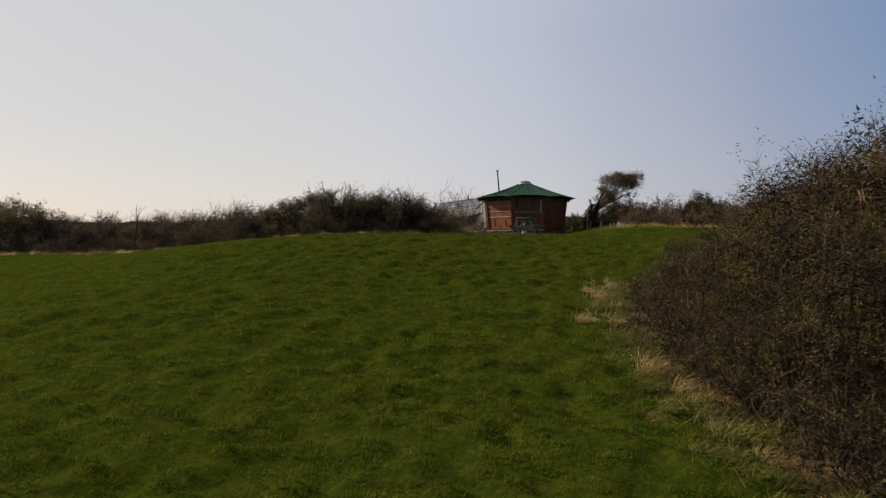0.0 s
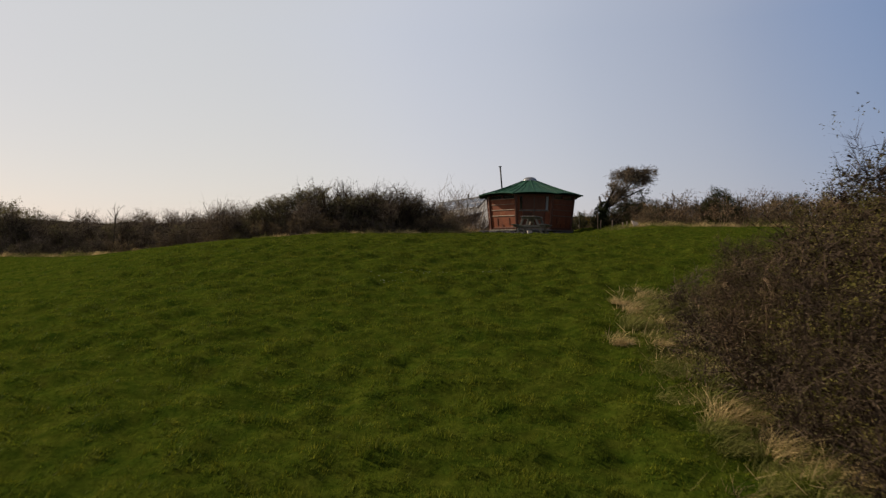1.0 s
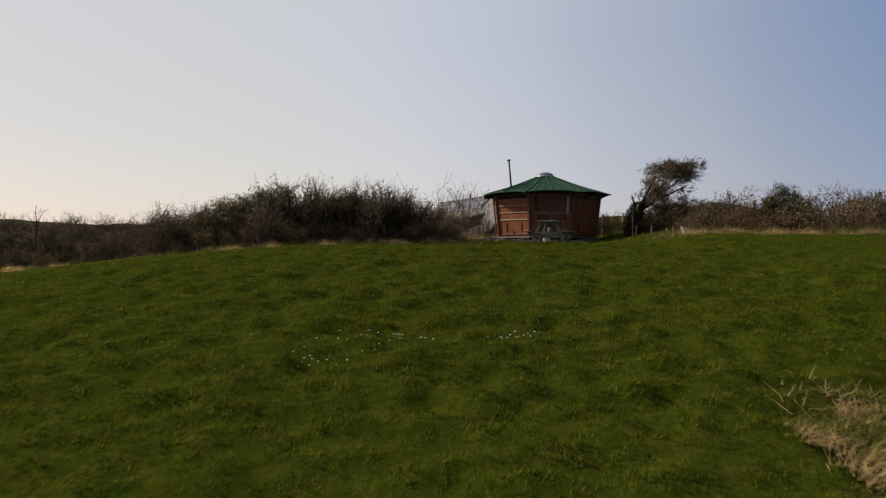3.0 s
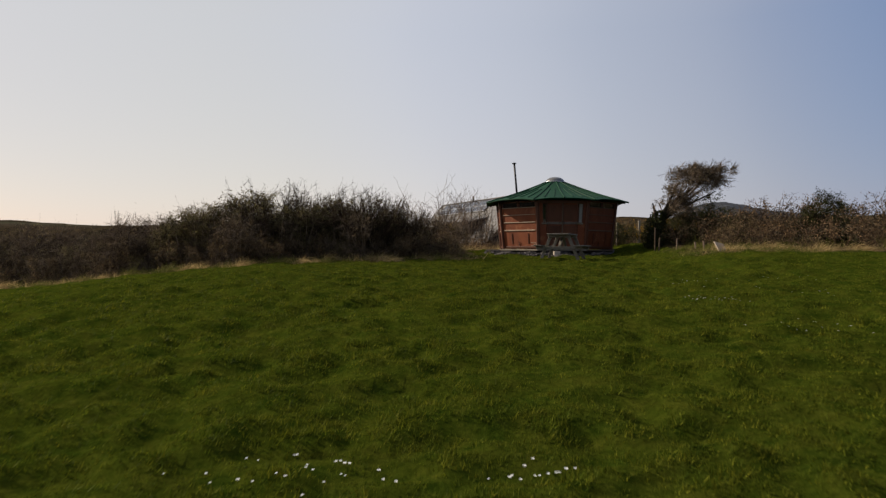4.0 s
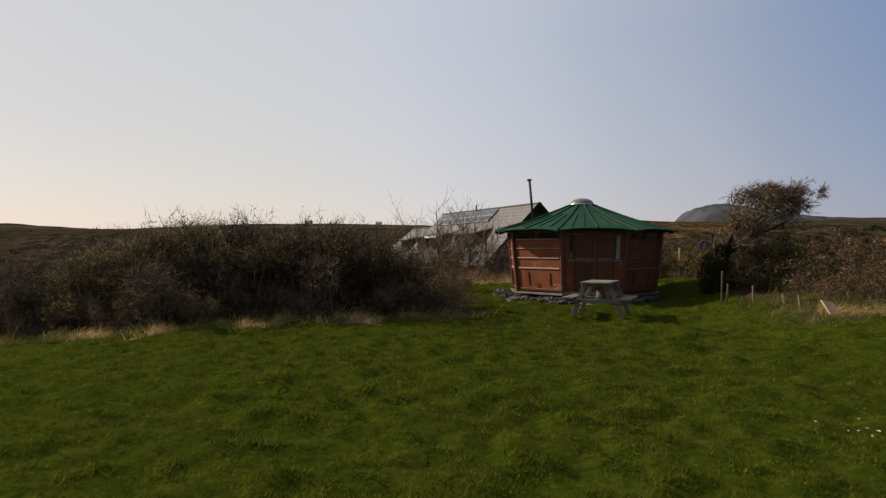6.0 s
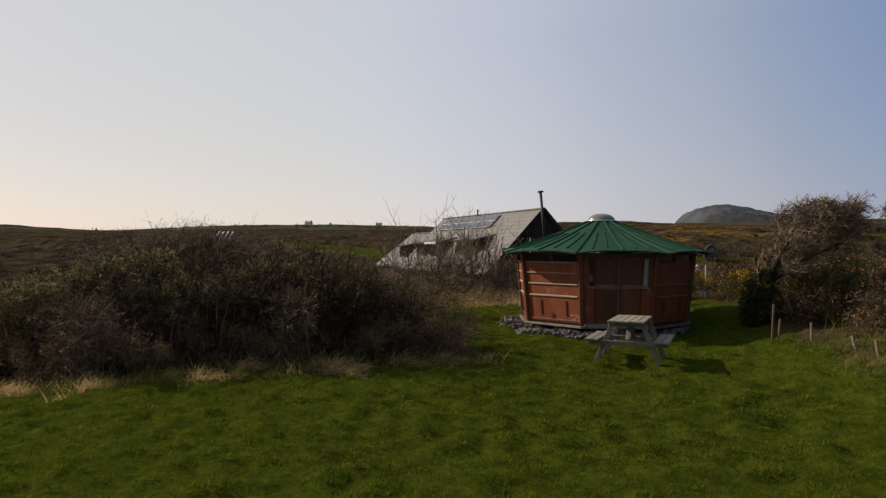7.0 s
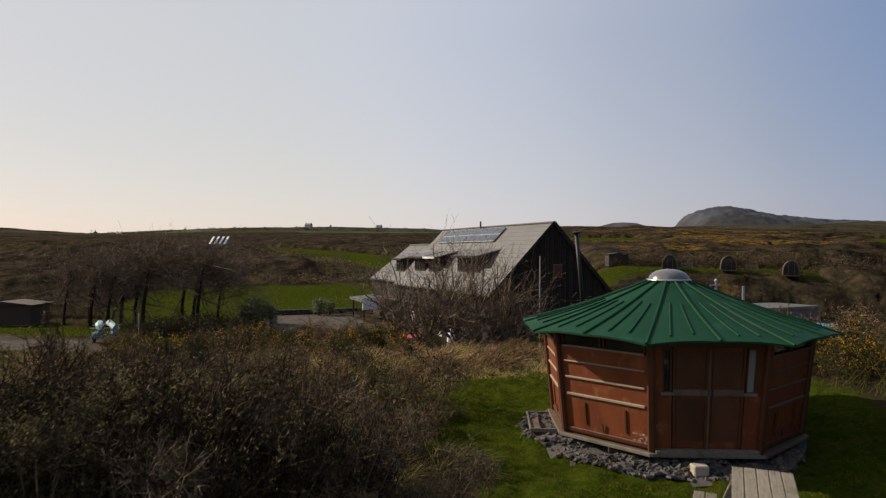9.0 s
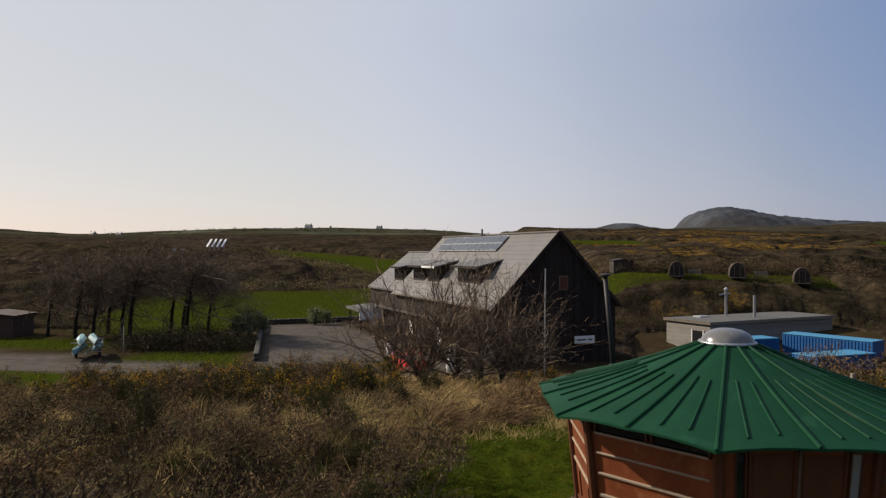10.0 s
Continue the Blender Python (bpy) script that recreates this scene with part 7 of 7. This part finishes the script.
def make_bench(x, y, rz):
    o = thing("bench", pose(x, y, h1(x, y), 0, 0, rz), "pale wooden garden bench on the camping lawn", "bench", "lawn benches")
    for i in range(3):
        part("slat", Build().box(pose(0, -0.15 + i * 0.16, 0.45), 1.7, 0.13, 0.04, 0.005), M["grey_wood"], o)
        part("back_slat", Build().box(pose(0, 0.3 + 0.03 * i, 0.62 + i * 0.16), 1.7, 0.04, 0.12, 0.005), M["grey_wood"], o)
    for sx in (-0.75, 0.75):
        part("leg", Build().box(pose(sx, 0.28, 0.5), 0.08, 0.08, 1.0, 0.01), M["grey_wood"], o)
        part("leg", Build().box(pose(sx, -0.2, 0.22), 0.08, 0.08, 0.44, 0.01), M["grey_wood"], o)


for x, y, rz in ((25.0, 88.2, -12), (33.8, 87.0, -5)):
    make_bench(x, y, rz)


def make_flat():
    """Flat-roofed timber workshop."""
    a = Vector((19.1, 62.1, 0))
    u = (Vector((36.8, 73.1, 0)) - a).normalized()
    w = Vector((-u.y, u.x, 0))
    o = thing("workshop", pose(0, 0, 0), "low flat-roofed timber-clad workshop with steel flues", "building")
    L, D, z0, z1 = 20.7, 6.2, -6.2, -2.5

    def P(s, d, z):
        return a + u * s + w * d + Vector((0, 0, z))

    def plate(s0, s1, d0, d1, za, zb):
        return Build().hexa([P(s0, d0, za), P(s1, d0, za), P(s1, d1, za), P(s0, d1, za), P(s0, d0, zb), P(s1, d0, zb), P(s1, d1, zb), P(s0, d1, zb)])

    part("wall", plate(0.15, L - 0.15, 0.15, D - 0.15, z0, z1), M["dark_clad"], o)
    for i in range(14):
        za = z0 + 0.6 + i * 0.22
        part("clad_board", plate(0.08, 0.15, 0.1, D - 0.1, za, za + 0.205), M["grey_clad"], o)
    for i in range(14):
        za = z0 + 0.6 + i * 0.22
        part("clad_board", plate(0.1, L - 0.1, 0.06, 0.13, za, za + 0.205), M["grey_clad"], o)
    part("roof", plate(-0.15, L + 0.15, -0.15, D + 0.15, z1, z1 + 0.22), M["felt"], o)
    for s0, s1, d0, d1 in ((-0.17, L + 0.17, -0.19, -0.15), (-0.19, -0.15, -0.15, D + 0.15)):
        part("fascia", plate(s0, s1, d0, d1, z1 - 0.05, z1 + 0.26), M["grey_wood"], o)
    win = part("window", plate(0.03, 0.1, 1.0, 2.4, -4.6, -3.3), M["glass"], o)
    part("window_frame", plate(0.0, 0.07, 0.9, 1.0, -4.7, -3.2), M["white_paint"], win)
    part("window_frame", plate(0.0, 0.07, 2.4, 2.5, -4.7, -3.2), M["white_paint"], win)
    for s, d, h in ((8.6, 5.2, 3.1), (9.8, 2.3, 2.6)):
        q = P(s, d, z1 + 0.1)
        fl = part("flue", Build().tube([q, q + Vector((0, 0, h))], 0.16, 12), M["steel"], o, "shiny steel flue")
        if h > 3:
            part("cowl", Build().beam(q + Vector((-0.75, 0, h - 0.55)), q + Vector((0.5, 0, h - 0.4)), 0.16, 0.16), M["steel"], fl)
            part("cap", Build().lathe(Matrix.Translation(q + Vector((0, 0, h))), [(0.26, 0), (0.27, 0.08), (0.1, 0.3), (0.01, 0.34)], 12), M["steel"], fl)
    part("skylight", plate(3.6, 5.0, 4.5, 5.6, z1 + 0.2, z1 + 0.36), M["alu"], o)


make_flat()


def make_container(x, y, z, rz, l, w, h, label, open_top=False):
    o = thing("container", pose(x, y, z, 0, 0, rz), label, "container", "blue containers")
    part("shell", Build().box(pose(0, 0, h / 2), l - 0.1, w - 0.1, h - 0.05, 0.02), M["blue"], o)
    part("roof", Build().box(pose(0, 0, h - 0.02), l, w, 0.1, 0.02), M["blue_pale"], o, "pale blue roof sheet")
    n = int(l / 0.3)
    for i in range(n):
        for sy in (-1, 1):
            part("rib", Build().box(pose(-l / 2 + 0.2 + i * (l - 0.3) / n, sy * (w / 2 - 0.03), h / 2), 0.14, 0.06, h - 0.25, 0.015), M["blue"], o)
    for sx in (-1, 1):
        for sy in (-1, 1):
            part("corner_post", Build().box(pose(sx * (l / 2 - 0.06), sy * (w / 2 - 0.06), h / 2), 0.14, 0.14, h, 0.02), M["blue"], o)


make_container(28.8, 57.0, h1(28.8, 57.0) - 0.05, -50, 8.2, 2.4, 2.55, "blue corrugated shipping container in the yard")
make_container(26.0, 50.6, h1(26.0, 50.6) - 0.3, 25, 7.0, 2.5, 2.0, "blue shipping container with a pale roof")
make_container(22.8, 59.0, h1(22.8, 59.0) - 0.05, 22, 3.0, 2.3, 2.5, "short dark blue shipping container against the workshop")

# sign on the gable and tall pole before it
sg = part("sign_board", Build().box(Matrix.Translation(hp(0.05, 2.4, -2.1)) @ HPERP.to_track_quat("X", "Z").to_matrix().to_4x4(), 1.9, 0.05, 0.6, 0.01), M["white_paint"])
tagged(sg, "white rectangular sign board on the dark gable", "sign")
for i, (dx, wd) in enumerate(((-0.35, 0.9), (0.5, 0.45))):
    part("text_bar", Build().box(Matrix.Translation(hp(0.015, 2.4 + dx, -2.1)) @ HPERP.to_track_quat("X", "Z").to_matrix().to_4x4(), wd, 0.012, 0.12, 0.0), M["felt"], sg)
stand("pole", lambda b: b.tube([(0, 0, -0.3), (0, 0, 4.0), (0.02, 0, 7.5)], [0.07, 0.06, 0.045], 10), 0.12, 37.6, 0, "tall pale grey metal pole before the house", "pole", mat="steel")
stand("lamp_post", lambda b: b.tube([(0, 0, -0.3), (0, 0, 2.2)], 0.045, 8), -35.4, 46.2, 0, "short pale wooden post beside the drive", "post", mat="larch")


def make_car(x, y, rz):
    o = thing("red_car", pose(x, y, h1(x, y), 0, 0, rz), "small red hatchback parked in the yard", "car")
    prof = [(-1.9, 0.35), (-1.95, 0.7), (-1.75, 0.95), (-1.45, 1.4), (-0.9, 1.5), (0.2, 1.48), (0.95, 1.0), (1.75, 0.85), (1.95, 0.6), (1.9, 0.32)]
    n = len(prof)
    b = Build().add([(yy * (0.86 if pz > 1.2 else 1), px, pz) for yy in (-0.82, 0.82) for px, pz in prof], [tuple(range(n)), tuple(range(n, 2 * n))[::-1]] + [(i, (i + 1) % n, n + (i + 1) % n, n + i) for i in range(n)])
    part("body", b, M["red"], o)
    part("rear_window", Build().beam((-0.6, -1.66, 1.18), (0.6, -1.66, 1.18), 0.06, 0.36, 0.01, (0, 0.55, 1)), M["glass"], o)
    for sx in (-1, 1):
        part("side_window", Build().box(pose(sx * 0.77, -0.45, 1.2), 0.06, 1.7, 0.34, 0.02), M["glass"], o)
        part("tail_light", Build().box(pose(sx * 0.68, -1.9, 0.85), 0.2, 0.1, 0.22, 0.02), M["red"], o)
        for yy in (-1.2, 1.25):
            wh = part("wheel", Build().lathe(pose(sx * 0.74, yy, 0.31, 0, 90, 0), [(0.2, -0.1), (0.31, -0.09), (0.31, 0.09), (0.2, 0.1), (0.02, 0.1)], 18), M["rubber"], o)


make_car(-9.7, 38.6, 25)
stand("white_boat", lambda b: b.tube([(0, 0, 0), (0.03, 0, 0.5), (0.05, 0, 1.3), (0.03, 0, 2.0), (0, 0, 2.3)], [0.08, 0.26, 0.3, 0.2, 0.03], 12), -6.6, 36.6, 0, "white kayak standing on end in the yard", "kayak", mat="white_paint", lean=(4, 6))
stand("white_boat", lambda b: b.tube([(0, 0, 0), (0.03, 0, 0.5), (0.05, 0, 1.3), (0.03, 0, 1.8), (0, 0, 2.1)], [0.08, 0.24, 0.28, 0.2, 0.03], 12), -11.2, 40.5, 0, "white kayak standing on end in the yard", "kayak", mat="white_paint", lean=(4, -6))


def make_trailer(x, y, rz):
    o = thing("boat_trailer", pose(x, y, h1(x, y), 0, 0, rz), "boat trailer parked on the grass beside the drive", "trailer")
    part("frame", Build().beam((0, -2.6, 0.55), (0, 2.2, 0.55), 0.1, 0.1), M["steel"], o)
    for yy in (-1.3, 1.3):
        part("cross_bar", Build().beam((-1.1, yy, 0.62), (1.1, yy, 0.62), 0.08, 0.08), M["steel"], o)
        part("cross_bar", Build().beam((-1.1, yy, 1.35), (1.1, yy, 1.35), 0.08, 0.08), M["steel"], o)
        for sx in (-1, 1):
            part("upright", Build().beam((sx * 0.5, yy, 0.55), (sx * 0.5, yy, 1.7), 0.07, 0.07, 0.005, (0, 1, 0)), M["steel"], o)
    for sx in (-1, 1):
        part("wheel", Build().lathe(pose(sx * 0.85, 0, 0.32, 0, 90, 0), [(0.15, -0.1), (0.32, -0.09), (0.32, 0.09), (0.15, 0.1), (0.02, 0.1)], 16), M["rubber"], o)
    part("jockey_wheel", Build().lathe(pose(0, -2.5, 0.16, 0, 90, 0), [(0.05, -0.05), (0.16, -0.04), (0.16, 0.04), (0.05, 0.05)], 12), M["rubber"], o)


def make_canoe(x, y, z, rz, roll_, mat):
    o = thing("canoe", pose(x, y, z, 0, roll_, rz), "pale canoe lying on the trailer", "canoe", "canoes")
    st = np.linspace(-1, 1, 13)
    b = Build()
    pts = []
    for t in st:
        hw = 0.34 * (1 - abs(t) ** 2.2) + 0.015
        sh = 0.1 * abs(t) ** 3
        pts += [(-hw, t * 2.4, 0.42 + sh), (-hw * 0.85, t * 2.4, 0.12 + sh), (0, t * 2.4, 0.0 + sh), (hw * 0.85, t * 2.4, 0.12 + sh), (hw, t * 2.4, 0.42 + sh)]
    fs = [(i * 5 + k, i * 5 + k + 1, (i + 1) * 5 + k + 1, (i + 1) * 5 + k) for i in range(12) for k in range(4)]
    b.add(pts, fs)
    part("hull", b, mat, o)
    for sx in (-1, 1):
        part("gunwale", Build().tube([pts[i * 5 + (0 if sx < 0 else 4)] for i in range(13)], 0.03, 6), M["grey_wood"], o)
    for t in (-1.1, 1.1):
        part("seat", Build().box(pose(0, t, 0.34), 0.62, 0.25, 0.03, 0.005), M["larch"], o)


TX, TY = -36.4, 42.6
make_trailer(TX, TY, 27)
tz = h1(TX, TY)
for i, (dx, dy, z, rr) in enumerate(((-0.5, -0.4, 0.68, 168), (0.4, 0.4, 0.68, 25), (-0.5, -0.3, 1.4, 160), (0.4, 0.35, 1.4, 205))):
    make_canoe(TX + dx, TY + dy, tz + z + (0.4 if 90 < rr < 270 else 0), 20 + i * 5, rr, M["canoe"])

# dark shed, low wall and hedge by the yard
sh_ = box_house("shed", -54.4, 55.8, 8, 5.6, 4.0, 2.5, "shed_wood", "shed_wood", "dark red-brown low timber shed beside the drive", 0.35, cat="shed")
for i, (x0, y0, x1, y1) in enumerate(((-22.2, 42.0, -30.9, 69.0), (-30.7, 69.9, -19.0, 76.4))):
    ln = math.hypot(x1 - x0, y1 - y0)
    w_ = thing("stone_wall", pose(0, 0, 0), "low dark stone wall edging the parking yard", "wall", "yard walls")
    k = int(ln / 0.6)
    for j in range(k):
        for r in range(2):
            f = (j + 0.5 + 0.25 * r) / k
            x, y = x0 + (x1 - x0) * f, y0 + (y1 - y0) * f
            part("stone", Build().box(pose(x, y, h1(x, y) + 0.15 + r * 0.32, 0, 0, math.degrees(math.atan2(y1 - y0, x1 - x0))), ln / k - 0.03, 0.42, 0.31, 0.05), M["wall_stone"], w_)


def make_cordyline(x, y, s, seed):
    rng = np.random.default_rng(seed)
    o = thing("cordyline", pose(x, y, h1(x, y), 0, 0, 0) @ Matrix.Diagonal((s, s, s, 1)), "spiky evergreen cabbage palm beside the parking yard", "plant", "cordylines")
    part("trunk", Build().tube([(0, 0, -0.1), (0.03, 0, 0.7), (0.05, 0, 1.4)], [0.14, 0.11, 0.1], 8), M["bark"], o)
    n = 260
    base = np.stack([rng.normal(size=n) * 0.35, rng.normal(size=n) * 0.35, rng.uniform(0.5, 1.8, n)], 1)
    d = unit(rng.normal(size=(n, 3)) + np.array([0, 0, 0.35]))
    p, w = grow(rng, base, d, rng.uniform(0.5, 0.9, n), np.full(n, 0.05), 4, 0.08, np.array([0, 0, -0.16]), 0.15)
    v, f = strands(p, w, rng, True)
    part("foliage", mesh_np("cordyline_foliage", v, f, M["palm_leaf"]), None, o)


for i, (x, y, s) in enumerate(((-28.6, 58.0, 1.45), (-29.4, 56.8, 1.1), (-27.8, 59.6, 1.1), (-25.0, 70.6, 1.1), (-23.8, 71.4, 0.9))):
    make_cordyline(x, y, s, 90 + i)


def make_array(x, y, z, rz, n, label, sheet="panel_painted_sky"):
    o = thing("solar_array", pose(x, y, z, 0, 0, rz), label, "solar panels", "ground solar arrays")
    for i in range(n):
        pn = part("solar_panel", Build().box(pose((i - (n - 1) / 2) * 1.6, 0, 1.6, 48, 0, -28), 0.8, 3.6, 0.08, 0.01), M["alu"], o, "tilted solar panel on a steel stand")
        part("cell_sheet", Build().box(pose((i - (n - 1) / 2) * 1.6, -0.03, 1.645, 48, 0, -28), 0.75, 3.5, 0.012), M[sheet], pn)
        for yy in (-1.2, 1.2):
            part("stand", Build().beam(((i - (n - 1) / 2) * 1.6, yy * 0.7, -0.8), ((i - (n - 1) / 2) * 1.6, yy * 0.7, 1.55 + yy * 0.6), 0.1, 0.1, 0.01, (0, 1, 0)), M["steel"], o)


# near-white cell sheet: the glare of the sky is painted into its colour
M["panel_painted_sky"] = surface("panel_painted_sky", (0.72, 0.72, 0.74), (0.8, 0.8, 0.82), 1, 0.3, 0.0, spec=1.0)
make_array(-97.0, 215.0, h1(-97.0, 215.0) + 2.2, 12, 4, "tilted row of solar panels on the slope")
make_array(-77.0, 143.0, h1(-77.0, 143.0) - 0.4, 22, 2, "smaller tilted row of solar panels on the slope", "solar")
stand("mast", lambda b: b.tube([(0, 0, -1), (0, 0, 14)], [0.3, 0.12], 6), 620, 1010, 0, "thin far mast on the skyline", "mast", mat="steel")
box_house("hut", 16.2, 95.8, 5, 3.0, 2.6, 1.9, "pod_wood", "pod_wood", "dark low hut beside the camping lawn", 0.3, cat="hut")
